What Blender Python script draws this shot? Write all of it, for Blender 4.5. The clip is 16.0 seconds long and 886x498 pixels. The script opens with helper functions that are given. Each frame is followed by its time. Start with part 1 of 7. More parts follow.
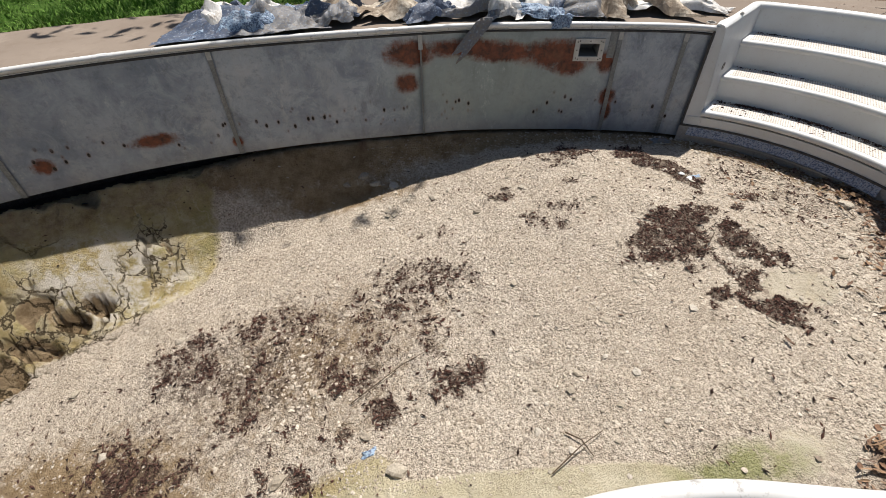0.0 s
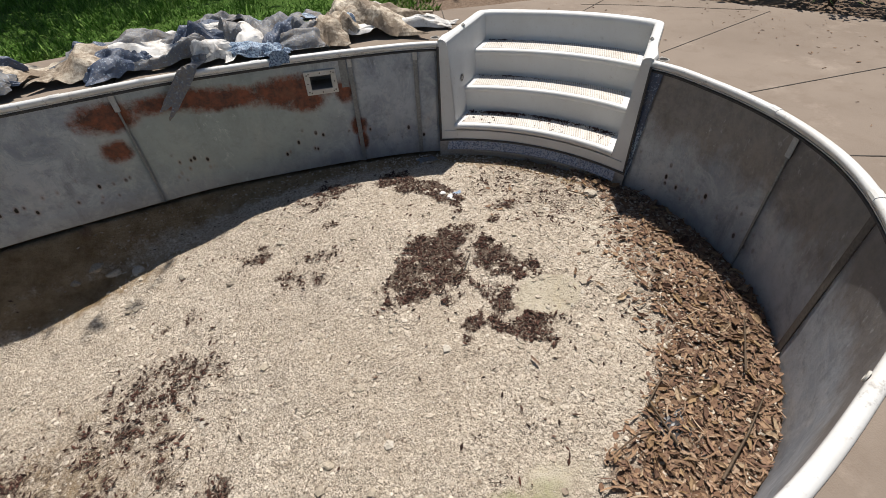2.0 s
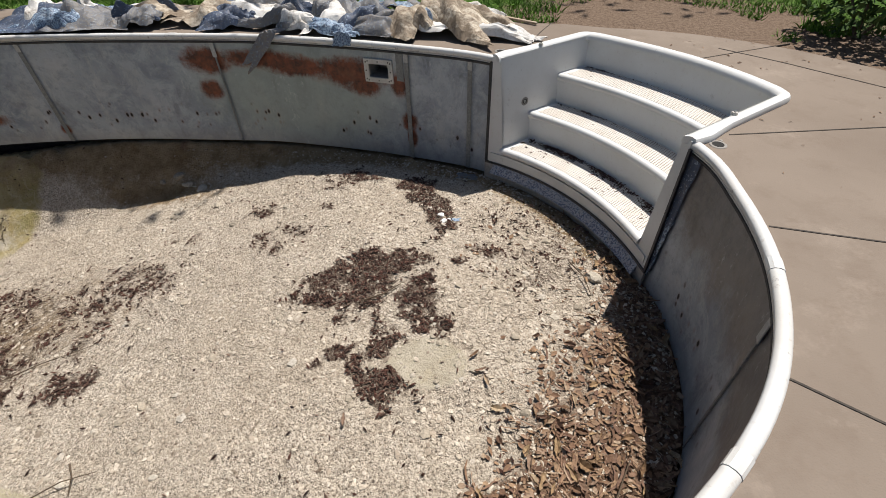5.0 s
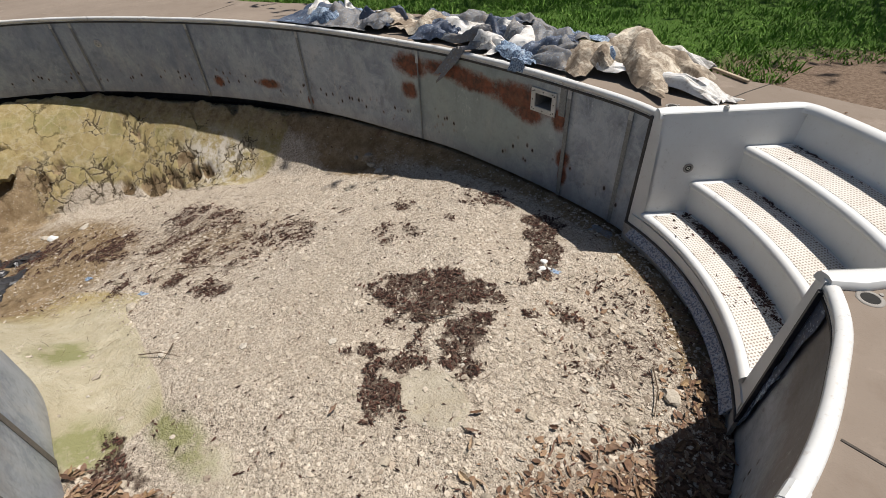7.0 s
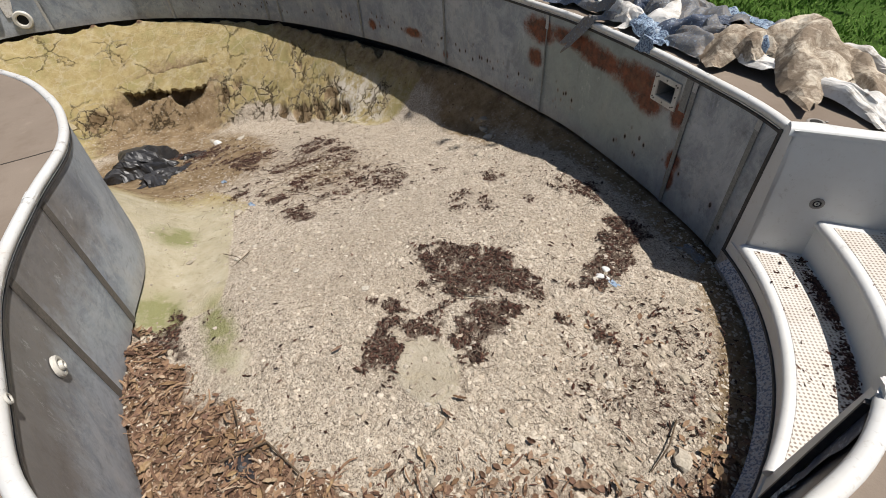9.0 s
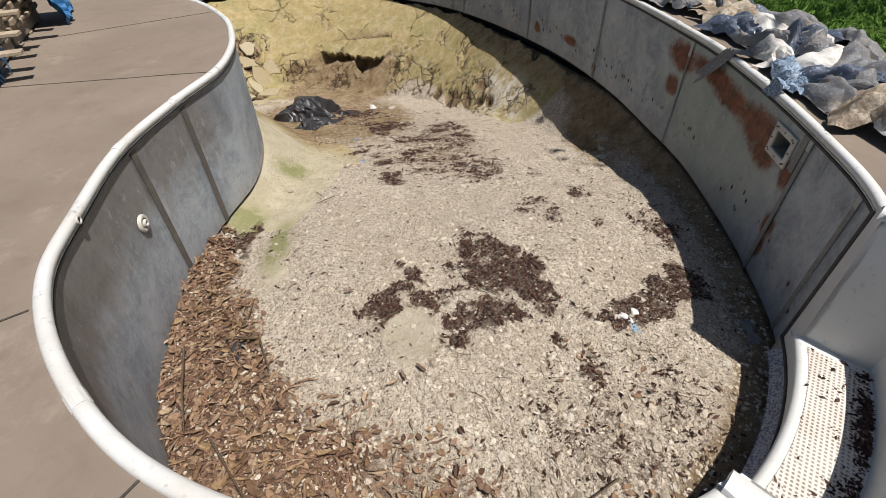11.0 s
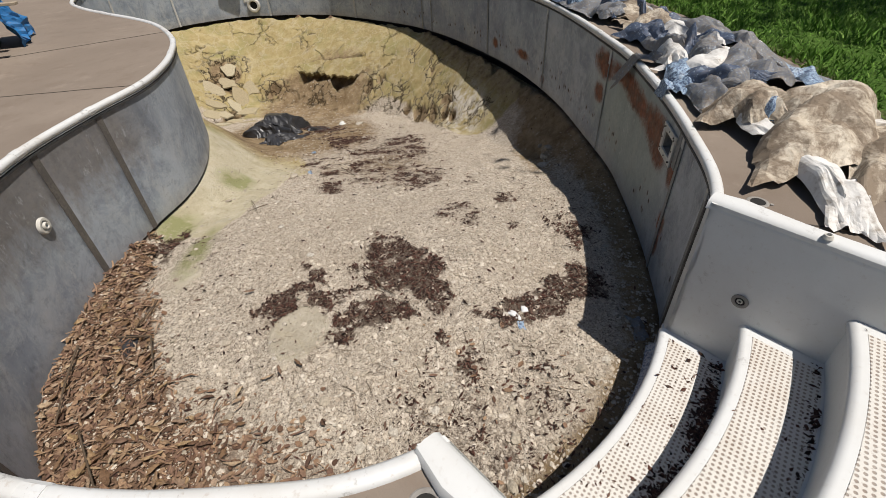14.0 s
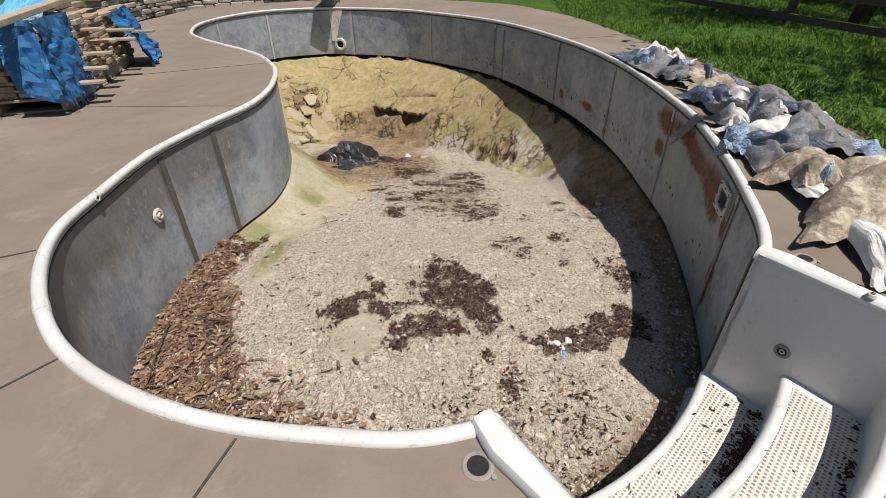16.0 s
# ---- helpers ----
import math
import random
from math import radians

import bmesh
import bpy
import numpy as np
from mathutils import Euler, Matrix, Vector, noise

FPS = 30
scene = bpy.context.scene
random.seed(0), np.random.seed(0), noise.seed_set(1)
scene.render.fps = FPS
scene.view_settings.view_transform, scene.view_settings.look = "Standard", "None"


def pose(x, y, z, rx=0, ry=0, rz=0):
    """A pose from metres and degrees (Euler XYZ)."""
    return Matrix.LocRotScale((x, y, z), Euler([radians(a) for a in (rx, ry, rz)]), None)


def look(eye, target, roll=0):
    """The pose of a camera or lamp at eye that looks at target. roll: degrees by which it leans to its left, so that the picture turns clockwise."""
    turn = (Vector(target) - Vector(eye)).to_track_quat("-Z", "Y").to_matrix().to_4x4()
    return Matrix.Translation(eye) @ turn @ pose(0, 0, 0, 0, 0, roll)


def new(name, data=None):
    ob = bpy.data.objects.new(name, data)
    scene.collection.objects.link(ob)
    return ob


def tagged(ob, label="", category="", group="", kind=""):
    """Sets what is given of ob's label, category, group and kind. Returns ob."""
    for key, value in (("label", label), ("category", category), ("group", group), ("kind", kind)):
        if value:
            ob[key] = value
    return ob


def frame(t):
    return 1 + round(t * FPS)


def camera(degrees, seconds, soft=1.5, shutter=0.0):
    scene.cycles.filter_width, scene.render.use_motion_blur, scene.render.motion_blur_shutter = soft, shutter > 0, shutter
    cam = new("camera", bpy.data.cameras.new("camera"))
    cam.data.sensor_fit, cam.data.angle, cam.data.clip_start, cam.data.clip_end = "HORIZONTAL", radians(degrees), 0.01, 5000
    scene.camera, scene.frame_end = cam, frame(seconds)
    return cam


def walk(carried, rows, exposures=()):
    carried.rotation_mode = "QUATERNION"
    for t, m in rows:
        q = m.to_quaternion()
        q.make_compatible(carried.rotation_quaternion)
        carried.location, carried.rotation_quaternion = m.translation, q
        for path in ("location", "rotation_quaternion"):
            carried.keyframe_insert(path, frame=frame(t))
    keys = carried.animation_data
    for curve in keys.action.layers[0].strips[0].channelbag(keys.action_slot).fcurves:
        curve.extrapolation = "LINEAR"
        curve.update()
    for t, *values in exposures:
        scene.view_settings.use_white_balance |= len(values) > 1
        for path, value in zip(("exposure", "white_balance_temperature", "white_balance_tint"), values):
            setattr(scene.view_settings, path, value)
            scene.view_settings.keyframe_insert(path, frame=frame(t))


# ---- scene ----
cam = camera(88.0, 16.0, 0.65)
PATH = [
    (0, (0.359, 0.929, 1.322), (0.516, 2.398, -0.026), -0.9),
    (0.5, (0.608, 0.981, 1.325), (1.029, 2.39, -0.03), -0.1),
    (1, (0.92, 1.023, 1.348), (1.44, 2.423, 0.017), -1.4),
    (1.5, (1.209, 1.148, 1.322), (1.803, 2.524, -0.002), -2.0),
    (2, (1.496, 1.132, 1.299), (2.113, 2.501, -0.022), -2.6),
    (2.5, (1.783, 1.057, 1.293), (2.356, 2.419, -0.055), -2.4),
    (3, (2.132, 1.046, 1.258), (2.678, 2.371, -0.138), -2.8),
    (3.2, (2.294, 1.036, 1.254), (2.808, 2.371, -0.143), -2.4),
    (5.3, (3.429, 1.242, 1.293), (3.068, 2.699, -0.028), -1.1),
    (5.5, (3.515, 1.257, 1.322), (3.037, 2.678, -0.002), -1.1),
    (6, (3.669, 1.387, 1.315), (2.912, 2.705, 0.015), -3.4),
    (6.5, (3.851, 1.58, 1.303), (2.925, 2.805, 0.021), -3.3),
    (7, (4.076, 1.694, 1.321), (3.05, 2.862, 0.064), -3.4),
    (7.5, (4.164, 1.905, 1.297), (3.067, 2.997, 0.031), -3.4),
    (8, (4.175, 2.04, 1.286), (2.995, 3.022, 0.004), -2.5),
    (8.5, (4.281, 2.092, 1.332), (3.001, 2.876, 0.01), -3.7),
    (9, (4.401, 2.224, 1.284), (3.068, 2.875, -0.057), -3.9),
    (9.5, (4.411, 2.451, 1.23), (3.043, 3.009, -0.118), -4.4),
    (10, (4.457, 2.661, 1.24), (3.037, 2.999, -0.128), -4.1),
    (10.2, (4.539, 2.682, 1.247), (3.1, 2.926, -0.12), -3.4),
    (12.3, (4.898, 3.262, 1.212), (3.346, 3.267, -0.048), -0.9),
    (12.5, (4.869, 3.264, 1.203), (3.323, 3.329, -0.064), -1.1),
    (13, (4.738, 3.476, 1.17), (3.225, 3.648, -0.127), -2.0),
    (13.5, (4.846, 3.626, 1.17), (3.331, 3.781, -0.126), -3.1),
    (14, (4.968, 3.665, 1.161), (3.399, 3.687, -0.078), -3.0),
    (14.5, (5.11, 3.506, 1.234), (3.442, 3.418, 0.134), -1.4),
    (15, (5.196, 3.482, 1.268), (3.492, 3.378, 0.225), 0.5),
    (15.5, (5.232, 3.537, 1.244), (3.541, 3.4, 0.184), 0.8),
    (16, (5.238, 3.58, 1.233), (3.576, 3.413, 0.134), -0.3),
]
walk(cam, [(t, look(eye, target, roll)) for t, eye, target, roll in PATH],
     [(0, 0.41), (1, 0.36), (2, 0.32), (3, 0.34), (6, 0.26), (9, 0.20), (12.5, 0.18), (13.5, 0.09), (14.2, 0.03), (15, 0.12), (16, 0.15)])

# ---------------------------------------------------------------- light
SUN_TO = Vector((0.26, 0.37, 1.07)).normalized()
world = bpy.data.worlds.new("sky_world")
scene.world = world
world.use_nodes = True
wn = world.node_tree.nodes
sky = wn.new("ShaderNodeTexSky")
sky.sky_type = "NISHITA"
sky.sun_disc = False
sky.sun_elevation = math.asin(SUN_TO.z)
sky.sun_rotation = math.atan2(SUN_TO.x, SUN_TO.y)
wn["Background"].inputs[1].default_value = 0.056
world.node_tree.links.new(sky.outputs[0], wn["Background"].inputs[0])
sun = new("sun", bpy.data.lights.new("sun", "SUN"))
sun.data.energy = 5.0
sun.data.angle = radians(0.53)
sun.data.color = (1.0, 0.945, 0.885)
sun.matrix_world = look(SUN_TO * 30, (0, 0, 0))


# ---------------------------------------------------------------- materials
class Mat:
    """A node material with a few short hands."""

    def __init__(self, name, rough=0.8, metal=0.0, spec=0.5):
        self.m = bpy.data.materials.new(name)
        self.m.use_nodes = True
        self.t = self.m.node_tree
        self.b = self.t.nodes["Principled BSDF"]
        self.b.inputs["Roughness"].default_value = rough
        self.b.inputs["Metallic"].default_value = metal
        self.b.inputs["Specular IOR Level"].default_value = spec
        self.geo = self.t.nodes.new("ShaderNodeNewGeometry")
        self.info = self.t.nodes.new("ShaderNodeObjectInfo")
        self.pos = self.geo.outputs["Position"]
        self.island = self.geo.outputs["Random Per Island"]
        self.rand = self.info.outputs["Random"]

    def link(self, a, b):
        self.t.links.new(a, b)

    def put(self, socket, v):
        if isinstance(v, bpy.types.NodeSocket):
            self.link(v, socket)
        elif isinstance(v, (tuple, list)) and len(v) == 3 and socket.type == "RGBA":
            socket.default_value = (*v, 1)
        else:
            socket.default_value = v

    def noise(self, scale, detail=4, rough=0.6, vec=None, dist=0.0):
        n = self.t.nodes.new("ShaderNodeTexNoise")
        n.inputs["Scale"].default_value = scale
        n.inputs["Detail"].default_value = detail
        n.inputs["Roughness"].default_value = rough
        n.inputs["Distortion"].default_value = dist
        self.link(vec or self.pos, n.inputs["Vector"])
        return n.outputs["Fac"]

    def voronoi(self, scale, out="Distance", feature="F1", vec=None):
        n = self.t.nodes.new("ShaderNodeTexVoronoi")
        n.feature = feature
        n.inputs["Scale"].default_value = scale
        self.link(vec or self.pos, n.inputs["Vector"])
        return n.outputs[out]

    def ramp(self, fac, a, b, lo=0.0, hi=1.0):
        n = self.t.nodes.new("ShaderNodeMapRange")
        self.put(n.inputs[0], fac)
        for i, v in ((1, a), (2, b), (3, lo), (4, hi)):
            self.put(n.inputs[i], v)
        return n.outputs[0]

    def mix(self, fac, a, b, blend="MIX"):
        n = self.t.nodes.new("ShaderNodeMix")
        n.data_type = "RGBA"
        n.blend_type = blend
        self.put(n.inputs[0], fac)
        self.put(n.inputs[6], a)
        self.put(n.inputs[7], b)
        return n.outputs[2]

    def calc(self, op, a, b=0.0):
        n = self.t.nodes.new("ShaderNodeMath")
        n.operation = op
        self.put(n.inputs[0], a)
        self.put(n.inputs[1], b)
        return n.outputs[0]

    def xyz(self):
        n = self.t.nodes.new("ShaderNodeSeparateXYZ")
        self.link(self.pos, n.inputs[0])
        return n.outputs

    def stretch(self, sx, sy, sz):
        n = self.t.nodes.new("ShaderNodeMapping")
        n.inputs["Scale"].default_value = (sx, sy, sz)
        self.link(self.pos, n.inputs[0])
        return n.outputs[0]

    def spot(self, c, r, power=1.0):
        """1 in the middle of an ellipsoid with centre c and radii r, 0 at its edge and beyond."""
        n = self.t.nodes.new("ShaderNodeMapping")
        n.inputs["Location"].default_value = tuple(-a / b for a, b in zip(c, r))
        n.inputs["Scale"].default_value = tuple(1 / b for b in r)
        self.link(self.pos, n.inputs[0])
        v = self.t.nodes.new("ShaderNodeVectorMath")
        v.operation = "LENGTH"
        self.link(n.outputs[0], v.inputs[0])
        return self.ramp(v.outputs["Value"], 1.0, 0.0)

    def attr(self, name):
        n = self.t.nodes.new("ShaderNodeAttribute")
        n.attribute_name = name
        s = self.t.nodes.new("ShaderNodeSeparateColor")
        self.link(n.outputs["Color"], s.inputs[0])
        return s.outputs

    def bump(self, h, strength=0.5, dist=0.01):
        n = self.t.nodes.new("ShaderNodeBump")
        n.inputs["Strength"].default_value = strength
        n.inputs["Distance"].default_value = dist
        self.link(h, n.inputs["Height"])
        self.link(n.outputs[0], self.b.inputs["Normal"])

    def color(self, c):
        self.put(self.b.inputs["Base Color"], c)
        return self

    def rough(self, v):
        self.put(self.b.inputs["Roughness"], v)
        return self


def mat_plain(name, c, c2, scale=8, rough=0.8, metal=0.0, bump=0.2, fine=60, spec=0.5):
    m = Mat(name, rough, metal, spec)
    n = m.noise(scale)
    f = m.noise(fine, 3)
    m.color(m.mix(m.ramp(f, 0.35, 0.7), m.mix(m.ramp(n, 0.35, 0.65), c, c2), tuple(x * 0.8 for x in c)))
    if bump:
        m.bump(f, bump, 0.004)
    return m.m


def mat_island(name, cols, rough=0.85, by="island", fine=90):
    m = Mat(name, rough, 0, 0.25)
    r = m.t.nodes.new("ShaderNodeValToRGB")
    r.color_ramp.interpolation = "LINEAR"
    while len(r.color_ramp.elements) < len(cols):
        r.color_ramp.elements.new(0.5)
    for i, (e, c) in enumerate(zip(r.color_ramp.elements, cols)):
        e.position = i / (len(cols) - 1)
        e.color = (*c, 1)
    m.link(m.island if by == "island" else m.rand, r.inputs[0])
    n = m.noise(fine, 3)
    m.color(m.mix(m.ramp(n, 0.3, 0.75), r.outputs[0], (0.5, 0.5, 0.5), "MULTIPLY"))
    m.bump(n, 0.3, 0.003)
    return m.m


def mat_concrete():
    m = Mat("deck_concrete", 0.9, 0, 0.2)
    big, mid, fine = m.noise(0.7, 5), m.noise(5, 5, 0.7), m.noise(160, 2)
    c = m.mix(m.ramp(big, 0.3, 0.7), (0.18, 0.143, 0.112), (0.25, 0.204, 0.163))
    c = m.mix(m.ramp(mid, 0.5, 0.72, 0, 0.55), c, (0.16, 0.12, 0.09))
    c = m.mix(m.ramp(m.noise(2.2, 6, 0.75), 0.56, 0.7, 0, 0.4), c, (0.36, 0.30, 0.245))
    c = m.mix(m.ramp(fine, 0.4, 0.7, 0, 0.35), c, (0.2, 0.17, 0.14))
    c = m.mix(m.ramp(m.voronoi(70), 0.0, 0.16, 0.35, 0), c, (0.12, 0.1, 0.08))
    m.color(c)
    m.bump(m.calc("ADD", fine, mid), 0.25, 0.004)
    return m.m


def mat_steel():
    m = Mat("galvanised_steel", 0.55, 0.0, 0.5)
    z = m.xyz()[2]
    blot, grain = m.noise(1.6, 6, 0.65), m.noise(26, 4, 0.7)
    runs = m.noise(2.4, 6, 0.72, m.stretch(1.5, 1.5, 0.8), 0.4)
    c = m.mix(m.ramp(blot, 0.38, 0.62), (0.215, 0.252, 0.305), (0.37, 0.41, 0.46))
    c = m.mix(m.ramp(m.noise(3.4, 7, 0.78, None, 0.8), 0.46, 0.60, 0, 0.75), c, (0.42, 0.46, 0.51))
    c = m.mix(m.ramp(runs, 0.52, 0.66, 0, 0.65), c, (0.49, 0.522, 0.55))
    c = m.mix(m.ramp(runs, 0.44, 0.28, 0, 0.65), c, (0.10, 0.12, 0.145))
    c = m.mix(m.ramp(m.noise(11, 6, 0.8), 0.52, 0.68, 0, 0.5), c, (0.13, 0.15, 0.165))
    c = m.mix(m.ramp(grain, 0.5, 0.75, 0, 0.35), c, (0.40, 0.41, 0.40))
    # greenish cast on the old rusted sheet
    c = m.mix(m.ramp(m.spot((1.4, 5.3, -0.5), (1.3, 0.6, 0.7)), 0.0, 0.5, 0, 0.62), c, (0.275, 0.325, 0.285))
    # pale chalk and dirt close to the foot of the sheets
    foot = m.ramp(m.calc("ADD", z, m.calc("MULTIPLY", blot, 0.16)), -0.82, -1.0, 0, 0.45)
    c = m.mix(foot, c, (0.34, 0.30, 0.25))
    # shadow on the sheets of the deep side, painted as dark blue patches
    shade_patch = m.calc("MULTIPLY", m.ramp(m.xyz()[0], -1.2, -3.2), m.ramp(m.xyz()[1], 2.2, 3.2))
    shade_patch = m.calc("MULTIPLY", shade_patch, m.ramp(m.calc("ADD", m.noise(1.3, 6, 0.7, m.stretch(1, 1, 0.6)), m.calc("MULTIPLY", grain, 0.12)), 0.44, 0.60, 0.25, 0.9))
    c = m.mix(m.calc("MULTIPLY", shade_patch, 0.5), c, (0.155, 0.185, 0.26))
    # old brown dirt and painted shadow high on the shallow sheets, edge ragged, run-down
    dirt_shade = m.ramp(m.calc("ADD", z, m.calc("MULTIPLY", m.noise(3.1, 6, 0.75, m.stretch(1, 1, 0.45)), 0.9)), -0.17, 0.10)
    dirt_shade = m.calc("MULTIPLY", dirt_shade, m.calc("MULTIPLY", m.ramp(m.xyz()[0], 1.0, 1.5), m.ramp(m.xyz()[1], 4.2, 3.9)))
    c = m.mix(m.calc("MULTIPLY", dirt_shade, 0.66), c, m.mix(m.ramp(grain, 0.35, 0.65), (0.115, 0.088, 0.066), (0.20, 0.165, 0.13)))
    # white bloom in drips and specks
    bloom = m.calc("MULTIPLY", m.ramp(m.noise(19, 7, 0.8, m.stretch(1, 1, 0.5)), 0.57, 0.66), m.ramp(m.noise(1.9, 4), 0.46, 0.60))
    c = m.mix(m.calc("MULTIPLY", bloom, 0.55), c, (0.56, 0.585, 0.60))
    # punched holes, each with a run of rust, in a band above the foot
    v = m.voronoi(15, "Distance", "F1", m.stretch(1.0, 1.0, 0.6))
    band = m.calc("MULTIPLY", m.ramp(z, -0.93, -0.86), m.ramp(z, -0.62, -0.72))
    gate = m.calc("MULTIPLY", m.ramp(m.noise(2.6, 2), 0.46, 0.52), m.ramp(m.xyz()[1], 2.2, 2.6))
    holes = m.calc("MULTIPLY", m.calc("MULTIPLY", m.ramp(v, 0.22, 0.15), band), gate)
    halo = m.calc("MULTIPLY", m.calc("MULTIPLY", m.ramp(v, 0.34, 0.12, 0, 0.6), band), gate)
    c = m.mix(halo, c, (0.22, 0.10, 0.045))
    # rust
    spots = [((0.55, 5.40, -0.22), (0.30, 0.5, 0.17)), ((0.50, 5.40, -0.50), (0.15, 0.5, 0.13)), ((1.10, 5.37, -0.20), (0.62, 0.5, 0.11)), ((1.45, 5.34, -0.25), (0.5, 0.5, 0.12)),
             ((1.95, 5.28, -0.27), (0.55, 0.5, 0.17)), ((2.08, 5.27, -0.38), (0.22, 0.5, 0.13)), ((2.50, 5.20, -0.68), (0.10, 0.3, 0.12)),
             ((2.52, 5.20, -0.83), (0.06, 0.3, 0.14)), ((-1.88, 5.12, -0.78), (0.26, 0.5, 0.09)), ((-1.2, 5.25, -0.92), (0.07, 0.3, 0.08)),
             ((-2.75, 4.9, -0.82), (0.12, 0.4, 0.10)), ((2.42, 5.21, -0.34), (0.11, 0.4, 0.15))]
    total = None
    for cc, rr in spots:
        s = m.spot(cc, rr)
        total = s if total is None else m.calc("MAXIMUM", total, s)
    edge = m.calc("ADD", m.calc("MULTIPLY", m.noise(9, 6, 0.75), 1.3), m.calc("MULTIPLY", m.noise(2.6, 4, 0.6, m.stretch(2, 2, 0.6)), 0.5))
    worn = m.calc("ADD", m.calc("MULTIPLY", m.noise(11, 8, 0.8, m.stretch(1, 1, 0.28)), 1.5), m.calc("MULTIPLY", m.noise(40, 4, 0.8), 0.7))
    near = m.ramp(total, 0.0, 0.12)
    shape = m.calc("ADD", m.calc("MULTIPLY", total, 1.5), m.calc("MULTIPLY", m.calc("SUBTRACT", edge, 0.9), 1.1))
    rust = m.calc("MULTIPLY", near, m.ramp(m.calc("ADD", shape, m.calc("MULTIPLY", worn, 0.7)), 0.98, 1.5))
    c = m.mix(m.ramp(m.calc("ADD", total, m.calc("MULTIPLY", runs, 0.5)), 0.25, 0.75, 0, 0.5), c, (0.24, 0.16, 0.10))
    rc = m.mix(m.ramp(m.noise(14, 5, 0.7), 0.35, 0.65), (0.215, 0.058, 0.024), (0.05, 0.018, 0.012))
    rc = m.mix(m.ramp(m.noise(5, 3), 0.58, 0.75, 0, 0.5), rc, (0.25, 0.11, 0.052))
    c = m.mix(rust, c, rc)
    c = m.mix(holes, c, (0.012, 0.01, 0.009))
    m.color(c)
    m.put(m.b.inputs["Metallic"], m.ramp(rust, 0, 1, 0.35, 0))
    m.rough(m.ramp(grain, 0.3, 0.7, 0.42, 0.68))
    m.bump(m.calc("ADD", m.calc("MULTIPLY", blot, 4.0), m.calc("ADD", grain, m.calc("MULTIPLY", rust, 1.5))), 0.25, 0.006)
    return m.m


def mat_floor():
    m = Mat("pool_bed", 0.95, 0, 0.15)
    zone = m.attr("zone")
    big, mid, fine, grit = m.noise(0.9, 4), m.noise(6, 6, 0.7), m.noise(38, 5, 0.75), m.noise(130, 3, 0.7)
    # grey-beige grit
    g = m.mix(m.ramp(mid, 0.35, 0.65), (0.59, 0.507, 0.402), (0.735, 0.65, 0.535))
    g = m.mix(m.ramp(fine, 0.40, 0.56), m.mix(0.6, g, (0.22, 0.175, 0.13)), g)
    g = m.mix(m.ramp(m.noise(75, 4, 0.8), 0.405, 0.46, 0.88, 0), g, (0.08, 0.06, 0.046))
    g = m.mix(m.ramp(m.voronoi(26, "Distance", "DISTANCE_TO_EDGE", m.mix(0.10, m.pos, m.noise(20, 3), "ADD")), 0.05, 0.0, 0, 0.22), g, (0.17, 0.13, 0.095))
    g = m.mix(m.ramp(m.voronoi(60), 0.0, 0.25, 0.55, 0), g, (0.62, 0.57, 0.49))
    g = m.mix(m.ramp(big, 0.45, 0.7, 0, 0.35), g, (0.43, 0.355, 0.265))
    g = m.mix(m.ramp(grit, 0.5, 0.72, 0, 0.4), g, (0.20, 0.165, 0.125))
    # bare pale vermiculite
    y = m.mix(m.ramp(mid, 0.35, 0.62), (0.33, 0.255, 0.115), (0.43, 0.35, 0.18))
    y = m.mix(m.ramp(m.noise(2.3, 5, 0.65), 0.48, 0.7), y, (0.285, 0.255, 0.11))
    y = m.mix(m.ramp(m.noise(1.4, 7, 0.75), 0.54, 0.68, 0, 0.42), y, (0.24, 0.17, 0.085))
    y = m.mix(m.ramp(m.noise(3.5, 5, 0.7), 0.55, 0.75, 0, 0.8), y, (0.46, 0.40, 0.285))
    y = m.mix(m.ramp(m.spot((0.5, 1.35, -1.2), (1.7, 0.95, 0.8)), 0.0, 0.3, 0, 0.8), y, m.mix(m.ramp(mid, 0.35, 0.65), (0.47, 0.42, 0.30), (0.59, 0.54, 0.42)))
    y = m.mix(m.ramp(m.spot((2.7, 2.4, -1.0), (1.3, 1.3, 0.6)), 0.0, 0.2), y, m.mix(m.ramp(mid, 0.35, 0.65), (0.42, 0.365, 0.275), (0.53, 0.475, 0.375)))
    y = m.mix(m.ramp(m.noise(13, 8, 0.82), 0.54, 0.64, 0, 0.38), y, (0.20, 0.15, 0.075))
    y = m.mix(m.calc("MULTIPLY", m.ramp(m.spot((-2.35, 4.2, -1.75), (0.95, 0.55, 0.6)), 0.0, 0.5), m.ramp(m.noise(5, 7, 0.75), 0.42, 0.55)), y, (0.60, 0.55, 0.47))
    wn_ = m.t.nodes.new("ShaderNodeTexNoise")
    wn_.inputs["Scale"].default_value = 2.2
    wn_.inputs["Detail"].default_value = 6
    wn_.inputs["Roughness"].default_value = 0.7
    m.link(m.pos, wn_.inputs["Vector"])
    crack = m.voronoi(1.7, "Distance", "DISTANCE_TO_EDGE", m.mix(0.45, m.pos, wn_.outputs["Color"], "ADD"))
    crackm = m.calc("MULTIPLY", m.ramp(crack, 0.016, 0.003), m.calc("MULTIPLY", m.ramp(m.xyz()[0], -0.9, -1.6), m.ramp(m.noise(1.3, 3), 0.5, 0.6)))
    y = m.mix(m.calc("MULTIPLY", crackm, 0.55), y, (0.10, 0.075, 0.045))
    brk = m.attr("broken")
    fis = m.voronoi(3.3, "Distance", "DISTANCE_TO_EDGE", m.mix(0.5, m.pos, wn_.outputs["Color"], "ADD"))
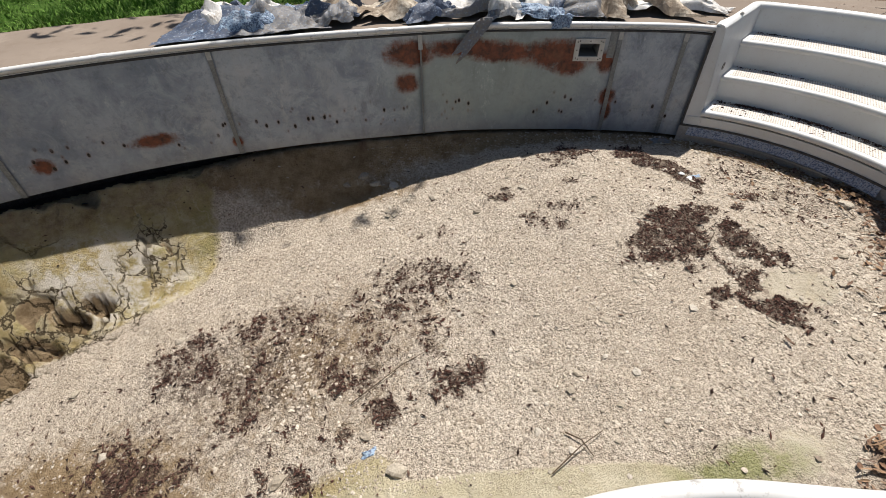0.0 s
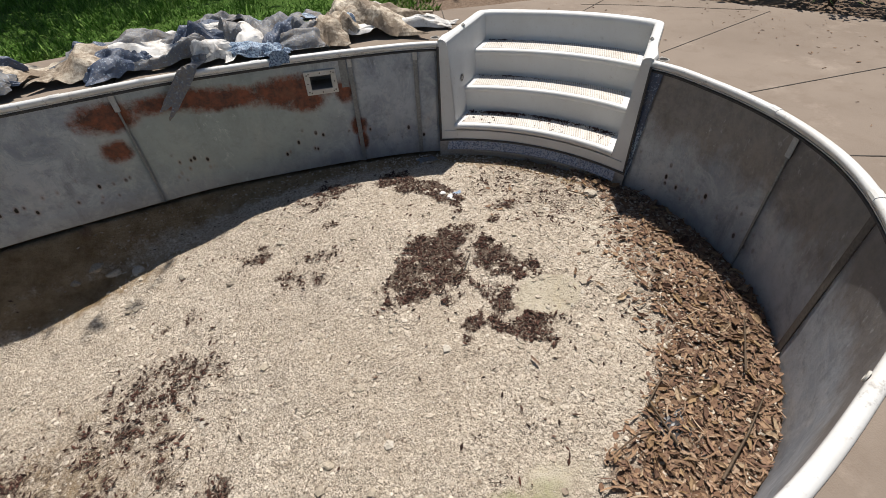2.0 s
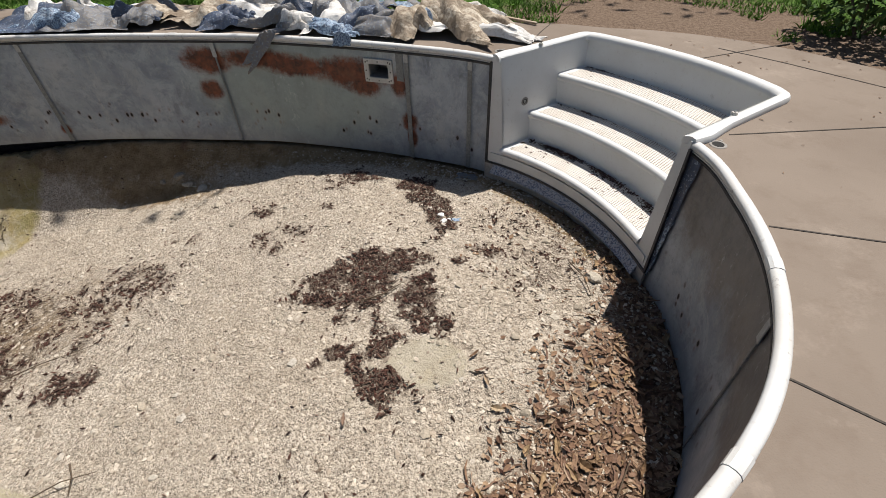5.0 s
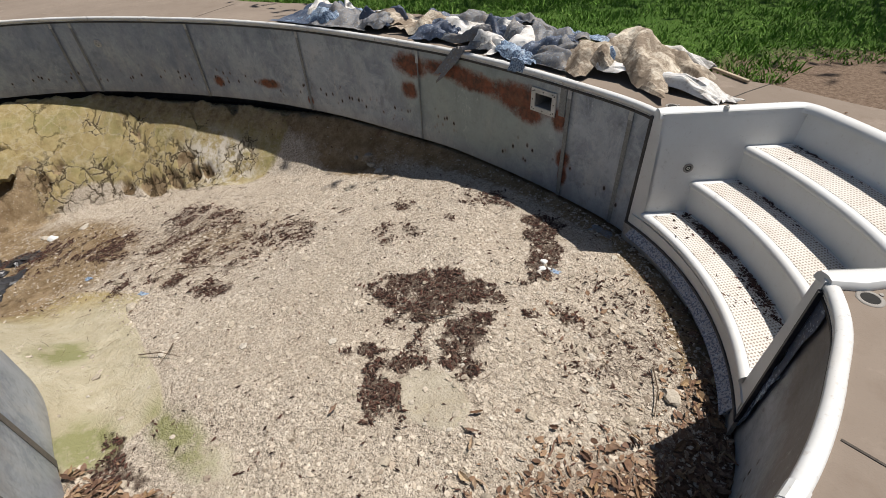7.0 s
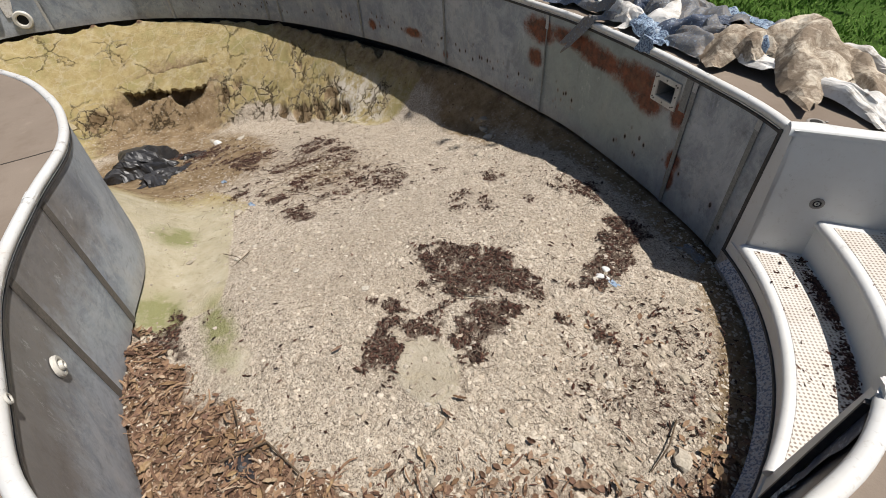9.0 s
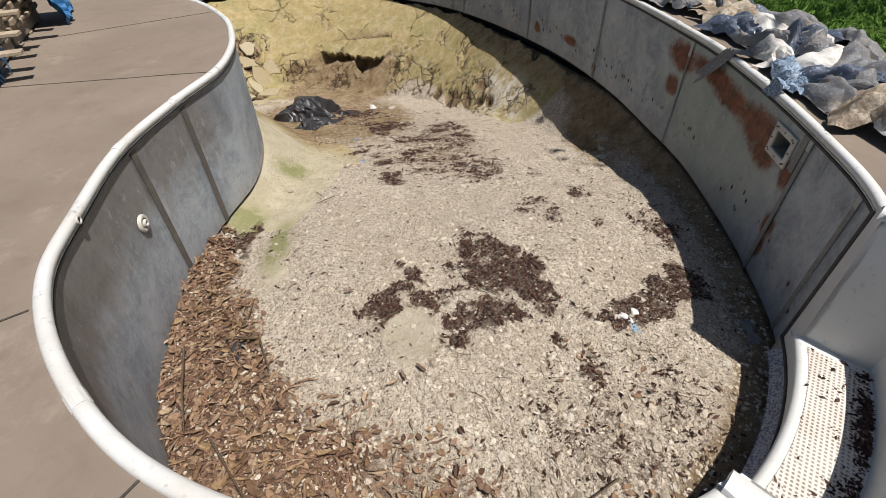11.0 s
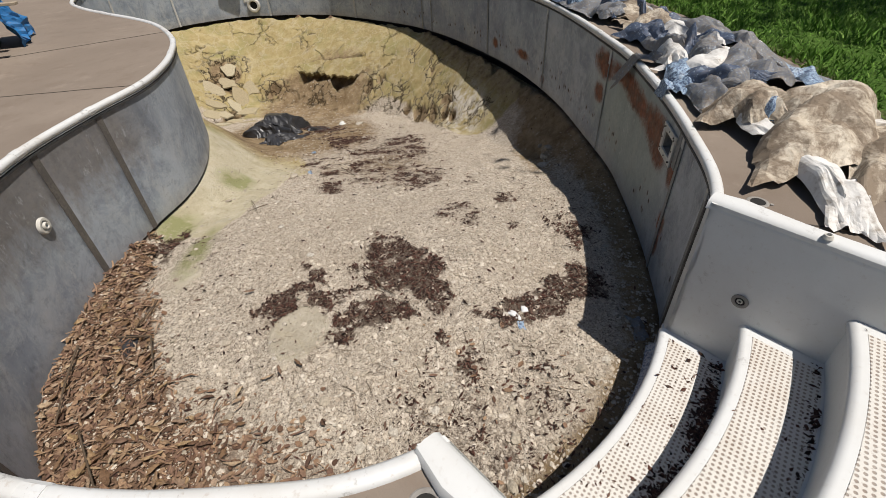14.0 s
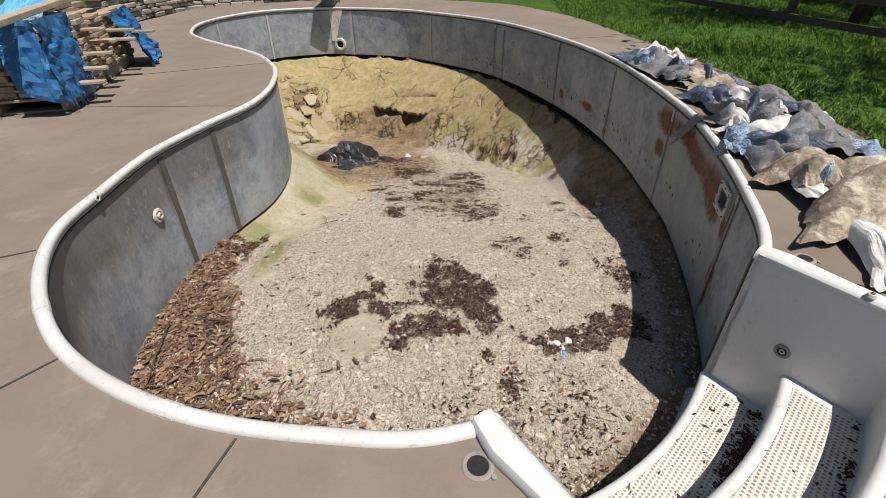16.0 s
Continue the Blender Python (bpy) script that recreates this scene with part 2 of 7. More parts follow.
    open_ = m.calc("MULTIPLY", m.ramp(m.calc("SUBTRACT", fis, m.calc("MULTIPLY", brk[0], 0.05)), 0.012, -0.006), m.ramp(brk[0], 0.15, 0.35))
    y = m.mix(m.ramp(m.calc("SUBTRACT", fis, m.calc("MULTIPLY", brk[0], 0.09)), 0.05, 0.0, 0, 0.5), y, (0.50, 0.43, 0.30))
    yz = m.ramp(m.calc("ADD", zone[0], m.calc("MULTIPLY", mid, 0.5)), 0.68, 0.82)
    c = m.mix(yz, g, y)
    # brown loose earth
    ez = m.ramp(m.calc("ADD", zone[2], m.calc("MULTIPLY", m.noise(9, 6, 0.75), 0.9)), 0.62, 0.9)
    earth = m.mix(m.ramp(mid, 0.35, 0.65), (0.17, 0.115, 0.062), (0.34, 0.255, 0.155))
    c = m.mix(ez, c, earth)
    # open cracks in the crust painted near black for the shade inside them
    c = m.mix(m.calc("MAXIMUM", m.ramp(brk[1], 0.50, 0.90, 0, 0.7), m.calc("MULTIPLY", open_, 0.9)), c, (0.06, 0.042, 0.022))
    # brown rot under the leaf litter
    lit = m.t.nodes.new("ShaderNodeAttribute")
    lit.attribute_name = "litter"
    c = m.mix(m.ramp(m.calc("ADD", lit.outputs["Fac"], m.calc("MULTIPLY", mid, 0.4)), 0.45, 0.8), c, m.mix(m.ramp(fine, 0.35, 0.65), (0.10, 0.06, 0.04), (0.24, 0.155, 0.10)))
    # dark mulch stains
    dk = m.ramp(m.calc("ADD", zone[1], m.calc("ADD", m.calc("MULTIPLY", m.noise(22, 5, 0.8), 1.3), m.calc("MULTIPLY", mid, 0.9))), 1.36, 1.6)
    c = m.mix(m.calc("MULTIPLY", dk, 0.85), c, m.mix(m.ramp(grit, 0.3, 0.7), (0.045, 0.03, 0.022), (0.13, 0.09, 0.065)))
    # green algae film
    al = None
    for cc, rr in [((1.95, 1.72, -1.0), (0.5, 0.16, 0.6)), ((0.42, 1.50, -1.3), (0.30, 0.24, 0.4)), ((1.5, 1.36, -1.12), (0.34, 0.22, 0.4))]:
        s = m.spot(cc, rr)
        al = s if al is None else m.calc("MAXIMUM", al, s)
    c = m.mix(m.ramp(m.calc("MULTIPLY", al, m.ramp(mid, 0.3, 0.65)), 0.05, 0.4, 0, 0.8), c, (0.225, 0.235, 0.085))
    m.color(c)
    h = m.calc("ADD", m.calc("MULTIPLY", fine, 1.6), m.calc("MULTIPLY", grit, 0.6))
    h = m.calc("ADD", h, m.calc("MULTIPLY", m.voronoi(34), m.ramp(yz, 0, 1, -0.5, -0.1)))
    h = m.calc("ADD", h, m.calc("MULTIPLY", m.voronoi(95), m.ramp(yz, 0, 1, -0.6, -0.1)))
    h = m.calc("ADD", h, m.calc("MULTIPLY", mid, 1.2))
    h = m.calc("ADD", h, m.calc("MULTIPLY", m.calc("MAXIMUM", m.calc("MULTIPLY", crackm, yz), open_), -3.0))
    m.bump(h, 0.95, 0.0155)
    return m.m


def mat_white(name="white_fibreglass", dirty=0.35, scuff=0.62):
    m = Mat(name, 0.38, 0, 0.5)
    n, f = m.noise(2.2, 6, 0.65), m.noise(35, 4, 0.7)
    c = m.mix(m.ramp(n, 0.4, 0.7, 0, dirty), (0.635, 0.64, 0.625), (0.50, 0.475, 0.43))
    c = m.mix(m.ramp(f, 0.58, 0.8, 0, dirty), c, (0.38, 0.31, 0.24))
    c = m.mix(m.ramp(m.noise(9, 6, 0.8), scuff, scuff + 0.08, 0, dirty), c, (0.22, 0.20, 0.18))
    m.color(c)
    m.rough(m.ramp(n, 0.3, 0.7, 0.32, 0.6))
    m.bump(f, 0.08, 0.003)
    return m.m


def mat_tread():
    """White non-slip pad: rows of round dimples that hold brown dirt."""
    m = Mat("ribbed_tread", 0.55, 0, 0.4)
    mp = m.t.nodes.new("ShaderNodeMapping")
    mp.inputs["Rotation"].default_value = (0, 0, radians(-5 + 45))
    mp.inputs["Scale"].default_value = (1, 1, 0)
    m.link(m.pos, mp.inputs[0])
    vor = m.t.nodes.new("ShaderNodeTexVoronoi")
    vor.inputs["Scale"].default_value = 50
    vor.inputs["Randomness"].default_value = 0.0
    m.link(mp.outputs[0], vor.inputs["Vector"])
    dots = m.ramp(vor.outputs["Distance"], 0.34, 0.22)
    n = m.noise(4.5, 5, 0.7)
    c = m.mix(m.ramp(n, 0.45, 0.72, 0, 0.45), (0.60, 0.575, 0.525), (0.46, 0.385, 0.31))
    c = m.mix(m.calc("MULTIPLY", dots, m.ramp(n, 0.3, 0.65, 0.6, 0.95)), c, (0.19, 0.14, 0.105))
    c = m.mix(m.ramp(m.noise(60, 3), 0.6, 0.75, 0, 0.5), c, (0.16, 0.10, 0.07))
    m.color(c)
    m.bump(dots, 0.5, -0.004)
    return m.m


def mat_liner(name, a, b, speck=0.0, dirt=0.4):
    m = Mat(name, 0.6, 0, 0.4)
    n, f = m.noise(6, 6, 0.7), m.noise(24, 4, 0.7)
    c = m.mix(m.ramp(n, 0.3, 0.7), a, b)
    if speck:
        v = m.noise(75, 2, 0.5)
        c = m.mix(m.ramp(v, 0.48, 0.56, 0, speck), c, (0.06, 0.09, 0.16))
        c = m.mix(m.ramp(m.noise(55, 2), 0.6, 0.66, 0, speck), c, (0.42, 0.5, 0.58))
    c = m.mix(m.calc("MULTIPLY", m.ramp(f, 0.45, 0.7), m.ramp(n, 0.42, 0.62, 0, dirt * 1.6)), c, (0.16, 0.115, 0.07))
    m.color(c)
    m.bump(m.calc("ADD", n, m.calc("MULTIPLY", f, 0.3)), 0.35, 0.012)
    return m.m


def mat_mottled(name, a, b, mud):
    """Backing felt of an old liner: pale cloth with large patches of grey and brown mud."""
    m = Mat(name, 0.75, 0, 0.25)
    n, f = m.noise(3.2, 7, 0.72, None, 0.6), m.noise(30, 5, 0.75)
    c = m.mix(m.ramp(m.noise(8, 5, 0.7), 0.38, 0.64), a, b)
    c = m.mix(m.ramp(m.calc("ADD", n, m.calc("MULTIPLY", f, 0.25)), 0.535, 0.66, 0, 0.85), c, mud)
    c = m.mix(m.calc("MULTIPLY", m.ramp(f, 0.52, 0.62), m.ramp(n, 0.40, 0.60, 0, 0.7)), c, tuple(x * 0.6 for x in mud))
    m.color(c)
    m.bump(m.calc("ADD", n, f), 0.5, 0.01)
    return m.m


def mat_wood(name, a, b, sx=1.0, sy=12.0, sz=12.0):
    m = Mat(name, 0.8, 0, 0.25)
    g = m.noise(6, 6, 0.7, m.stretch(sx, sy, sz))
    c = m.mix(m.ramp(g, 0.35, 0.68), a, b)
    c = m.mix(m.ramp(m.noise(3, 4), 0.45, 0.75, 0, 0.4), c, (0.12, 0.1, 0.085))
    m.color(c)
    m.bump(g, 0.4, 0.004)
    return m.m


def mat_ground():
    m = Mat("lawn_soil", 0.95, 0, 0.1)
    n, f = m.noise(0.8, 5), m.noise(30, 4, 0.7)
    c = m.mix(m.ramp(n, 0.35, 0.65), (0.035, 0.082, 0.012), (0.065, 0.125, 0.022))
    c = m.mix(m.ramp(f, 0.45, 0.75, 0, 0.6), c, (0.05, 0.055, 0.015))
    # bare earth by the edge of the slab
    zone = m.attr("soil")
    e = m.ramp(m.calc("ADD", zone[0], m.calc("MULTIPLY", m.noise(3.5, 5, 0.7), 0.7)), 0.75, 1.0)
    c = m.mix(e, c, m.mix(m.ramp(f, 0.35, 0.65), (0.12, 0.083, 0.058), (0.205, 0.152, 0.112)))
    m.color(c)
    m.bump(f, 0.8, 0.03)
    return m.m


CONCRETE = mat_concrete()
STEEL = mat_steel()
BED = mat_floor()
WHITE = mat_white()
COPE = mat_white("white_coping", 0.75, 0.585)
TREAD = mat_tread()
GROUND = mat_ground()
SEAM = mat_plain("seam_strip_steel", (0.20, 0.21, 0.21), (0.30, 0.30, 0.29), 6, 0.6, 0.3)
SEAM_DARK = mat_plain("seam_strip_dark", (0.10, 0.09, 0.08), (0.16, 0.14, 0.12), 6, 0.7, 0.1)
SEAM_PALE = mat_plain("seam_tape", (0.42, 0.42, 0.40), (0.52, 0.51, 0.48), 9, 0.7)
TRACK = mat_plain("liner_track", (0.03, 0.03, 0.032), (0.07, 0.065, 0.06), 9, 0.6)
ALU = mat_plain("dull_aluminium", (0.45, 0.45, 0.43), (0.34, 0.33, 0.31), 9, 0.5, 0.4)
JOINT = mat_plain("joint_filler", (0.05, 0.042, 0.035), (0.09, 0.075, 0.06), 12, 0.95)
PLASTIC = mat_plain("old_white_plastic", (0.62, 0.60, 0.54), (0.48, 0.45, 0.39), 14, 0.5)
DARK = mat_plain("dark_hole", (0.012, 0.011, 0.010), (0.02, 0.018, 0.015), 10, 0.9)
CAST = mat_plain("worn_grey_ring", (0.30, 0.28, 0.25), (0.2, 0.18, 0.16), 20, 0.7)
CHROME = mat_plain("grey_screw", (0.25, 0.25, 0.24), (0.35, 0.35, 0.33), 20, 0.35, 0.8)
STONES = mat_island("grit_stones", [(0.22, 0.172, 0.128), (0.46, 0.388, 0.302), (0.59, 0.515, 0.418), (0.51, 0.432, 0.337), (0.60, 0.53, 0.44)])
CRUST = mat_island("crumbled_crust", [(0.54, 0.465, 0.365), (0.63, 0.55, 0.445), (0.69, 0.615, 0.51), (0.60, 0.52, 0.415), (0.44, 0.365, 0.28)])
ROCK = mat_island("pale_rock", [(0.36, 0.31, 0.24), (0.46, 0.40, 0.31), (0.55, 0.5, 0.42)], by="object")
LEAF = mat_island("dry_leaves", [(0.10, 0.056, 0.037), (0.21, 0.122, 0.075), (0.31, 0.195, 0.12), (0.38, 0.255, 0.155), (0.16, 0.092, 0.066), (0.26, 0.16, 0.105), (0.46, 0.345, 0.24)])
CRUMB = mat_island("dark_mulch", [(0.018, 0.010, 0.008), (0.062, 0.030, 0.021), (0.13, 0.060, 0.043), (0.036, 0.02, 0.015), (0.22, 0.135, 0.098)])
TWIG = mat_island("twigs", [(0.07, 0.05, 0.035), (0.16, 0.115, 0.075), (0.24, 0.18, 0.12)])
SHARD = mat_island("plaster_shards", [(0.42, 0.35, 0.22), (0.50, 0.44, 0.31), (0.37, 0.30, 0.18)], by="object")
GRASS = mat_island("grass_blades", [(0.06, 0.14, 0.014), (0.10, 0.22, 0.024), (0.15, 0.30, 0.04), (0.24, 0.37, 0.085)])
FOLIAGE = mat_island("foliage", [(0.03, 0.065, 0.012), (0.05, 0.10, 0.02), (0.075, 0.13, 0.03)])
BARK = mat_wood("bark", (0.07, 0.055, 0.04), (0.15, 0.12, 0.09), 8, 8, 1)
BOARD = mat_wood("weathered_board", (0.33, 0.26, 0.18), (0.5, 0.42, 0.31))
PALLET = mat_wood("grey_pallet_wood", (0.22, 0.18, 0.13), (0.38, 0.32, 0.25))
BOARD_PALE = mat_plain("chalky_board_paint", (0.42, 0.44, 0.45), (0.33, 0.35, 0.36), 5, 0.6)
FENCE = mat_wood("dark_fence_wood", (0.06, 0.045, 0.032), (0.13, 0.1, 0.075))
FLAG = mat_island("flagstone", [(0.36, 0.28, 0.19), (0.47, 0.39, 0.28), (0.27, 0.21, 0.15)], by="object", fine=20)
WALLSTONE = mat_island("wall_stone", [(0.30, 0.26, 0.21), (0.42, 0.38, 0.32), (0.5, 0.46, 0.4)], by="object", fine=20)
BLUE = mat_liner("blue_tarpaulin", (0.010, 0.095, 0.26), (0.02, 0.17, 0.40), 0, 0.3)
BAG = mat_plain("black_plastic_bag", (0.02, 0.02, 0.022), (0.05, 0.049, 0.052), 6, 0.42, 0, 0.4)
LINERS = [mat_liner("liner_white", (0.68, 0.67, 0.645), (0.56, 0.53, 0.48), 0, 0.45),
          mat_liner("liner_grey_speckle", (0.135, 0.135, 0.135), (0.23, 0.22, 0.205), 0.35, 0.5),
          mat_liner("liner_blue_speckle", (0.20, 0.28, 0.38), (0.32, 0.42, 0.52), 0.9, 0.25),
          mat_mottled("liner_dirty_cream", (0.60, 0.54, 0.44), (0.44, 0.37, 0.28), (0.17, 0.125, 0.085)),
          mat_liner("liner_navy", (0.035, 0.05, 0.085), (0.09, 0.11, 0.15), 0.5, 0.2)]


# ---------------------------------------------------------------- mesh helpers
def mesh_of(name, verts, faces, material, smooth=False):
    me = bpy.data.meshes.new(name)
    me.from_pydata([tuple(v) for v in verts], [], [tuple(f) for f in faces])
    me.materials.append(material)
    if smooth:
        me.polygons.foreach_set("use_smooth", [True] * len(me.polygons))
    me.update()
    return me


def bm_mesh(name, bm, material, smooth=False):
    me = bpy.data.meshes.new(name)
    bmesh.ops.recalc_face_normals(bm, faces=bm.faces)
    bm.to_mesh(me)
    bm.free()
    me.materials.append(material)
    if smooth:
        me.polygons.foreach_set("use_smooth", [True] * len(me.polygons))
    return me


def put_in(ob, parent):
    if parent is not None:
        ob.parent = parent
    return ob


def part(name, bm, material, parent, label="", smooth=False):
    ob = put_in(new(name, bm_mesh(name, bm, material, smooth)), parent)
    return tagged(ob, label) if label else ob


def part_mesh(name, me, parent, label=""):
    ob = put_in(new(name, me), parent)
    return tagged(ob, label) if label else ob


def thing(name, label, category, group="", kind="", at=None):
    ob = new(name)
    if at is not None:
        ob.matrix_world = at
    return tagged(ob, label, category, group, kind)


def box(sx, sy, sz, at=(0, 0, 0), bevel=0.0, turn=None, segs=1):
    bm = bmesh.new()
    bmesh.ops.create_cube(bm, size=1, matrix=Matrix.Diagonal((sx, sy, sz, 1)))
    if bevel:
        bmesh.ops.bevel(bm, geom=bm.edges[:], offset=bevel, segments=segs, affect="EDGES")
    bmesh.ops.transform(bm, matrix=Matrix.Translation(at) @ (turn or Matrix()), verts=bm.verts)
    return bm


def cyl(r, h, at=(0, 0, 0), n=20, r2=None, turn=None, bevel=0.0):
    bm = bmesh.new()
    bmesh.ops.create_cone(bm, cap_ends=True, segments=n, radius1=r, radius2=r if r2 is None else r2, depth=h)
    if bevel:
        bmesh.ops.bevel(bm, geom=[e for e in bm.edges if len(e.link_faces) == 2 and abs(e.calc_face_angle(0)) > 1], offset=bevel, segments=2, affect="EDGES")
    bmesh.ops.transform(bm, matrix=Matrix.Translation(at) @ (turn or Matrix()), verts=bm.verts)
    return bm


def ring_bm(r_out, r_in, h, n=24, turn=None, at=(0, 0, 0)):
    prof = [(r_in, 0), (r_out, 0), (r_out, h * 0.6), (r_out - (r_out - r_in) * 0.25, h), (r_in + (r_out - r_in) * 0.2, h), (r_in, h * 0.6)]
    bm = bmesh.new()
    rows = [[bm.verts.new((r * math.cos(a), r * math.sin(a), z)) for r, z in prof] for a in (2 * math.pi * i / n for i in range(n))]
    for i in range(n):
        a, b = rows[i], rows[(i + 1) % n]
        for k in range(len(prof)):
            l = (k + 1) % len(prof)
            bm.faces.new((a[k], a[l], b[l], b[k]))
    bmesh.ops.transform(bm, matrix=Matrix.Translation(at) @ (turn or Matrix()), verts=bm.verts)
    return bm


def sweep(path, prof, closed=False, cap=True):
    """Sweeps a profile of (out, up) pairs along points (x, y, z, nx, ny)."""
    bm = bmesh.new()
    rows = [[bm.verts.new((x + nx * o, y + ny * o, z + u)) for o, u in prof] for x, y, z, nx, ny in path]
    n, k = len(rows), len(prof)
    for i in range(n if closed else n - 1):
        a, b = rows[i], rows[(i + 1) % n]
        for j in range(k):
            l = (j + 1) % k
            bm.faces.new((a[j], a[l], b[l], b[j]))
    if cap and not closed:
        bm.faces.new(rows[0])
        bm.faces.new(rows[-1][::-1])
    return bm


def tube(points, r, n=6, taper=1.0):
    """A round bar through points."""
    bm = bmesh.new()
    rows = []
    for i, p in enumerate(points):
        p = Vector(p)
        d = (Vector(points[min(i + 1, len(points) - 1)]) - Vector(points[max(i - 1, 0)])).normalized()
        s = d.cross(Vector((0.13, 0.2, 0.97)))
        s = s.normalized() if s.length > 1e-4 else Vector((1, 0, 0))
        u = d.cross(s)
        rr = r * (1 + (taper - 1) * i / max(1, len(points) - 1))
        rows.append([bm.verts.new(p + rr * (math.cos(a) * s + math.sin(a) * u)) for a in (2 * math.pi * k / n for k in range(n))])
    for a, b in zip(rows, rows[1:]):
        for k in range(n):
            bm.faces.new((a[k], a[(k + 1) % n], b[(k + 1) % n], b[k]))
    bm.faces.new(rows[0])
    bm.faces.new(rows[-1][::-1])
    return bm


def scatter(name, tv, tf, pos, rot, scl, material):
    """One mesh of many copies of a small shape. rot: 3 x 3 matrices, scl: three factors each."""
    tv, pos, scl = np.asarray(tv, float), np.asarray(pos, float), np.asarray(scl, float)
    v = np.einsum("nij,nvj->nvi", rot, tv[None] * scl[:, None, :]) + pos[:, None, :]
    off = (np.arange(len(pos)) * len(tv))
    faces = []
    for f in tf:
        faces.append(np.asarray(f)[None] + off[:, None])
    faces = [tuple(r) for block in faces for r in block.tolist()]
    return mesh_of(name, v.reshape(-1, 3).tolist(), faces, material)


def rot_many(rng, n, lean=3.14):
    a, b, c = rng.uniform(-lean, lean, n), rng.uniform(-lean, lean, n), rng.uniform(-np.pi, np.pi, n)
    one, zero = np.ones(n), np.zeros(n)
    rx = np.stack([one, zero, zero, zero, np.cos(a), -np.sin(a), zero, np.sin(a), np.cos(a)], 1).reshape(n, 3, 3)
    ry = np.stack([np.cos(b), zero, np.sin(b), zero, one, zero, -np.sin(b), zero, np.cos(b)], 1).reshape(n, 3, 3)
    rz = np.stack([np.cos(c), -np.sin(c), zero, np.sin(c), np.cos(c), zero, zero, zero, one], 1).reshape(n, 3, 3)
    return rz @ ry @ rx


def rough_stone(seed, n=2, flat=0.6, jag=0.3):
    rng = random.Random(seed)
    bm = bmesh.new()
    bmesh.ops.create_icosphere(bm, subdivisions=n, radius=1)
    o = Vector((rng.random() * 50, rng.random() * 50, 0))
    for v in bm.verts:
        v.co *= 1 + jag * 1.6 * noise.noise(v.co * 1.1 + o) + jag * 0.5 * noise.noise(v.co * 3 + o)
        v.co.z *= flat
    return bm


# ---------------------------------------------------------------- plan of the pool
WALL_H = 1.07
# nodes of the outline, from the right end of the steps round the shallow end, along the inner bend, round the deep end and back
NODES = [(4.38, 3.60), (4.45, 3.12), (4.40, 2.60), (4.20, 2.10), (3.86, 1.70), (3.44, 1.40), (3.02, 1.27), (2.33, 1.16), (1.65, 1.22), (1.10, 1.32), (0.63, 1.295),
         (0.15, 1.18), (-0.45, 0.94), (-1.13, 0.48), (-1.60, -0.02), (-2.08, -0.65), (-2.58, -1.24), (-3.17, -1.72), (-4.22, -2.14), (-5.30, -2.16), (-6.38, -1.75), (-7.03, -0.68),
         (-7.06, 0.09), (-6.86, 1.25), (-6.33, 2.16), (-4.97, 3.64), (-2.98, 4.68), (-1.20, 5.20), (0.65, 5.36), (1.55, 5.32), (2.50, 5.17), (3.27, 4.935), (3.95, 4.36)]


def spline(nodes, steps):
    out = []
    n = len(nodes)
    for i in range(n):
        p0, p1, p2, p3 = (Vector(nodes[(i + k) % n]) for k in (-1, 0, 1, 2))
        for k in range(steps):
            t = k / steps
            out.append(0.5 * (2 * p1 + (p2 - p0) * t + (2 * p0 - 5 * p1 + 4 * p2 - p3) * t * t + (3 * p1 - p0 - 3 * p2 + p3) * t ** 3))
    return out


STEPS = 14
RIM = spline(NODES, STEPS)
NR = len(RIM)
NORM = []
for i in range(NR):
    d = (RIM[(i + 1) % NR] - RIM[i - 1]).normalized()
    NORM.append(Vector((-d.y, d.x)))  # runs clockwise, so this points away from the water
ARC = [0.0]
for i in range(NR):
    ARC.append(ARC[-1] + (RIM[(i + 1) % NR] - RIM[i]).length)
I_R, I_L = 0, 31 * STEPS  # the ends of the steps on the rim


def rim_at(s):
    """Place and outward direction on the outline, s metres along it."""
    s %= ARC[-1]
    i = min(max(int(np.searchsorted(ARC, s)) - 1, 0), NR - 1)
    t = (s - ARC[i]) / (ARC[i + 1] - ARC[i])
    return RIM[i].lerp(RIM[(i + 1) % NR], t), NORM[i].lerp(NORM[(i + 1) % NR], t).normalized()


def rim_near(x, y):
    """Metres along the outline of its point nearest to x, y."""
    return ARC[min(range(NR), key=lambda i: (RIM[i] - Vector((x, y))).length)]


def rim_path(s0, s1, z=0.0, step=0.06):
    n = max(2, int(math.ceil((s1 - s0) / step)) + 1)
    out = []
    for k in range(n):
        p, q = rim_at(s0 + (s1 - s0) * k / (n - 1))
        out.append((p.x, p.y, z + lift(p.x, p.y), q.x, q.y))
    return out


POLY = np.array([tuple(p) for p in RIM])


def inside_and_distance(px, py):
    """Metres to the outline, plus inside and minus outside."""
    a, b = POLY, np.roll(POLY, -1, 0)
    d2 = np.full(px.shape, 1e9)
    odd = np.zeros(px.shape, bool)
    for (ax, ay), (bx, by) in zip(a, b):
        ex, ey = bx - ax, by - ay
        t = np.clip(((px - ax) * ex + (py - ay) * ey) / (ex * ex + ey * ey), 0, 1)
        d2 = np.minimum(d2, (px - ax - t * ex) ** 2 + (py - ay - t * ey) ** 2)
        if ay != by:
            odd ^= ((ay > py) != (by > py)) & (px < (bx - ax) * (py - ay) / (by - ay) + ax)
    return np.where(odd, 1, -1) * np.sqrt(d2)


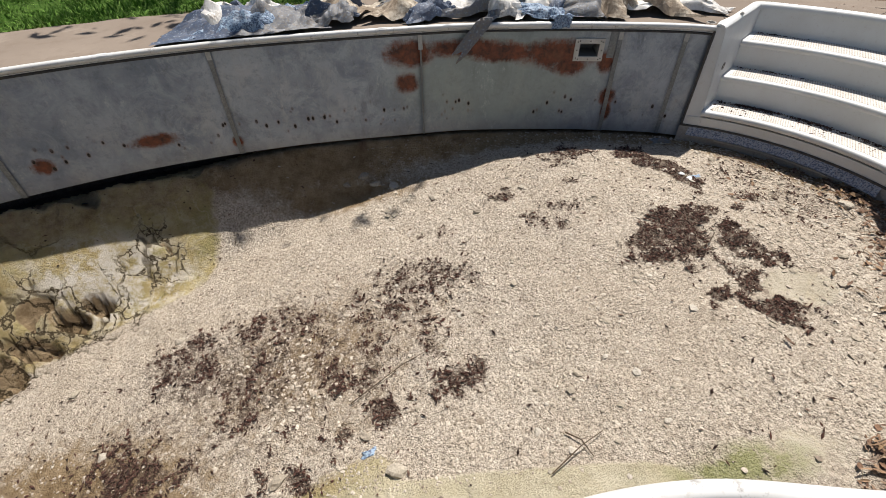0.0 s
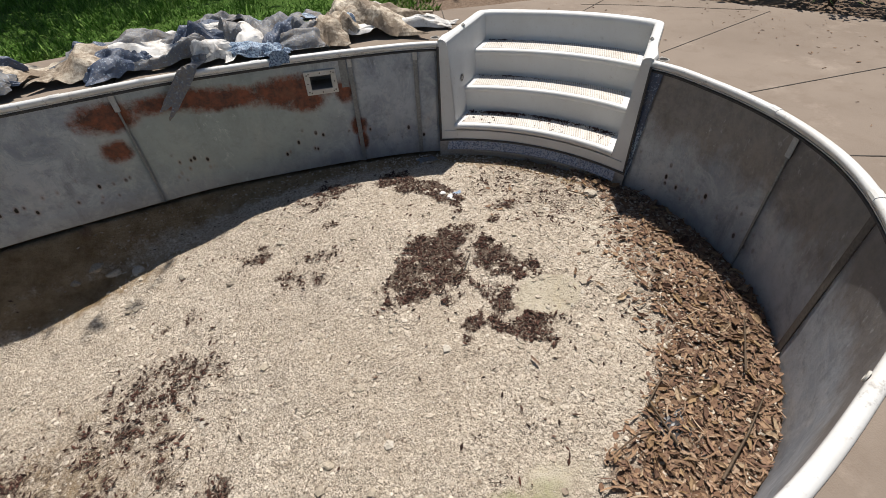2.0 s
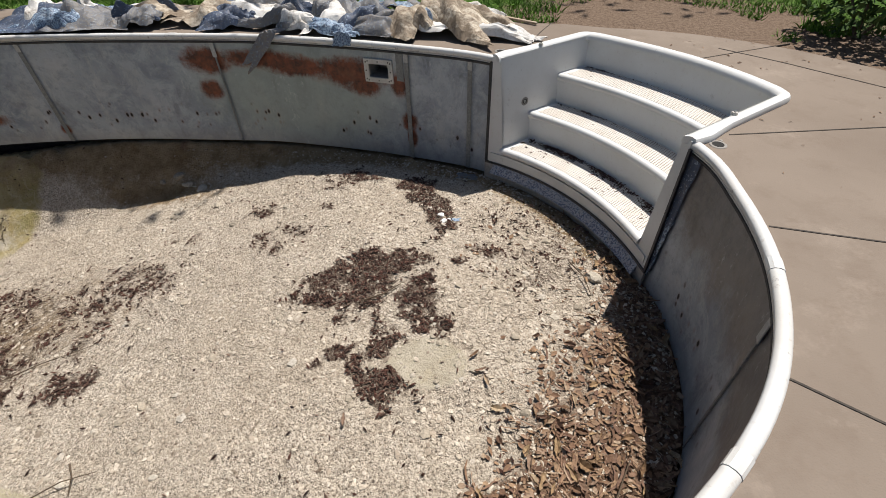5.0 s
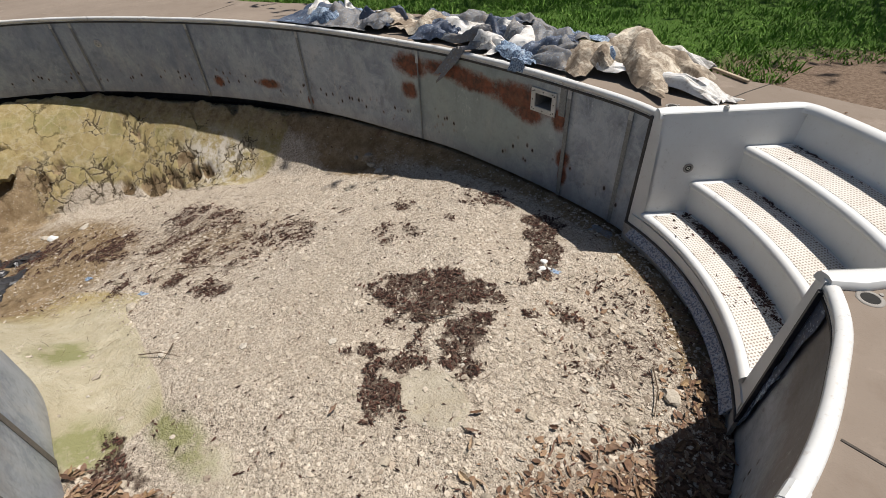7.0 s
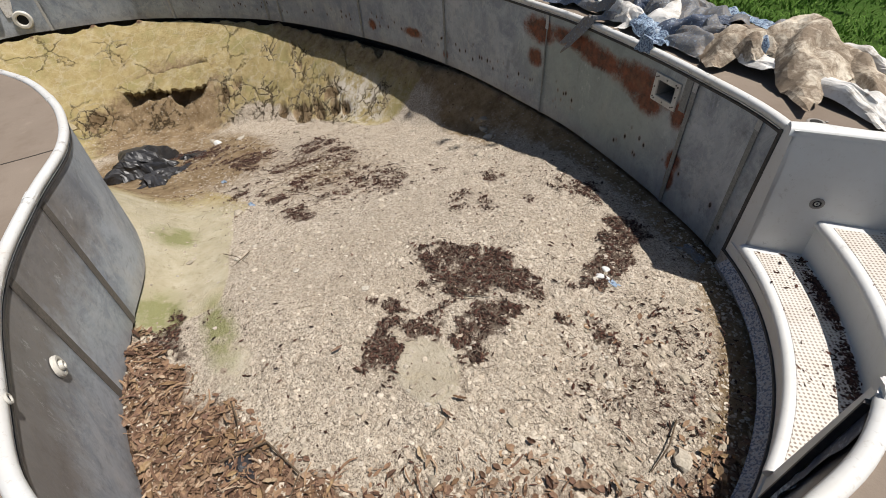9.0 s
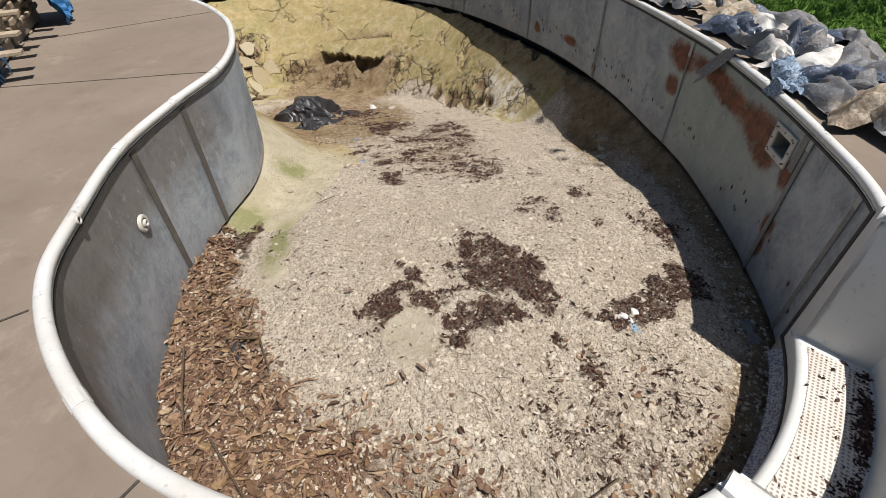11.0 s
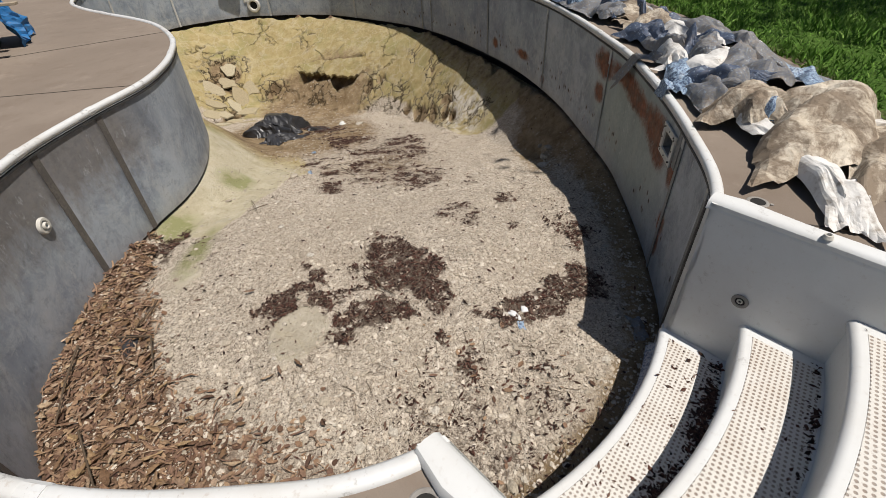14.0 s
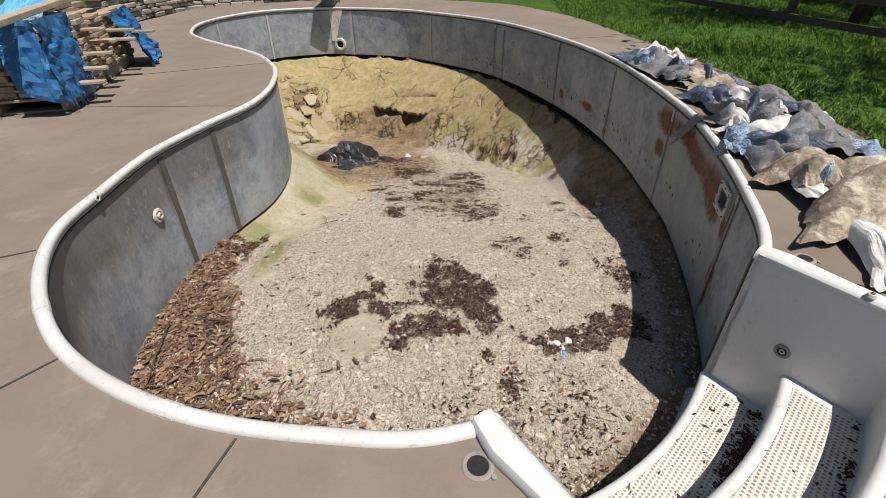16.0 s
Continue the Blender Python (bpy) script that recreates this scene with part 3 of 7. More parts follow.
def lift(x, y):
    """The slab rises a little towards the shallow end."""
    a = min(max(((x - 3.27) * 0.64 - (y - 4.935) * 0.769) / 1.6, 0), 1)
    b = min(max((x - 2.8) / 1.1, 0), 1)
    return 0.03 * a * a * (3 - 2 * a) * b * b * (3 - 2 * b)


LATT = np.random.RandomState(7).rand(64, 64)


def vnoise(x, y):
    """Smooth value noise between -1 and 1 on arrays."""
    xi, yi = np.floor(x).astype(int), np.floor(y).astype(int)
    fx, fy = x - xi, y - yi
    fx, fy = fx * fx * (3 - 2 * fx), fy * fy * (3 - 2 * fy)
    g = lambda i, j: LATT[i % 64, j % 64]
    return 2 * ((g(xi, yi) * (1 - fx) + g(xi + 1, yi) * fx) * (1 - fy) + (g(xi, yi + 1) * (1 - fx) + g(xi + 1, yi + 1) * fx) * fy) - 1


def sstep(a, b, x):
    t = np.clip((x - a) / (b - a), 0, 1)
    return t * t * (3 - 2 * t)


# where the plaster is broken up: centre, radii, strength
BROKEN = [(-5.40, -0.70, 0.75, 0.48, 1.0), (-4.30, -0.42, 0.75, 0.42, 1.0), (-5.22, 0.22, 0.28, 0.42, 0.85), (-4.85, 1.50, 0.35, 0.90, 0.58), (-4.45, 2.55, 0.40, 0.42, 0.55),
          (-3.98, 3.05, 0.50, 0.36, 0.55), (-3.30, 3.48, 0.55, 0.30, 0.66), (-2.70, 3.95, 0.60, 0.30, 0.72), (-3.90, 3.72, 0.42, 0.32, 0.62), (-4.55, 3.40, 0.36, 0.26, 0.50),
          (-2.05, 4.40, 0.45, 0.30, 0.55), (-6.35, 1.0, 0.3, 0.3, 0.4)]


def plaster_break(x, y):
    """Height change and openness (0 to 1) of the cracked crust on the slopes of the deep end."""
    b = np.zeros(np.shape(x))
    for cx, cy, rx, ry, amp in BROKEN:
        b = np.maximum(b, amp * np.clip(1.2 - np.sqrt(((x - cx) / rx) ** 2 + ((y - cy) / ry) ** 2), 0, 1))
    b = np.clip(b + 0.22 * vnoise(x * 3.1 + 3, y * 3.1) * (b > 0.02), 0, 1)
    u = x / 0.27 + 0.33 * vnoise(x * 4.1, y * 4.1 + 8) + 0.13 * vnoise(x * 13, y * 13)
    v = y / 0.27 + 0.33 * vnoise(x * 4.1 + 30, y * 4.1) + 0.13 * vnoise(x * 13 + 9, y * 13)
    iu, iv = np.floor(u).astype(int), np.floor(v).astype(int)
    f1, f2 = np.full(np.shape(x), 9.0), np.full(np.shape(x), 9.0)
    who = np.zeros(np.shape(x))
    for di in (-1, 0, 1):
        for dj in (-1, 0, 1):
            ci, cj = iu + di, iv + dj
            jx, jy = LATT[ci % 64, cj % 64], LATT[(cj + 17) % 64, (ci + 5) % 64]
            q = np.hypot(ci + jx - u, cj + jy - v)
            near = q < f1
            f2 = np.where(near, f1, np.minimum(f2, q))
            who = np.where(near, LATT[(ci + 31) % 64, (cj + 11) % 64], who)
            f1 = np.where(near, q, f1)
    on = sstep(0.16, 0.34, b)
    split = sstep(0.07 + 0.13 * b, 0.02 + 0.05 * b, f2 - f1) * on
    gone = sstep(0.52, 0.6, b) * (who < 0.42 * b)
    dz = -0.05 * split * (0.4 + 0.6 * b) + on * 0.035 * (who - 0.6) * b - 0.06 * gone
    return dz, np.clip(gone + 0.5 * sstep(0.5, 0.9, b), 0, 1), split, b


def bed_height(x, y, d=None, whole=False):
    """Height of the pool bed: shallow shelf, ramp and hopper, with the slopes under the walls."""
    x, y = np.asarray(x, float), np.asarray(y, float)
    if d is None:
        d = inside_and_distance(x, y)
    d = np.maximum(d, 0)
    deep = 0.225 * np.logaddexp(0, (1.85 - x) / 0.35) * 0.35
    deep = np.minimum(deep, 1.34 + 0.0 * x)
    slope = 1.05 - 0.45 * sstep(-3.2, -5.6, x)
    side = slope * d
    k = 0.12
    h = np.clip(0.5 + 0.5 * (deep - side) / k, 0, 1)
    drop = deep * (1 - h) + side * h - k * h * (1 - h)
    drop = np.maximum(drop, 0) * (deep / (deep + 0.02))
    z = -WALL_H - 0.01 - drop
    z += 0.085 * sstep(0.0, 1.3, d) * sstep(0.6, 2.2, x)
    z += 0.055 * litter_amount(x, y, d)
    # the crust has crumbled away under the foot of the deep sheets
    gap = 0.032 + 0.035 * vnoise(x * 3 + 2, y * 3) + 0.03 * vnoise(x * 9, y * 9)
    z -= 0.10 * sstep(gap + 0.02, gap - 0.03, d) * sstep(-0.6, -2.2, x)
    rough = sstep(0.02, 0.3, d)
    z += rough * (0.022 * vnoise(x * 2.1, y * 2.1) + 0.012 * vnoise(x * 5.3 + 9, y * 5.3) + 0.006 * vnoise(x * 13, y * 13 + 5))
    # broken plaster: hollows in the far slope and along its foot
    for cx, cy, rx, ry, dep in [] if whole else HOLLOWS:
        q = ((x - cx) / rx) ** 2 + ((y - cy) / ry) ** 2 + 0.35 * vnoise(x * 4 + cx, y * 4)
        z -= dep * sstep(1.05, 0.85, q)
    if not whole:
        z += plaster_break(x, y)[0]
    return z


HOLLOWS = [(-5.06, 1.98, 0.27, 0.40, 0.34), (-5.26, 1.58, 0.20, 0.32, 0.26), (-5.42, 1.22, 0.20, 0.42, 0.30), (-5.25, 0.25, 0.12, 0.20, 0.16), (-5.55, -0.75, 0.35, 0.30, 0.06), (-4.55, 2.45, 0.10, 0.10, 0.10),
           (-3.62, 3.24, 0.10, 0.08, 0.12), (-2.98, 3.72, 0.22, 0.07, 0.10), (-2.70, 3.93, 0.16, 0.07, 0.14), (-2.50, 4.05, 0.12, 0.06, 0.14), (-2.57, 4.77, 0.11, 0.06, 0.14), (-4.55, 2.72, 0.07, 0.10, 0.10)]

# ---------------------------------------------------------------- plan of the steps
SM = Vector((3.825, 4.268))
SE = Vector((0.640, -0.769)).normalized()  # along the steps
SN = Vector((0.769, 0.640)).normalized()  # away from the pool
TREAD_Z = (-0.737, -0.485, -0.230)
TREAD_R = (2.00, 2.30, 2.60, 2.90)


def step_xy(s, d):
    p = SM + SE * s + SN * d
    return p.x, p.y


def step_d(s, r):
    return -1.85 + math.sqrt(r * r - s * s)


def step_w(z):
    return 0.80 + 0.075 * min(z, 0.0)


# outline of the hole in the slab: the pool and the bay of the steps
HOLE = []
for i in range(0, I_L + 1):
    p = RIM[i] + NORM[i] * 0.013
    HOLE.append((p.x, p.y))
HOLE.append(step_xy(-0.86, 0.06))
for k in range(13):
    s = -0.86 + 1.72 * k / 12
    HOLE.append(step_xy(s, step_d(s, 2.95)))
HOLE.append(step_xy(0.86, 0.06))


def sheet_with_hole(outer, hole, z, thick=0.0):
    bm = bmesh.new()
    edges = []
    for loop in (outer, hole):
        vs = [bm.verts.new((x, y, z)) for x, y in loop]
        edges += [bm.edges.new((vs[i], vs[(i + 1) % len(vs)])) for i in range(len(vs))]
    res = bmesh.ops.triangle_fill(bm, use_beauty=True, use_dissolve=False, edges=edges)
    bmesh.ops.recalc_face_normals(bm, faces=bm.faces)
    if sum(f.normal.z for f in bm.faces) < 0:
        bmesh.ops.reverse_faces(bm, faces=bm.faces)
    for k in range(5):
        far = [e for e in bm.edges if e.calc_length() > 0.35 and max(v.co.x for v in e.verts) > 2.6 and min(abs(v.co.x) + abs(v.co.y) for v in e.verts) < 14]
        bmesh.ops.subdivide_edges(bm, edges=far, cuts=1)
        bmesh.ops.triangulate(bm, faces=[f for f in bm.faces if len(f.verts) > 3])
    for v in bm.verts:
        v.co.z += lift(v.co.x, v.co.y)
    if thick:
        border = [e for e in bm.edges if e.is_boundary]
        ext = bmesh.ops.extrude_edge_only(bm, edges=border)
        for v in ext["geom"]:
            if isinstance(v, bmesh.types.BMVert):
                v.co.z -= thick
    return bm


# ---------------------------------------------------------------- slab, lawn
DECK_EDGE = [(6.95, 2.8), (6.45, 4.0), (5.85, 4.95), (5.05, 5.55), (4.3, 5.80), (3.5, 5.92), (2.6, 6.18), (1.4, 6.44), (0.0, 6.38), (-1.2, 6.24), (-2.3, 6.06), (-3.3, 5.80),
             (-5.2, 5.40), (-6.8, 4.75), (-8.3, 3.8), (-9.3, 1.6), (-9.4, -1.8), (-8.8, -3.7), (-7.2, -3.75), (-2.9, -3.58), (-1.5, -4.8), (3.0, -5.6), (6.8, -5.0), (7.6, 0.0)]
edge_pts = [tuple(p) for p in spline(DECK_EDGE, 6)]
edge_pts = [(x + 0.04 * noise.noise(Vector((x * 3, y * 3, 0))), y + 0.04 * noise.noise(Vector((x * 3, y * 3, 9)))) for x, y in edge_pts]
deck_bm = sheet_with_hole(edge_pts, HOLE, 0.0, 0.12)
deck = new("deck_pavement", bm_mesh("deck_pavement", deck_bm, CONCRETE))
tagged(deck, "tan weathered concrete slab round the empty pool", "pavement", kind="structure")

for (x0, y0), (x1, y1) in [((4.48, 2.89), (6.9, 2.52)), ((4.22, 2.13), (5.6, 1.28)), ((3.60, 1.45), (4.85, -0.35)), ((4.60, 3.72), (6.25, 4.02)),
                           ((4.70, 4.92), (5.6, 5.35)), ((3.45, 5.10), (3.75, 5.9)), ((5.02, 5.22), (6.2, 4.1)), ((1.12, 1.29), (1.32, -0.6)), ((-0.75, 0.72), (0.3, -1.0)),
                           ((-2.9, 4.8), (-3.2, 5.6)), ((0.7, 5.42), (0.75, 6.5)), ((-7.1, -0.9), (-9.0, -1.4))]:
    n = 24
    pts = [Vector((x0, y0)).lerp(Vector((x1, y1)), k / n) for k in range(n + 1)]
    q = (pts[-1] - pts[0]).normalized()
    side = (-q.y, q.x)
    path = [(p.x + 0.006 * noise.noise(Vector((p.x * 5, p.y * 5, 1))), p.y, lift(p.x, p.y), *side) for p in pts]
    part("expansion_joint", sweep(path, [(-0.005, -0.01), (0.005, -0.01), (0.004, 0.003), (-0.004, 0.003)]), JOINT, deck)

BIG = 900.0
lawn_outer = [(BIG * math.cos(a), BIG * math.sin(a)) for a in (2 * math.pi * k / 40 for k in range(40))]
lawn_hole = []
for x, y in edge_pts:
    c = Vector((-1.5, 0.5))
    p = Vector((x, y))
    p = p + (c - p).normalized() * 0.25
    lawn_hole.append((p.x, p.y))
bm = bmesh.new()
rings = [lawn_hole, edge_pts]
for f in (0.06, 0.12, 0.2, 0.32, 0.5, 0.8, 1.4, 3.0, 8.0, 30.0, 100.0):
    rings.append([(x + (x + 1.5) * f, y + (y - 0.5) * f) for x, y in edge_pts])
rows = []
for j, ring in enumerate(rings):
    row = []
    for x, y in ring:
        far = max(0.0, j - 1)
        rise = 0.0 if j < 2 else 0.05 * noise.noise(Vector((x * 0.6, y * 0.6, 2))) * min(1, far / 3)
        row.append(bm.verts.new((x, y, -0.035 + (0.0 if j > 1 else -0.01) + rise)))
    rows.append(row)
for a, b in zip(rows, rows[1:]):
    for k in range(len(a)):
        bm.faces.new((a[k], a[(k + 1) % len(a)], b[(k + 1) % len(a)], b[k]))
me = bm_mesh("ground", bm, GROUND)
att = me.color_attributes.new("soil", "FLOAT_COLOR", "POINT")
n_ring = len(edge_pts)
for i, v in enumerate(me.vertices):
    j = i // n_ring
    near_steps = max(0.0, 1 - (Vector((v.co.x, v.co.y)) - Vector((4.9, 5.9))).length / 2.4)
    near_shrub = max(0.0, 1 - (Vector((v.co.x, v.co.y)) - Vector((6.6, 4.6))).length / 2.2)
    back = 1.0 if v.co.x > 6.2 and v.co.y < 4 else 0.0
    s = (1.0, 0.75, 0.25, 0.1)[j] if j < 4 else 0.0
    s = max(s, 1.6 * near_steps, 1.6 * near_shrub, back if j < 6 else 0)
    att.data[i].color = (min(s, 1.0), 0, 0, 1)
if me.polygons[0].normal.z < 0:
    me.flip_normals()
tagged(new("ground", me), "green lawn with bare earth along the slab", "ground", kind="structure")

def litter_amount(x, y, d):
    """How thick dry leaves lie: a crescent along the wall of the shallow end."""
    a = np.arctan2(y - 3.1, x - 2.4)
    edge = np.interp(a, [-2.1, -1.85, -1.3, -0.9, -0.6, -0.1, 0.15, 0.35, 0.5], [0.0, 0.16, 0.50, 0.60, 0.70, 0.68, 0.50, 0.28, 0.0])
    edge = edge + 0.12 * vnoise(x * 4, y * 4) + 0.06 * vnoise(x * 11, y * 11)
    reach = sstep(0.02, 0.12, edge)
    soft = sstep(-0.75, -0.2, a)
    return sstep(1.2 + 0.25 * soft, 0.72 - 0.4 * soft, d / np.maximum(edge, 0.01)) * reach * (1 - 0.35 * soft)


# ---------------------------------------------------------------- pool bed
xs = []
x = 4.62
while x > -8.7:
    xs.append(x)
    x -= 0.03 if x > -1.8 else 0.02
ys = np.arange(-3.2, 5.6, 0.026)
GX, GY = np.meshgrid(np.array(xs), ys, indexing="ij")
GD = inside_and_distance(GX, GY)
GZ = bed_height(GX, GY, GD)
GZ = np.where(GD < 0.0, -WALL_H - 0.02 - 0.12 * sstep(-0.6, -2.2, GX), GZ)
keep = GD > -0.12
ids = -np.ones(GX.shape, int)
ids[keep] = np.arange(keep.sum())
quad = keep[:-1, :-1] & keep[1:, :-1] & keep[1:, 1:] & keep[:-1, 1:]
qi, qj = np.nonzero(quad)
faces = np.stack([ids[qi, qj], ids[qi, qj + 1], ids[qi + 1, qj + 1], ids[qi + 1, qj]], 1).tolist()
verts = np.stack([GX[keep], GY[keep], GZ[keep]], 1).tolist()
bed_me = mesh_of("pool_floor", verts, faces, BED, True)
if sum(p.normal.z for p in list(bed_me.polygons)[:50]) < 0:
    bed_me.flip_normals()


def blob(x, y, cx, cy, rx, ry, turn=0.0):
    """1 in the middle of a soft ellipse, 0 beyond its edge."""
    c, s = math.cos(radians(turn)), math.sin(radians(turn))
    u, v = ((x - cx) * c + (y - cy) * s) / rx, (-(x - cx) * s + (y - cy) * c) / ry
    return np.clip(1.15 - np.sqrt(u * u + v * v), 0, 1)


# heaps of dark mulch: centre, radii, turn
MULCH = [(2.40, 3.36, 0.46, 0.24, 36, 1.0), (2.06, 3.16, 0.14, 0.10, 40, 0.9), (2.70, 3.58, 0.24, 0.13, 20, 1.0), (2.89, 3.26, 0.20, 0.16, 100, 1.0), (2.99, 3.05, 0.15, 0.10, 100, 0.95),
         (2.71, 2.83, 0.19, 0.10, 60, 0.85), (2.45, 2.75, 0.14, 0.09, 50, 0.85), (2.78, 2.54, 0.17, 0.11, 150, 1.0), (2.58, 2.62, 0.12, 0.07, 150, 0.8), (2.60, 3.08, 0.10, 0.24, 20, 0.5),
         (2.66, 4.60, 0.26, 0.13, 120, 0.85), (2.86, 4.28, 0.22, 0.15, 110, 1.0), (2.98, 4.02, 0.16, 0.12, 100, 0.8), (2.05, 4.75, 0.35, 0.18, 10, 0.55),
         (0.25, 3.32, 0.80, 0.45, 15, 0.44), (0.62, 3.35, 0.20, 0.42, -15, 0.5), (0.35, 2.50, 0.46, 0.17, 12, 0.78), (0.64, 2.52, 0.14, 0.20, 0, 0.82), (0.10, 2.86, 0.60, 0.26, 8, 0.5), (-0.8, 2.85, 0.38, 0.28, 0, 0.5), (-0.42, 2.30, 0.34, 0.28, 0, 0.62), (-1.7, 2.4, 0.8, 0.38, 10, 0.6),
         (-1.1, 3.3, 0.9, 0.4, 10, 0.5), (-2.6, 1.8, 0.8, 0.5, 20, 0.6), (1.80, 1.46, 0.26, 0.10, 10, 0.7), (1.2, 4.3, 0.14, 0.09, 0, 0.6),
         (0.6, 4.1, 0.14, 0.10, 0, 0.55), (1.9, 4.35, 0.12, 0.08, 0, 0.6), (3.1, 3.59, 0.09, 0.06, 0, 0.8), (3.3, 3.8, 0.13, 0.09, 0, 0.6), (1.6, 3.9, 0.3, 0.2, 0, 0.38), (3.6, 3.9, 0.5, 0.6, 0, 0.26)]


def mulch_amount(x, y):
    """How much dark mulch lies at a place, with ragged edges."""
    wx = x + 0.07 * vnoise(x * 3.3, y * 3.3) + 0.07 * vnoise(x * 9, y * 9 + 7) + 0.035 * vnoise(x * 19, y * 19)
    wy = y + 0.07 * vnoise(x * 3.3 + 20, y * 3.3) + 0.07 * vnoise(x * 9 + 9, y * 9) + 0.035 * vnoise(x * 19 + 5, y * 19 + 3)
    m = np.zeros(np.shape(x))
    for cx, cy, rx, ry, turn, amp in MULCH:
        m = np.maximum(m, amp * np.minimum(1.0, 2.1 * blob(wx, wy, cx, cy, rx, ry, turn)))
    m = m * np.clip(1.0 + 0.5 * vnoise(x * 7 + 3, y * 7) + 0.4 * vnoise(x * 16, y * 16 + 4), 0, 1.15)
    # thin wisps on the way down to the deep end
    wisp = np.clip(0.72 + 1.1 * vnoise((x + 0.35 * y) * 9, y * 2.2) + 0.6 * vnoise((x + 0.35 * y) * 21, y * 6 + 3), 0, 1)
    m = m * (1 - sstep(1.3, 0.9, x) * (1 - wisp))
    return np.clip(m, 0, 1)



zx, zy, zd = GX[keep], GY[keep], GD[keep]
dark = 0.80 * mulch_amount(zx, zy)
dark = np.maximum(dark, 0.32 * blob(zx, zy, 3.75, 3.75, 0.7, 0.9))
dark = np.maximum(dark, 0.40 * blob(zx, zy, -0.8, 3.0, 2.2, 1.2, 10))
slopey = sstep(0.12, 0.3, (-WALL_H - GZ[keep]) - 0.0)
yellow = sstep(1.25, 0.75, zd) * sstep(0.55, -0.15, zx + 1.7 * sstep(2.6, 3.6, zy)) + 0.9 * sstep(-3.6, -4.8, zx) * sstep(2.9, 2.3, zd)
yellow = np.maximum(yellow, sstep(0.66, 0.46, zd - 0.25 * sstep(1.2, -0.2, zx)) * sstep(3.0, 2.2, zy) * sstep(1.85, 1.55, zx))
yellow = np.maximum(yellow, 1.5 * blob(zx, zy, 2.98, 2.76, 0.30, 0.22))
yellow = np.maximum(yellow, 0.55 * blob(zx, zy, 2.3, 1.75, 0.75, 0.4))
earth = np.maximum(1.3 * blob(zx, zy, -2.5, 1.4, 1.9, 1.4, 20), 1.1 * blob(zx, zy, -4.7, 1.3, 1.1, 1.3))
for cx, cy, rx, ry, dep in HOLLOWS:
    earth = np.maximum(earth, 1.3 * blob(zx, zy, cx, cy, rx * 1.1, ry * 1.1))
earth = np.maximum(earth, 0.6 * blob(zx, zy, -0.2, 4.9, 1.2, 0.25) + 0.55 * sstep(0.35, 0.1, zd) * sstep(-3.0, -1.0, zx) * sstep(3, 4, zy))
earth = np.maximum(earth, 0.34 * blob(zx, zy, -0.4, 3.0, 1.5, 1.1, 10) + 0.35 * sstep(0.45, 0.15, zd) * sstep(2.0, 0.5, zx) * sstep(3, 4, zy))
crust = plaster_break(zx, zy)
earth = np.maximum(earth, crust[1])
# how broken the crust is, and the cracks that get painted shade
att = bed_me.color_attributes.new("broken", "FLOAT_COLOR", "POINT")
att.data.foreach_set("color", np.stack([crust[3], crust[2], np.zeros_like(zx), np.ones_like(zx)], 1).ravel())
att = bed_me.color_attributes.new("zone", "FLOAT_COLOR", "POINT")
att.data.foreach_set("color", np.stack([np.clip(yellow, 0, 1), np.clip(dark, 0, 1), np.clip(earth, 0, 1), np.ones_like(dark)], 1).ravel())
att = bed_me.attributes.new("litter", "FLOAT", "POINT")
att.data.foreach_set("value", litter_amount(zx, zy, zd))
tagged(new("pool_floor", bed_me), "empty pool bed of pale grit over crumbling yellow plaster", "pool floor", kind="structure")


def bed_z(x, y):
    return float(bed_height(np.array([x]), np.array([y]))[0])


# ---------------------------------------------------------------- pool wall
wall = thing("pool_wall", "blue-grey galvanised steel pool wall, rusted and bare", "pool wall", kind="structure")
S_END = ARC[I_L]
# ends of the steel sheets along the outline, with the kind of strip over each joint
SEAMS = [(4.36, 2.42, "thin"), (3.93, 1.77, "dark"), (2.25, 1.165, "dark"), (1.60, 1.225, "dark"), (-1.7, -0.14, "pale"), (-3.4, -1.85, "pale"), (-4.9, -2.2, "pale"),
         (-6.38, -1.75, "pale"), (-7.07, 0.09, "pale"), (-6.36, 2.14, "pale"), (-4.99, 3.62, "steel"), (-4.74, 3.80, "steel"), (-2.98, 4.68, "steel"), (-1.22, 5.195, "steel"),
         (0.66, 5.36, "thin"), (2.50, 5.17, "steel"), (3.06, 5.0, "steel")]
stops = [0.0] + [rim_near(x, y) for x, y, k in SEAMS] + [S_END]
SKIM_S = (rim_near(2.09, 5.27), rim_near(2.35, 5.22))
SKIM_Z = (-0.335, -0.125)


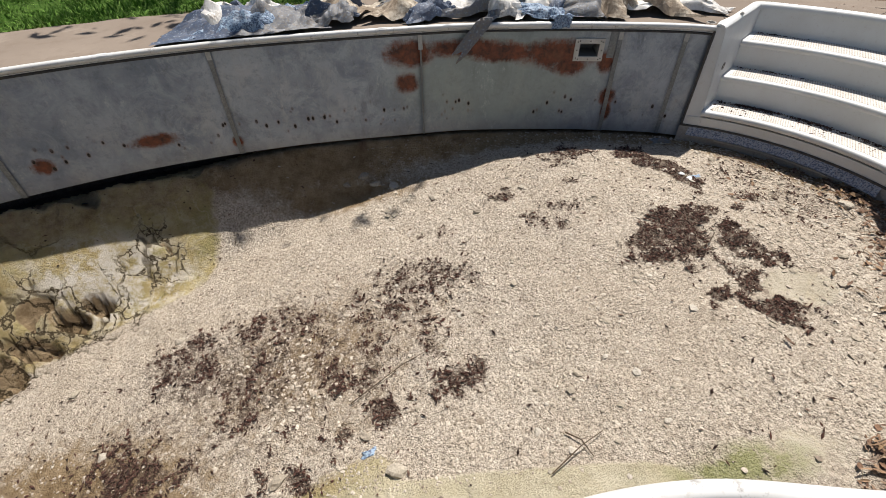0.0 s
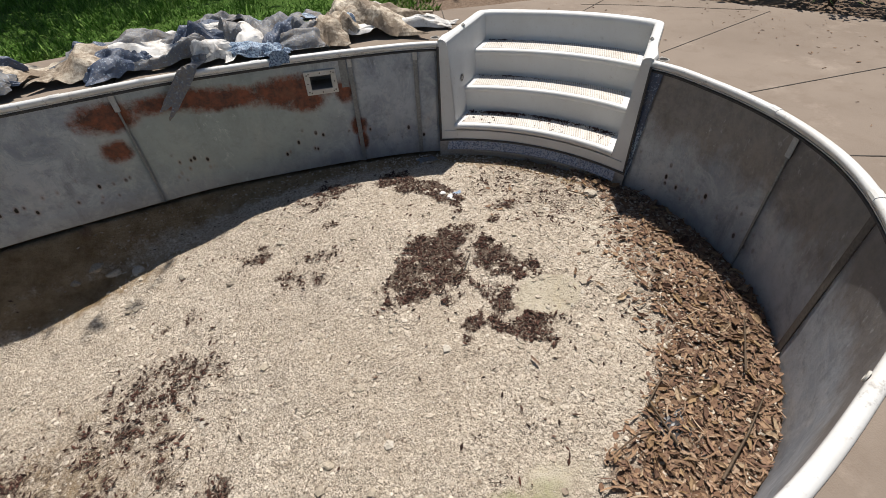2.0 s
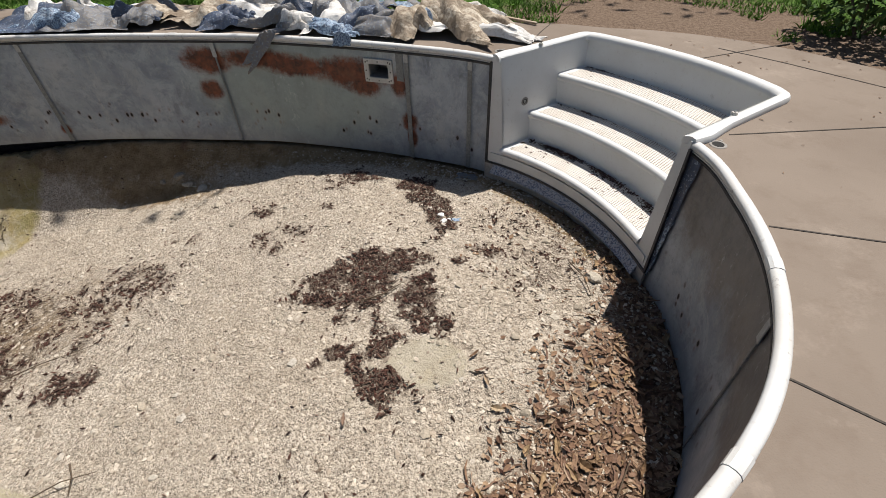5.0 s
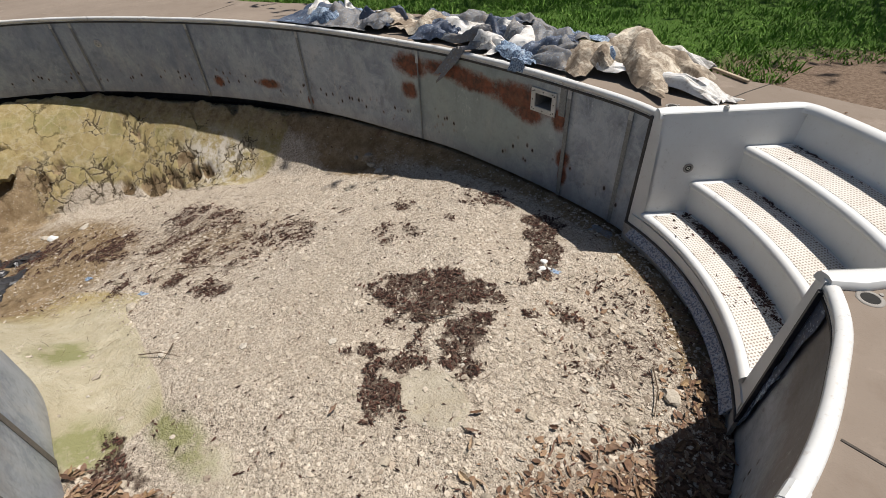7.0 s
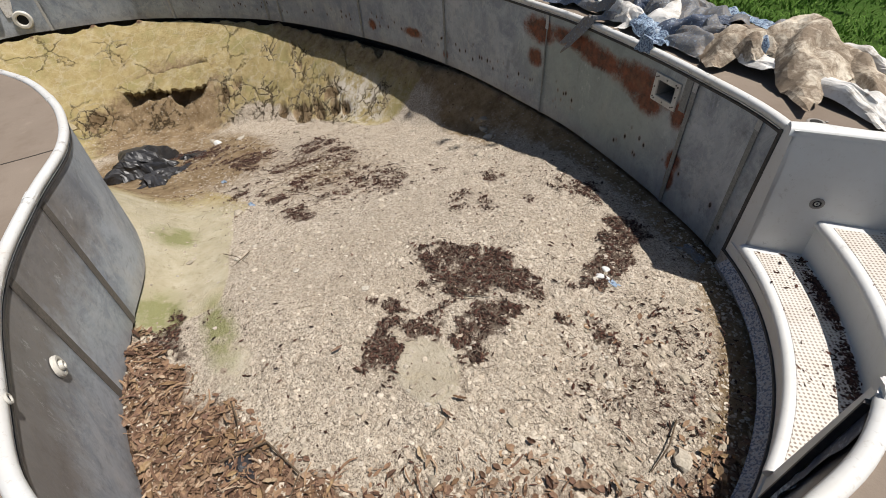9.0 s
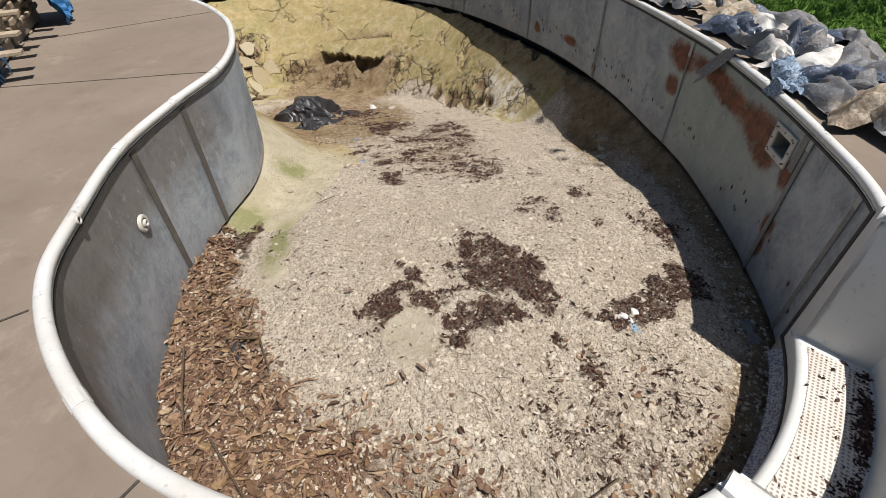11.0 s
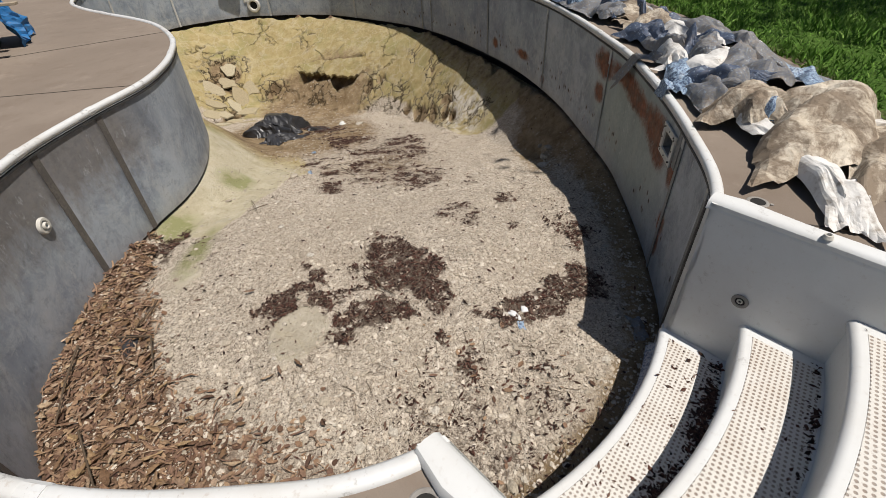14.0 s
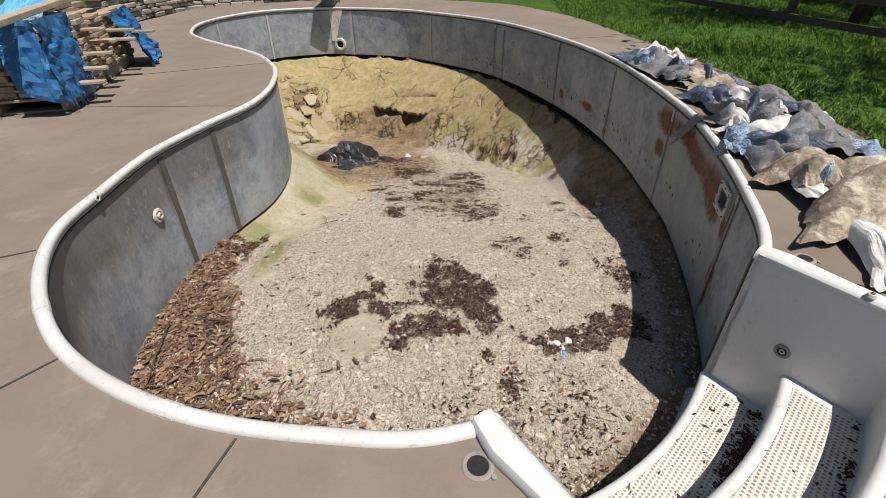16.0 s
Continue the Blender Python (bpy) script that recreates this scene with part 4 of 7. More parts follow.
def panel_sheet(s0, s1):
    """A bent sheet with returned edges; the skimmer's mouth is left open."""
    n = max(2, int((s1 - s0) / 0.07))
    ss = [s0 + (s1 - s0) * k / n for k in range(n + 1)]
    zs = [-1.052, -1.0, -0.8, -0.6, -0.45, -0.2, -0.03]
    cut = SKIM_S[0] > s0 and SKIM_S[1] < s1
    if cut:
        a, b = SKIM_S[0] + 0.04, SKIM_S[1] - 0.04
        ss = sorted([s for s in ss if abs(s - a) > 0.02 and abs(s - b) > 0.02] + [a, b])
        zs = sorted([z for z in zs if z not in (-0.2,)] + [SKIM_Z[0] + 0.04, SKIM_Z[1] - 0.04])
    bm = bmesh.new()
    grid = []
    for s in ss:
        p, q = rim_at(s)
        w = 0.004 * noise.noise(Vector((s * 1.3, 0, 4)))
        up = lift(p.x, p.y)
        grid.append([bm.verts.new((p.x + q.x * (w + 0.006 * noise.noise(Vector((s * 1.1, z * 2, 8)))), p.y + q.y * (w + 0.006 * noise.noise(Vector((s * 1.1, z * 2, 8)))), z + (up if z > -0.1 else 0))) for z in zs])
    for i in range(len(ss) - 1):
        for j in range(len(zs) - 1):
            if cut and a - 0.01 < (ss[i] + ss[i + 1]) / 2 < b + 0.01 and SKIM_Z[0] + 0.03 < (zs[j] + zs[j + 1]) / 2 < SKIM_Z[1] - 0.03:
                continue
            bm.faces.new((grid[i][j], grid[i + 1][j], grid[i + 1][j + 1], grid[i][j + 1]))
    for s, col in ((s0, grid[0]), (s1, grid[-1])):
        p, q = rim_at(s)
        back = [bm.verts.new((v.co.x + q.x * 0.04, v.co.y + q.y * 0.04, v.co.z)) for v in col]
        for j in range(len(zs) - 1):
            bm.faces.new((col[j], col[j + 1], back[j + 1], back[j]))
    return bm


for s0, s1 in zip(stops, stops[1:]):
    if s1 - s0 > 0.02:
        part("panel", panel_sheet(s0 + 0.002, s1 - 0.002), STEEL, wall, smooth=True)
for (x, y, k), s in zip(SEAMS, stops[1:-1]):
    w = {"dark": 0.028, "pale": 0.022, "steel": 0.02, "thin": 0.008}[k]
    m = {"dark": SEAM_DARK, "pale": SEAM_PALE, "steel": SEAM, "thin": SEAM}[k]
    prof = [(-0.006, -1.056), (-0.006, -0.035), (0.006, -0.035), (0.006, -1.056)]
    part("seam_strip", sweep(rim_path(s - w, s + w, 0, 0.02), prof), m, wall)
    if k in ("steel", "thin"):
        part("seam_tape", sweep(rim_path(s - 0.02, s + 0.02, 0, 0.02), [(-0.010, -0.19 if k == "thin" else -0.13), (-0.010, -0.035), (-0.006, -0.035), (-0.006, -0.19 if k == "thin" else -0.13)]), SEAM_PALE, wall, "torn pale tape on the joint")
# earth side of the sheets
part("backing", sweep(rim_path(0, S_END, 0, 0.15), [(0.30, -1.6), (0.30, -0.05), (0.36, -0.05), (0.36, -1.6)]), JOINT, wall)
part("footing", sweep(rim_path(0, S_END, 0, 0.15), [(0.0, -1.26), (0.0, -1.255), (0.32, -1.255), (0.32, -1.26)]), JOINT, wall)

# ---------------------------------------------------------------- coping
coping = thing("pool_coping", "white chalky plastic coping along the rim of the pool", "coping", kind="structure")
COPE_PROF = [(-0.024, -0.020), (-0.029, -0.004), (-0.026, 0.009), (-0.015, 0.018), (0.002, 0.020), (0.017, 0.016), (0.025, 0.007), (0.027, -0.004), (0.027, -0.03), (-0.012, -0.03)]
COPE_JOINTS = [rim_near(*p) for p in [(4.41, 2.65), (4.0, 1.85), (2.33, 1.16), (1.65, 1.22), (0.2, 1.19), (-0.4, 0.96), (-2.1, -0.67), (-4.3, -2.15), (-6.9, -0.95), (-6.5, 1.95), (-3.6, 4.4), (-1.9, 5.03), (0.3, 5.34), (1.75, 5.3)]]
cs = [0.0] + COPE_JOINTS + [S_END]
for s0, s1 in zip(cs, cs[1:]):
    part("coping_length", sweep(rim_path(s0 + 0.0015, s1 - 0.0015, 0, 0.05), COPE_PROF), COPE, coping, smooth=True)
for s in COPE_JOINTS:
    prof = [(o * 1.07, u * 1.12 + 0.001) for o, u in COPE_PROF]
    part("joint_clip", sweep(rim_path(s - 0.035, s + 0.035, 0, 0.03), prof), COPE, coping)
part("liner_track", sweep(rim_path(0.02, S_END - 0.02, 0, 0.06), [(-0.016, -0.060), (-0.016, -0.048), (-0.010, -0.044), (-0.010, -0.030), (0.001, -0.030), (0.001, -0.062)]), TRACK, coping, "dark liner track under the lip")
part("track_lip", sweep(rim_path(0.02, S_END - 0.02, 0, 0.06), [(-0.0185, -0.036), (-0.0185, -0.031), (-0.0105, -0.031), (-0.0105, -0.036)]), COPE, coping)

# ---------------------------------------------------------------- steps
steps = thing("pool_steps", "white moulded fibreglass pool steps with dirty dimpled treads", "pool steps")
NS = 18


def step_sweep(prof, w_of, n=NS):
    """Sweeps (radius, z) pairs across the width of the steps; w_of gives the half width at a height."""
    bm = bmesh.new()
    rows = []
    for k in range(n + 1):
        t = -1 + 2 * k / n
        row = []
        for r, z in prof:
            s = t * w_of(z)
            row.append(bm.verts.new((*step_xy(s, step_d(s, r)), z)))
        rows.append(row)
    kk = len(prof)
    for a, b in zip(rows, rows[1:]):
        for j in range(kk):
            bm.faces.new((a[j], b[j], b[(j + 1) % kk], a[(j + 1) % kk]))
    bm.faces.new(rows[0])
    bm.faces.new(rows[-1][::-1])
    return bm


for i, z in enumerate(TREAD_Z):
    r, r2 = TREAD_R[i], TREAD_R[i + 1]
    t = part("tread", step_sweep([(r + 0.004, z - 0.06)] + [(r + 0.014 + 0.030 * math.cos(radians(q)), z - 0.030 + 0.030 * math.sin(radians(q))) for q in (205, 180, 160, 140, 120, 105, 90)] + [(r2 + 0.02, z), (r2 + 0.02, z - 0.06)], lambda q: step_w(q) - 0.001), WHITE, steps)
    part("tread_pad", step_sweep([(r + 0.030, z - 0.004), (r + 0.036, z + 0.002), (r2 - 0.012, z + 0.002), (r2 - 0.009, z - 0.004)], lambda q: step_w(q) - 0.055), TREAD, t, "dimpled non-slip pad, stained brown")
    top = TREAD_Z[i + 1] - 0.045 if i < 2 else 0.02
    part("riser", step_sweep([(r2, z - 0.01), (r2 + (0.0 if i < 2 else 0.03), top), (r2 + 0.045, top), (r2 + 0.045, z - 0.01)], step_w), WHITE, steps)
part("front_panel", step_sweep([(2.012, -0.90), (2.004, -0.81), (2.03, -0.81), (2.04, -0.90)], lambda q: 0.84), WHITE, steps)
for sg in (-1, 1):
    # cheek beside the treads
    bm = bmesh.new()
    rows = []
    for z in (-0.80, -0.6, -0.4, -0.2, -0.08, 0.0, 0.02):
        w = step_w(z)
        d0, d1 = step_d(w, 2.015), step_d(w, 2.925)
        rows.append([bm.verts.new((*step_xy(sg * w, d0 + (d1 - d0) * k / 8), z)) for k in range(9)] + [bm.verts.new((*step_xy(sg * (w + 0.03), d0 + (d1 - d0) * k / 8), z)) for k in range(8, -1, -1)])
    for a, b in zip(rows, rows[1:]):
        for j in range(len(a)):
            l = (j + 1) % len(a)
            bm.faces.new((a[j], a[l], b[l], b[j]))
    part("side_cheek", bm, WHITE, steps)
    # flat flange on the pool side
    bm = bmesh.new()
    rows = []
    for z in (-0.90, -0.8, -0.6, -0.4, -0.2, 0.0, 0.02):
        w = step_w(max(z, -0.80)) - 0.0
        w0 = 0.60 if z < -0.81 else w
        rows.append([bm.verts.new((*step_xy(sg * s, step_d(s, 2.014)), z)) for s in (w0, (w0 + 0.868) / 2, 0.868)] + [bm.verts.new((*step_xy(sg * s, step_d(s, 2.035)), z)) for s in (0.868, (w0 + 0.868) / 2, w0)])
    for a, b in zip(rows, rows[1:]):
        for j in range(6):
            bm.faces.new((a[j], a[(j + 1) % 6], b[(j + 1) % 6], b[j]))
    bm.faces.new(rows[0])
    bm.faces.new(rows[-1][::-1])
    part("flange", bm, WHITE, steps)
    # dark gasket down the outer edge of the flange
    bm = bmesh.new()
    rows = []
    for z in (-0.925, -0.02):
        rows.append([bm.verts.new((*step_xy(sg * s, step_d(s, r)), z)) for s, r in ((0.866, 2.006), (0.884, 2.006), (0.884, 2.03), (0.866, 2.03))])
    for j in range(4):
        bm.faces.new((rows[0][j], rows[0][(j + 1) % 4], rows[1][(j + 1) % 4], rows[1][j]))
    bm.faces.new(rows[0])
    bm.faces.new(rows[1][::-1])
    part("gasket", bm, TRACK, steps, "dark gasket strip")
part("gasket", step_sweep([(2.002, -0.918), (2.002, -0.900), (2.03, -0.900), (2.03, -0.918)], lambda q: 0.88), TRACK, steps, "dark gasket strip")
# rounded lip round the top
lip_path = []
for k in range(9):
    s = -0.838
    lip_path.append((s, -0.02 + (step_d(0.80, 2.925) - 0.03) * k / 8))
for k in range(1, 4):
    a = radians(180 - 90 * k / 4)
    lip_path.append((-0.838 + 0.06 + 0.06 * math.cos(a), step_d(0.80, 2.925) - 0.05 + 0.06 * math.sin(a)))
for k in range(15):
    s = -0.75 + 1.5 * k / 14
    lip_path.append((s, step_d(s, 2.945)))
for k in range(1, 4):
    a = radians(90 - 90 * k / 4)
    lip_path.append((0.838 - 0.06 + 0.06 * math.cos(a), step_d(0.80, 2.925) - 0.05 + 0.06 * math.sin(a)))
for k in range(9):
    lip_path.append((0.838, -0.02 + (step_d(0.80, 2.925) - 0.03) * (8 - k) / 8))
bm = bmesh.new()
rows = []
for i, (s, d) in enumerate(lip_path):
    s0, d0 = lip_path[max(i - 1, 0)]
    s1, d1 = lip_path[min(i + 1, len(lip_path) - 1)]
    ln = math.hypot(s1 - s0, d1 - d0)
    os_, od = -(d1 - d0) / ln, (s1 - s0) / ln  # away from the middle of the steps
    wide = (1.0 + 0.9 * max(0.0, 1 - d / 0.30)) * (0.55 if i in (0, len(lip_path) - 1) else 1.0) if abs(s) > 0.8 else 1.0
    rows.append([bm.verts.new((*step_xy(s + os_ * o, d + od * o), u)) for o, u in
                 ((-0.040, -0.012), (-0.036, 0.014), (-0.020, 0.032), (0.012 * wide, 0.040), (0.036 * wide, 0.034), (0.044 * wide, 0.018), (0.044 * wide, 0.001), (-0.03, -0.014))])
for a, b in zip(rows, rows[1:]):
    for j in range(8):
        bm.faces.new((a[j], a[(j + 1) % 8], b[(j + 1) % 8], b[j]))
bm.faces.new(rows[0])
bm.faces.new(rows[-1][::-1])
part("lip", bm, WHITE, steps, "rounded white lip")
for s, d in ((-0.82, 0.42), (0.82, 0.42)):
    x, y = step_xy(s, d)
    k = part("plug", cyl(0.02, 0.014, (x, y, 0.045), 16, 0.015), PLASTIC, steps, "small round plug")
    part("screw", cyl(0.008, 0.006, (x, y, 0.0535), 10), CHROME, k)
# return fitting in the cheek
SIDE = Matrix.Rotation(math.atan2(SE.y, SE.x), 4, "Z") @ Matrix.Rotation(radians(90), 4, "Y")
p = step_xy(-step_w(-0.382) + 0.0, 0.262)
fit_ = part("return_fitting", ring_bm(0.036, 0.021, 0.006, 24, SIDE, (*p, -0.382)), CAST, steps, "grey eyeball return fitting")
part("socket", cyl(0.022, 0.003, (p[0] + SE.x * 0.001, p[1] + SE.y * 0.001, -0.382), 20, None, SIDE), DARK, fit_)
part("eyeball", ring_bm(0.013, 0.006, 0.004, 16, SIDE, (p[0] + SE.x * 0.002, p[1] + SE.y * 0.002, -0.382)), PLASTIC, fit_)
# steel apron under the steps
apron = thing("step_apron", "low steel apron under the pool steps, flaking and grey", "pool wall", kind="structure")
part("panel", step_sweep([(2.01, -1.16), (2.005, -0.918), (2.03, -0.918), (2.03, -1.16)], lambda q: 0.885), mat_plain("flaking_apron", (0.30, 0.28, 0.255), (0.40, 0.375, 0.34), 5, 0.75), apron)
part("liner_strip", step_sweep([(1.958, -0.990), (1.964, -0.985), (2.006, -0.919), (2.006, -0.990)], lambda q: 0.80), mat_liner("liner_strip_speckle", (0.30, 0.31, 0.34), (0.42, 0.43, 0.45), 0.8, 0.3), apron, "strip of grey-blue speckled liner")
part("edge_strip", step_sweep([(1.975, -1.02), (1.972, -1.004), (2.0, -1.002), (2.0, -1.02)], lambda q: 0.55), ALU, apron, "bent pale metal strip")

for ob in steps.children_recursive:
    ob.data.shade_smooth()
    ob.data.set_sharp_from_angle(angle=radians(38))
    for v in ob.data.vertices:
        v.co.z += lift(v.co.x, v.co.y) * min(max((v.co.z + 0.85) / 0.8, 0), 1)

import itertools

# ---------------------------------------------------------------- fittings on the wall
def facing(q):
    """Turns a shape's z axis towards the pool, against the outward direction q."""
    return Matrix.Rotation(math.atan2(-q.y, -q.x), 4, "Z") @ Matrix.Rotation(radians(90), 4, "Y")


def skimmer():
    sk = thing("skimmer_faceplate", "white square skimmer face plate with a dark open mouth", "skimmer")
    sm = (SKIM_S[0] + SKIM_S[1]) / 2
    p, q = rim_at(sm)
    w, h = (SKIM_S[1] - SKIM_S[0]) / 2, (SKIM_Z[1] - SKIM_Z[0]) / 2
    zc = (SKIM_Z[0] + SKIM_Z[1]) / 2
    m = Matrix.Translation((p.x - q.x * 0.012, p.y - q.y * 0.012, zc)) @ Matrix.Rotation(math.atan2(q.y, q.x) - math.pi / 2, 4, "Z")
    # local x along the wall, y outwards, z up
    bm = bmesh.new()
    rows = []
    for a, y in ((1.0, 0.010), (0.98, 0.0), (0.72, 0.0), (0.70, 0.010)):
        inset = (1 - a) * 0.16
        rows.append([bm.verts.new((sx * (w - inset), y, sz * (h - inset))) for sx, sz in ((-1, -1), (1, -1), (1, 1), (-1, 1))])
    for a, b in zip(rows, rows[1:]):
        for j in range(4):
            bm.faces.new((a[j], a[(j + 1) % 4], b[(j + 1) % 4], b[j]))
    bmesh.ops.transform(bm, matrix=m, verts=bm.verts)
    part("face_frame", bm, PLASTIC, sk)
    iw, ih = w - 0.045, h - 0.045
    bm = bmesh.new()
    f = [bm.verts.new((sx * iw, 0.008, sz * ih)) for sx, sz in ((-1, -1), (1, -1), (1, 1), (-1, 1))]
    b = [bm.verts.new((sx * iw * 0.96, 0.24, sz * ih * 0.96)) for sx, sz in ((-1, -1), (1, -1), (1, 1), (-1, 1))]
    for j in range(4):
        bm.faces.new((f[j], f[(j + 1) % 4], b[(j + 1) % 4], b[j]))
    bm.faces.new(b)
    bmesh.ops.transform(bm, matrix=m, verts=bm.verts)
    part("throat", bm, CAST, sk, "grimy grey skimmer throat")
    for k in range(12):
        side, t = divmod(k, 3)
        u = (-0.7 + 0.7 * t)
        x, z = [(u * w, h - 0.022), (w - 0.022, u * h), (u * w, -h + 0.022), (-w + 0.022, u * h)][side]
        part("screw", cyl(0.006, 0.006, m @ Vector((x, -0.002, z)), 8, None, m.to_3x3().to_4x4() @ Matrix.Rotation(radians(90), 4, "X")), SEAM_DARK, sk)
    # weathered bracket strip beside it
    p, q = rim_at(SKIM_S[1] + 0.055)
    part("bracket", sweep(rim_path(SKIM_S[1] + 0.035, SKIM_S[1] + 0.10, 0, 0.02), [(-0.009, -0.30), (-0.009, -0.05), (-0.002, -0.05), (-0.002, -0.30)]), SEAM, sk, "loose grey bracket strip")


skimmer()


def wall_ring(x, y, z, r, label, nozzle=True, off=0.004):
    p, q = rim_at(rim_near(x, y))
    t = facing(q)
    f = thing("return_fitting", label, "pool fitting")
    at = Vector((p.x - q.x * off, p.y - q.y * off, z))
    part("collar", ring_bm(r, r * 0.55, r * 0.35, 24, t, at), PLASTIC, f)
    part("socket", cyl(r * 0.57, 0.006, at, 20, None, t), DARK, f)
    if nozzle:
        part("eyeball", ring_bm(r * 0.45, r * 0.22, r * 0.55, 16, t, at), PLASTIC, f)
    return f


wall_ring(2.49, 1.17, -0.42, 0.055, "white plastic return fitting on the steel wall")
wall_ring(3.02, 1.27, 0.0, 0.022, "small white rope eye on the coping", False, 0.03)
wall_ring(-7.08, -0.25, -0.82, 0.15, "white ring of an old pool light niche", False)
wall_ring(-4.5, 3.95, -0.34, 0.055, "small grey return fitting on the deep wall")


def rail_socket(x, y):
    f = thing("rail_socket", "round handrail socket sunk into the concrete", "socket")
    up = lift(x, y)
    part("collar", ring_bm(0.046, 0.030, 0.006, 24, None, (x, y, up - 0.002)), CAST, f, "worn grey metal collar")
    part("bore", cyl(0.031, 0.004, (x, y, up + 0.001), 20), DARK, f, "dark open bore")
    part("set_screw", cyl(0.008, 0.006, (x + 0.03, y + 0.045, up + 0.002), 8), CAST, f)


rail_socket(4.50, 3.60)
rail_socket(3.30, 5.10)


# remnants of liner beside the steps
def liner_tail(s0, s1, z0, z1, wave, material, label):
    t = thing("liner_remnant", label, "liner scrap", "liner scraps")
    n = 10
    bm = bmesh.new()
    rows = []
    for k in range(n + 1):
        z = z1 + (z0 - z1) * k / n
        a = s0 + 0.02 * noise.noise(Vector((z * 9, s0, 0)))
        b = s0 + (s1 - s0) * (1 - 0.75 * k / n) + 0.03 * noise.noise(Vector((z * 7, s1, 3)))
        row = []
        for j in range(4):
            p, q = rim_at(a + (b - a) * j / 3)
            o = -0.012 - 0.02 * abs(noise.noise(Vector((z * 6, j * 0.8, wave))))
            row.append(bm.verts.new((p.x + q.x * o, p.y + q.y * o, z)))
        rows.append(row)
    for a, b in zip(rows, rows[1:]):
        for j in range(3):
            bm.faces.new((a[j], a[j + 1], b[j + 1], b[j]))
    part("strip", bm, material, t, smooth=True)


liner_tail(0.02, 0.115, -0.92, -0.03, 1, LINERS[4], "torn navy speckled liner strip beside the steps")
liner_tail(0.012, 0.085, -0.95, -0.45, 5, LINERS[2], "torn blue speckled liner strip beside the steps")
liner_tail(rim_near(-7.05, -0.45), rim_near(-7.05, -0.45) + 0.35, -0.75, -0.05, 2, LINERS[0], "pale torn liner hanging on the deep wall")


# ---------------------------------------------------------------- heap of torn liner

MOUND = [(-0.95, 5.64, 0.64, 0.36, 0.28), (-0.10, 5.72, 0.62, 0.36, 0.22), (0.75, 5.86, 0.64, 0.42, 0.28), (1.6, 5.80, 0.62, 0.46, 0.32), (2.2, 5.76, 0.52, 0.46, 0.30), (2.72, 5.66, 0.60, 0.42, 0.28), (3.2, 5.50, 0.40, 0.28, 0.12)]


def mound(x, y):
    """Height of the whole heap over the slab."""
    h = 0.0
    for cx, cy, rx, ry, top in MOUND:
        g = max(0.0, 1 - ((x - cx) / rx) ** 2 - ((y - cy) / ry) ** 2)
        h = max(h, top * g ** 1.15)
    return 0.55 * h * (0.85 + 0.5 * noise.noise(Vector((x * 2.6, y * 2.6, 3))) + 0.3 * abs(noise.noise(Vector((x * 6, y * 6, 8)))))


LAYER = itertools.count(1)


def pleat(v):
    """A zigzag of height 1 and period 2."""
    return abs((v % 2.0) - 1.0)


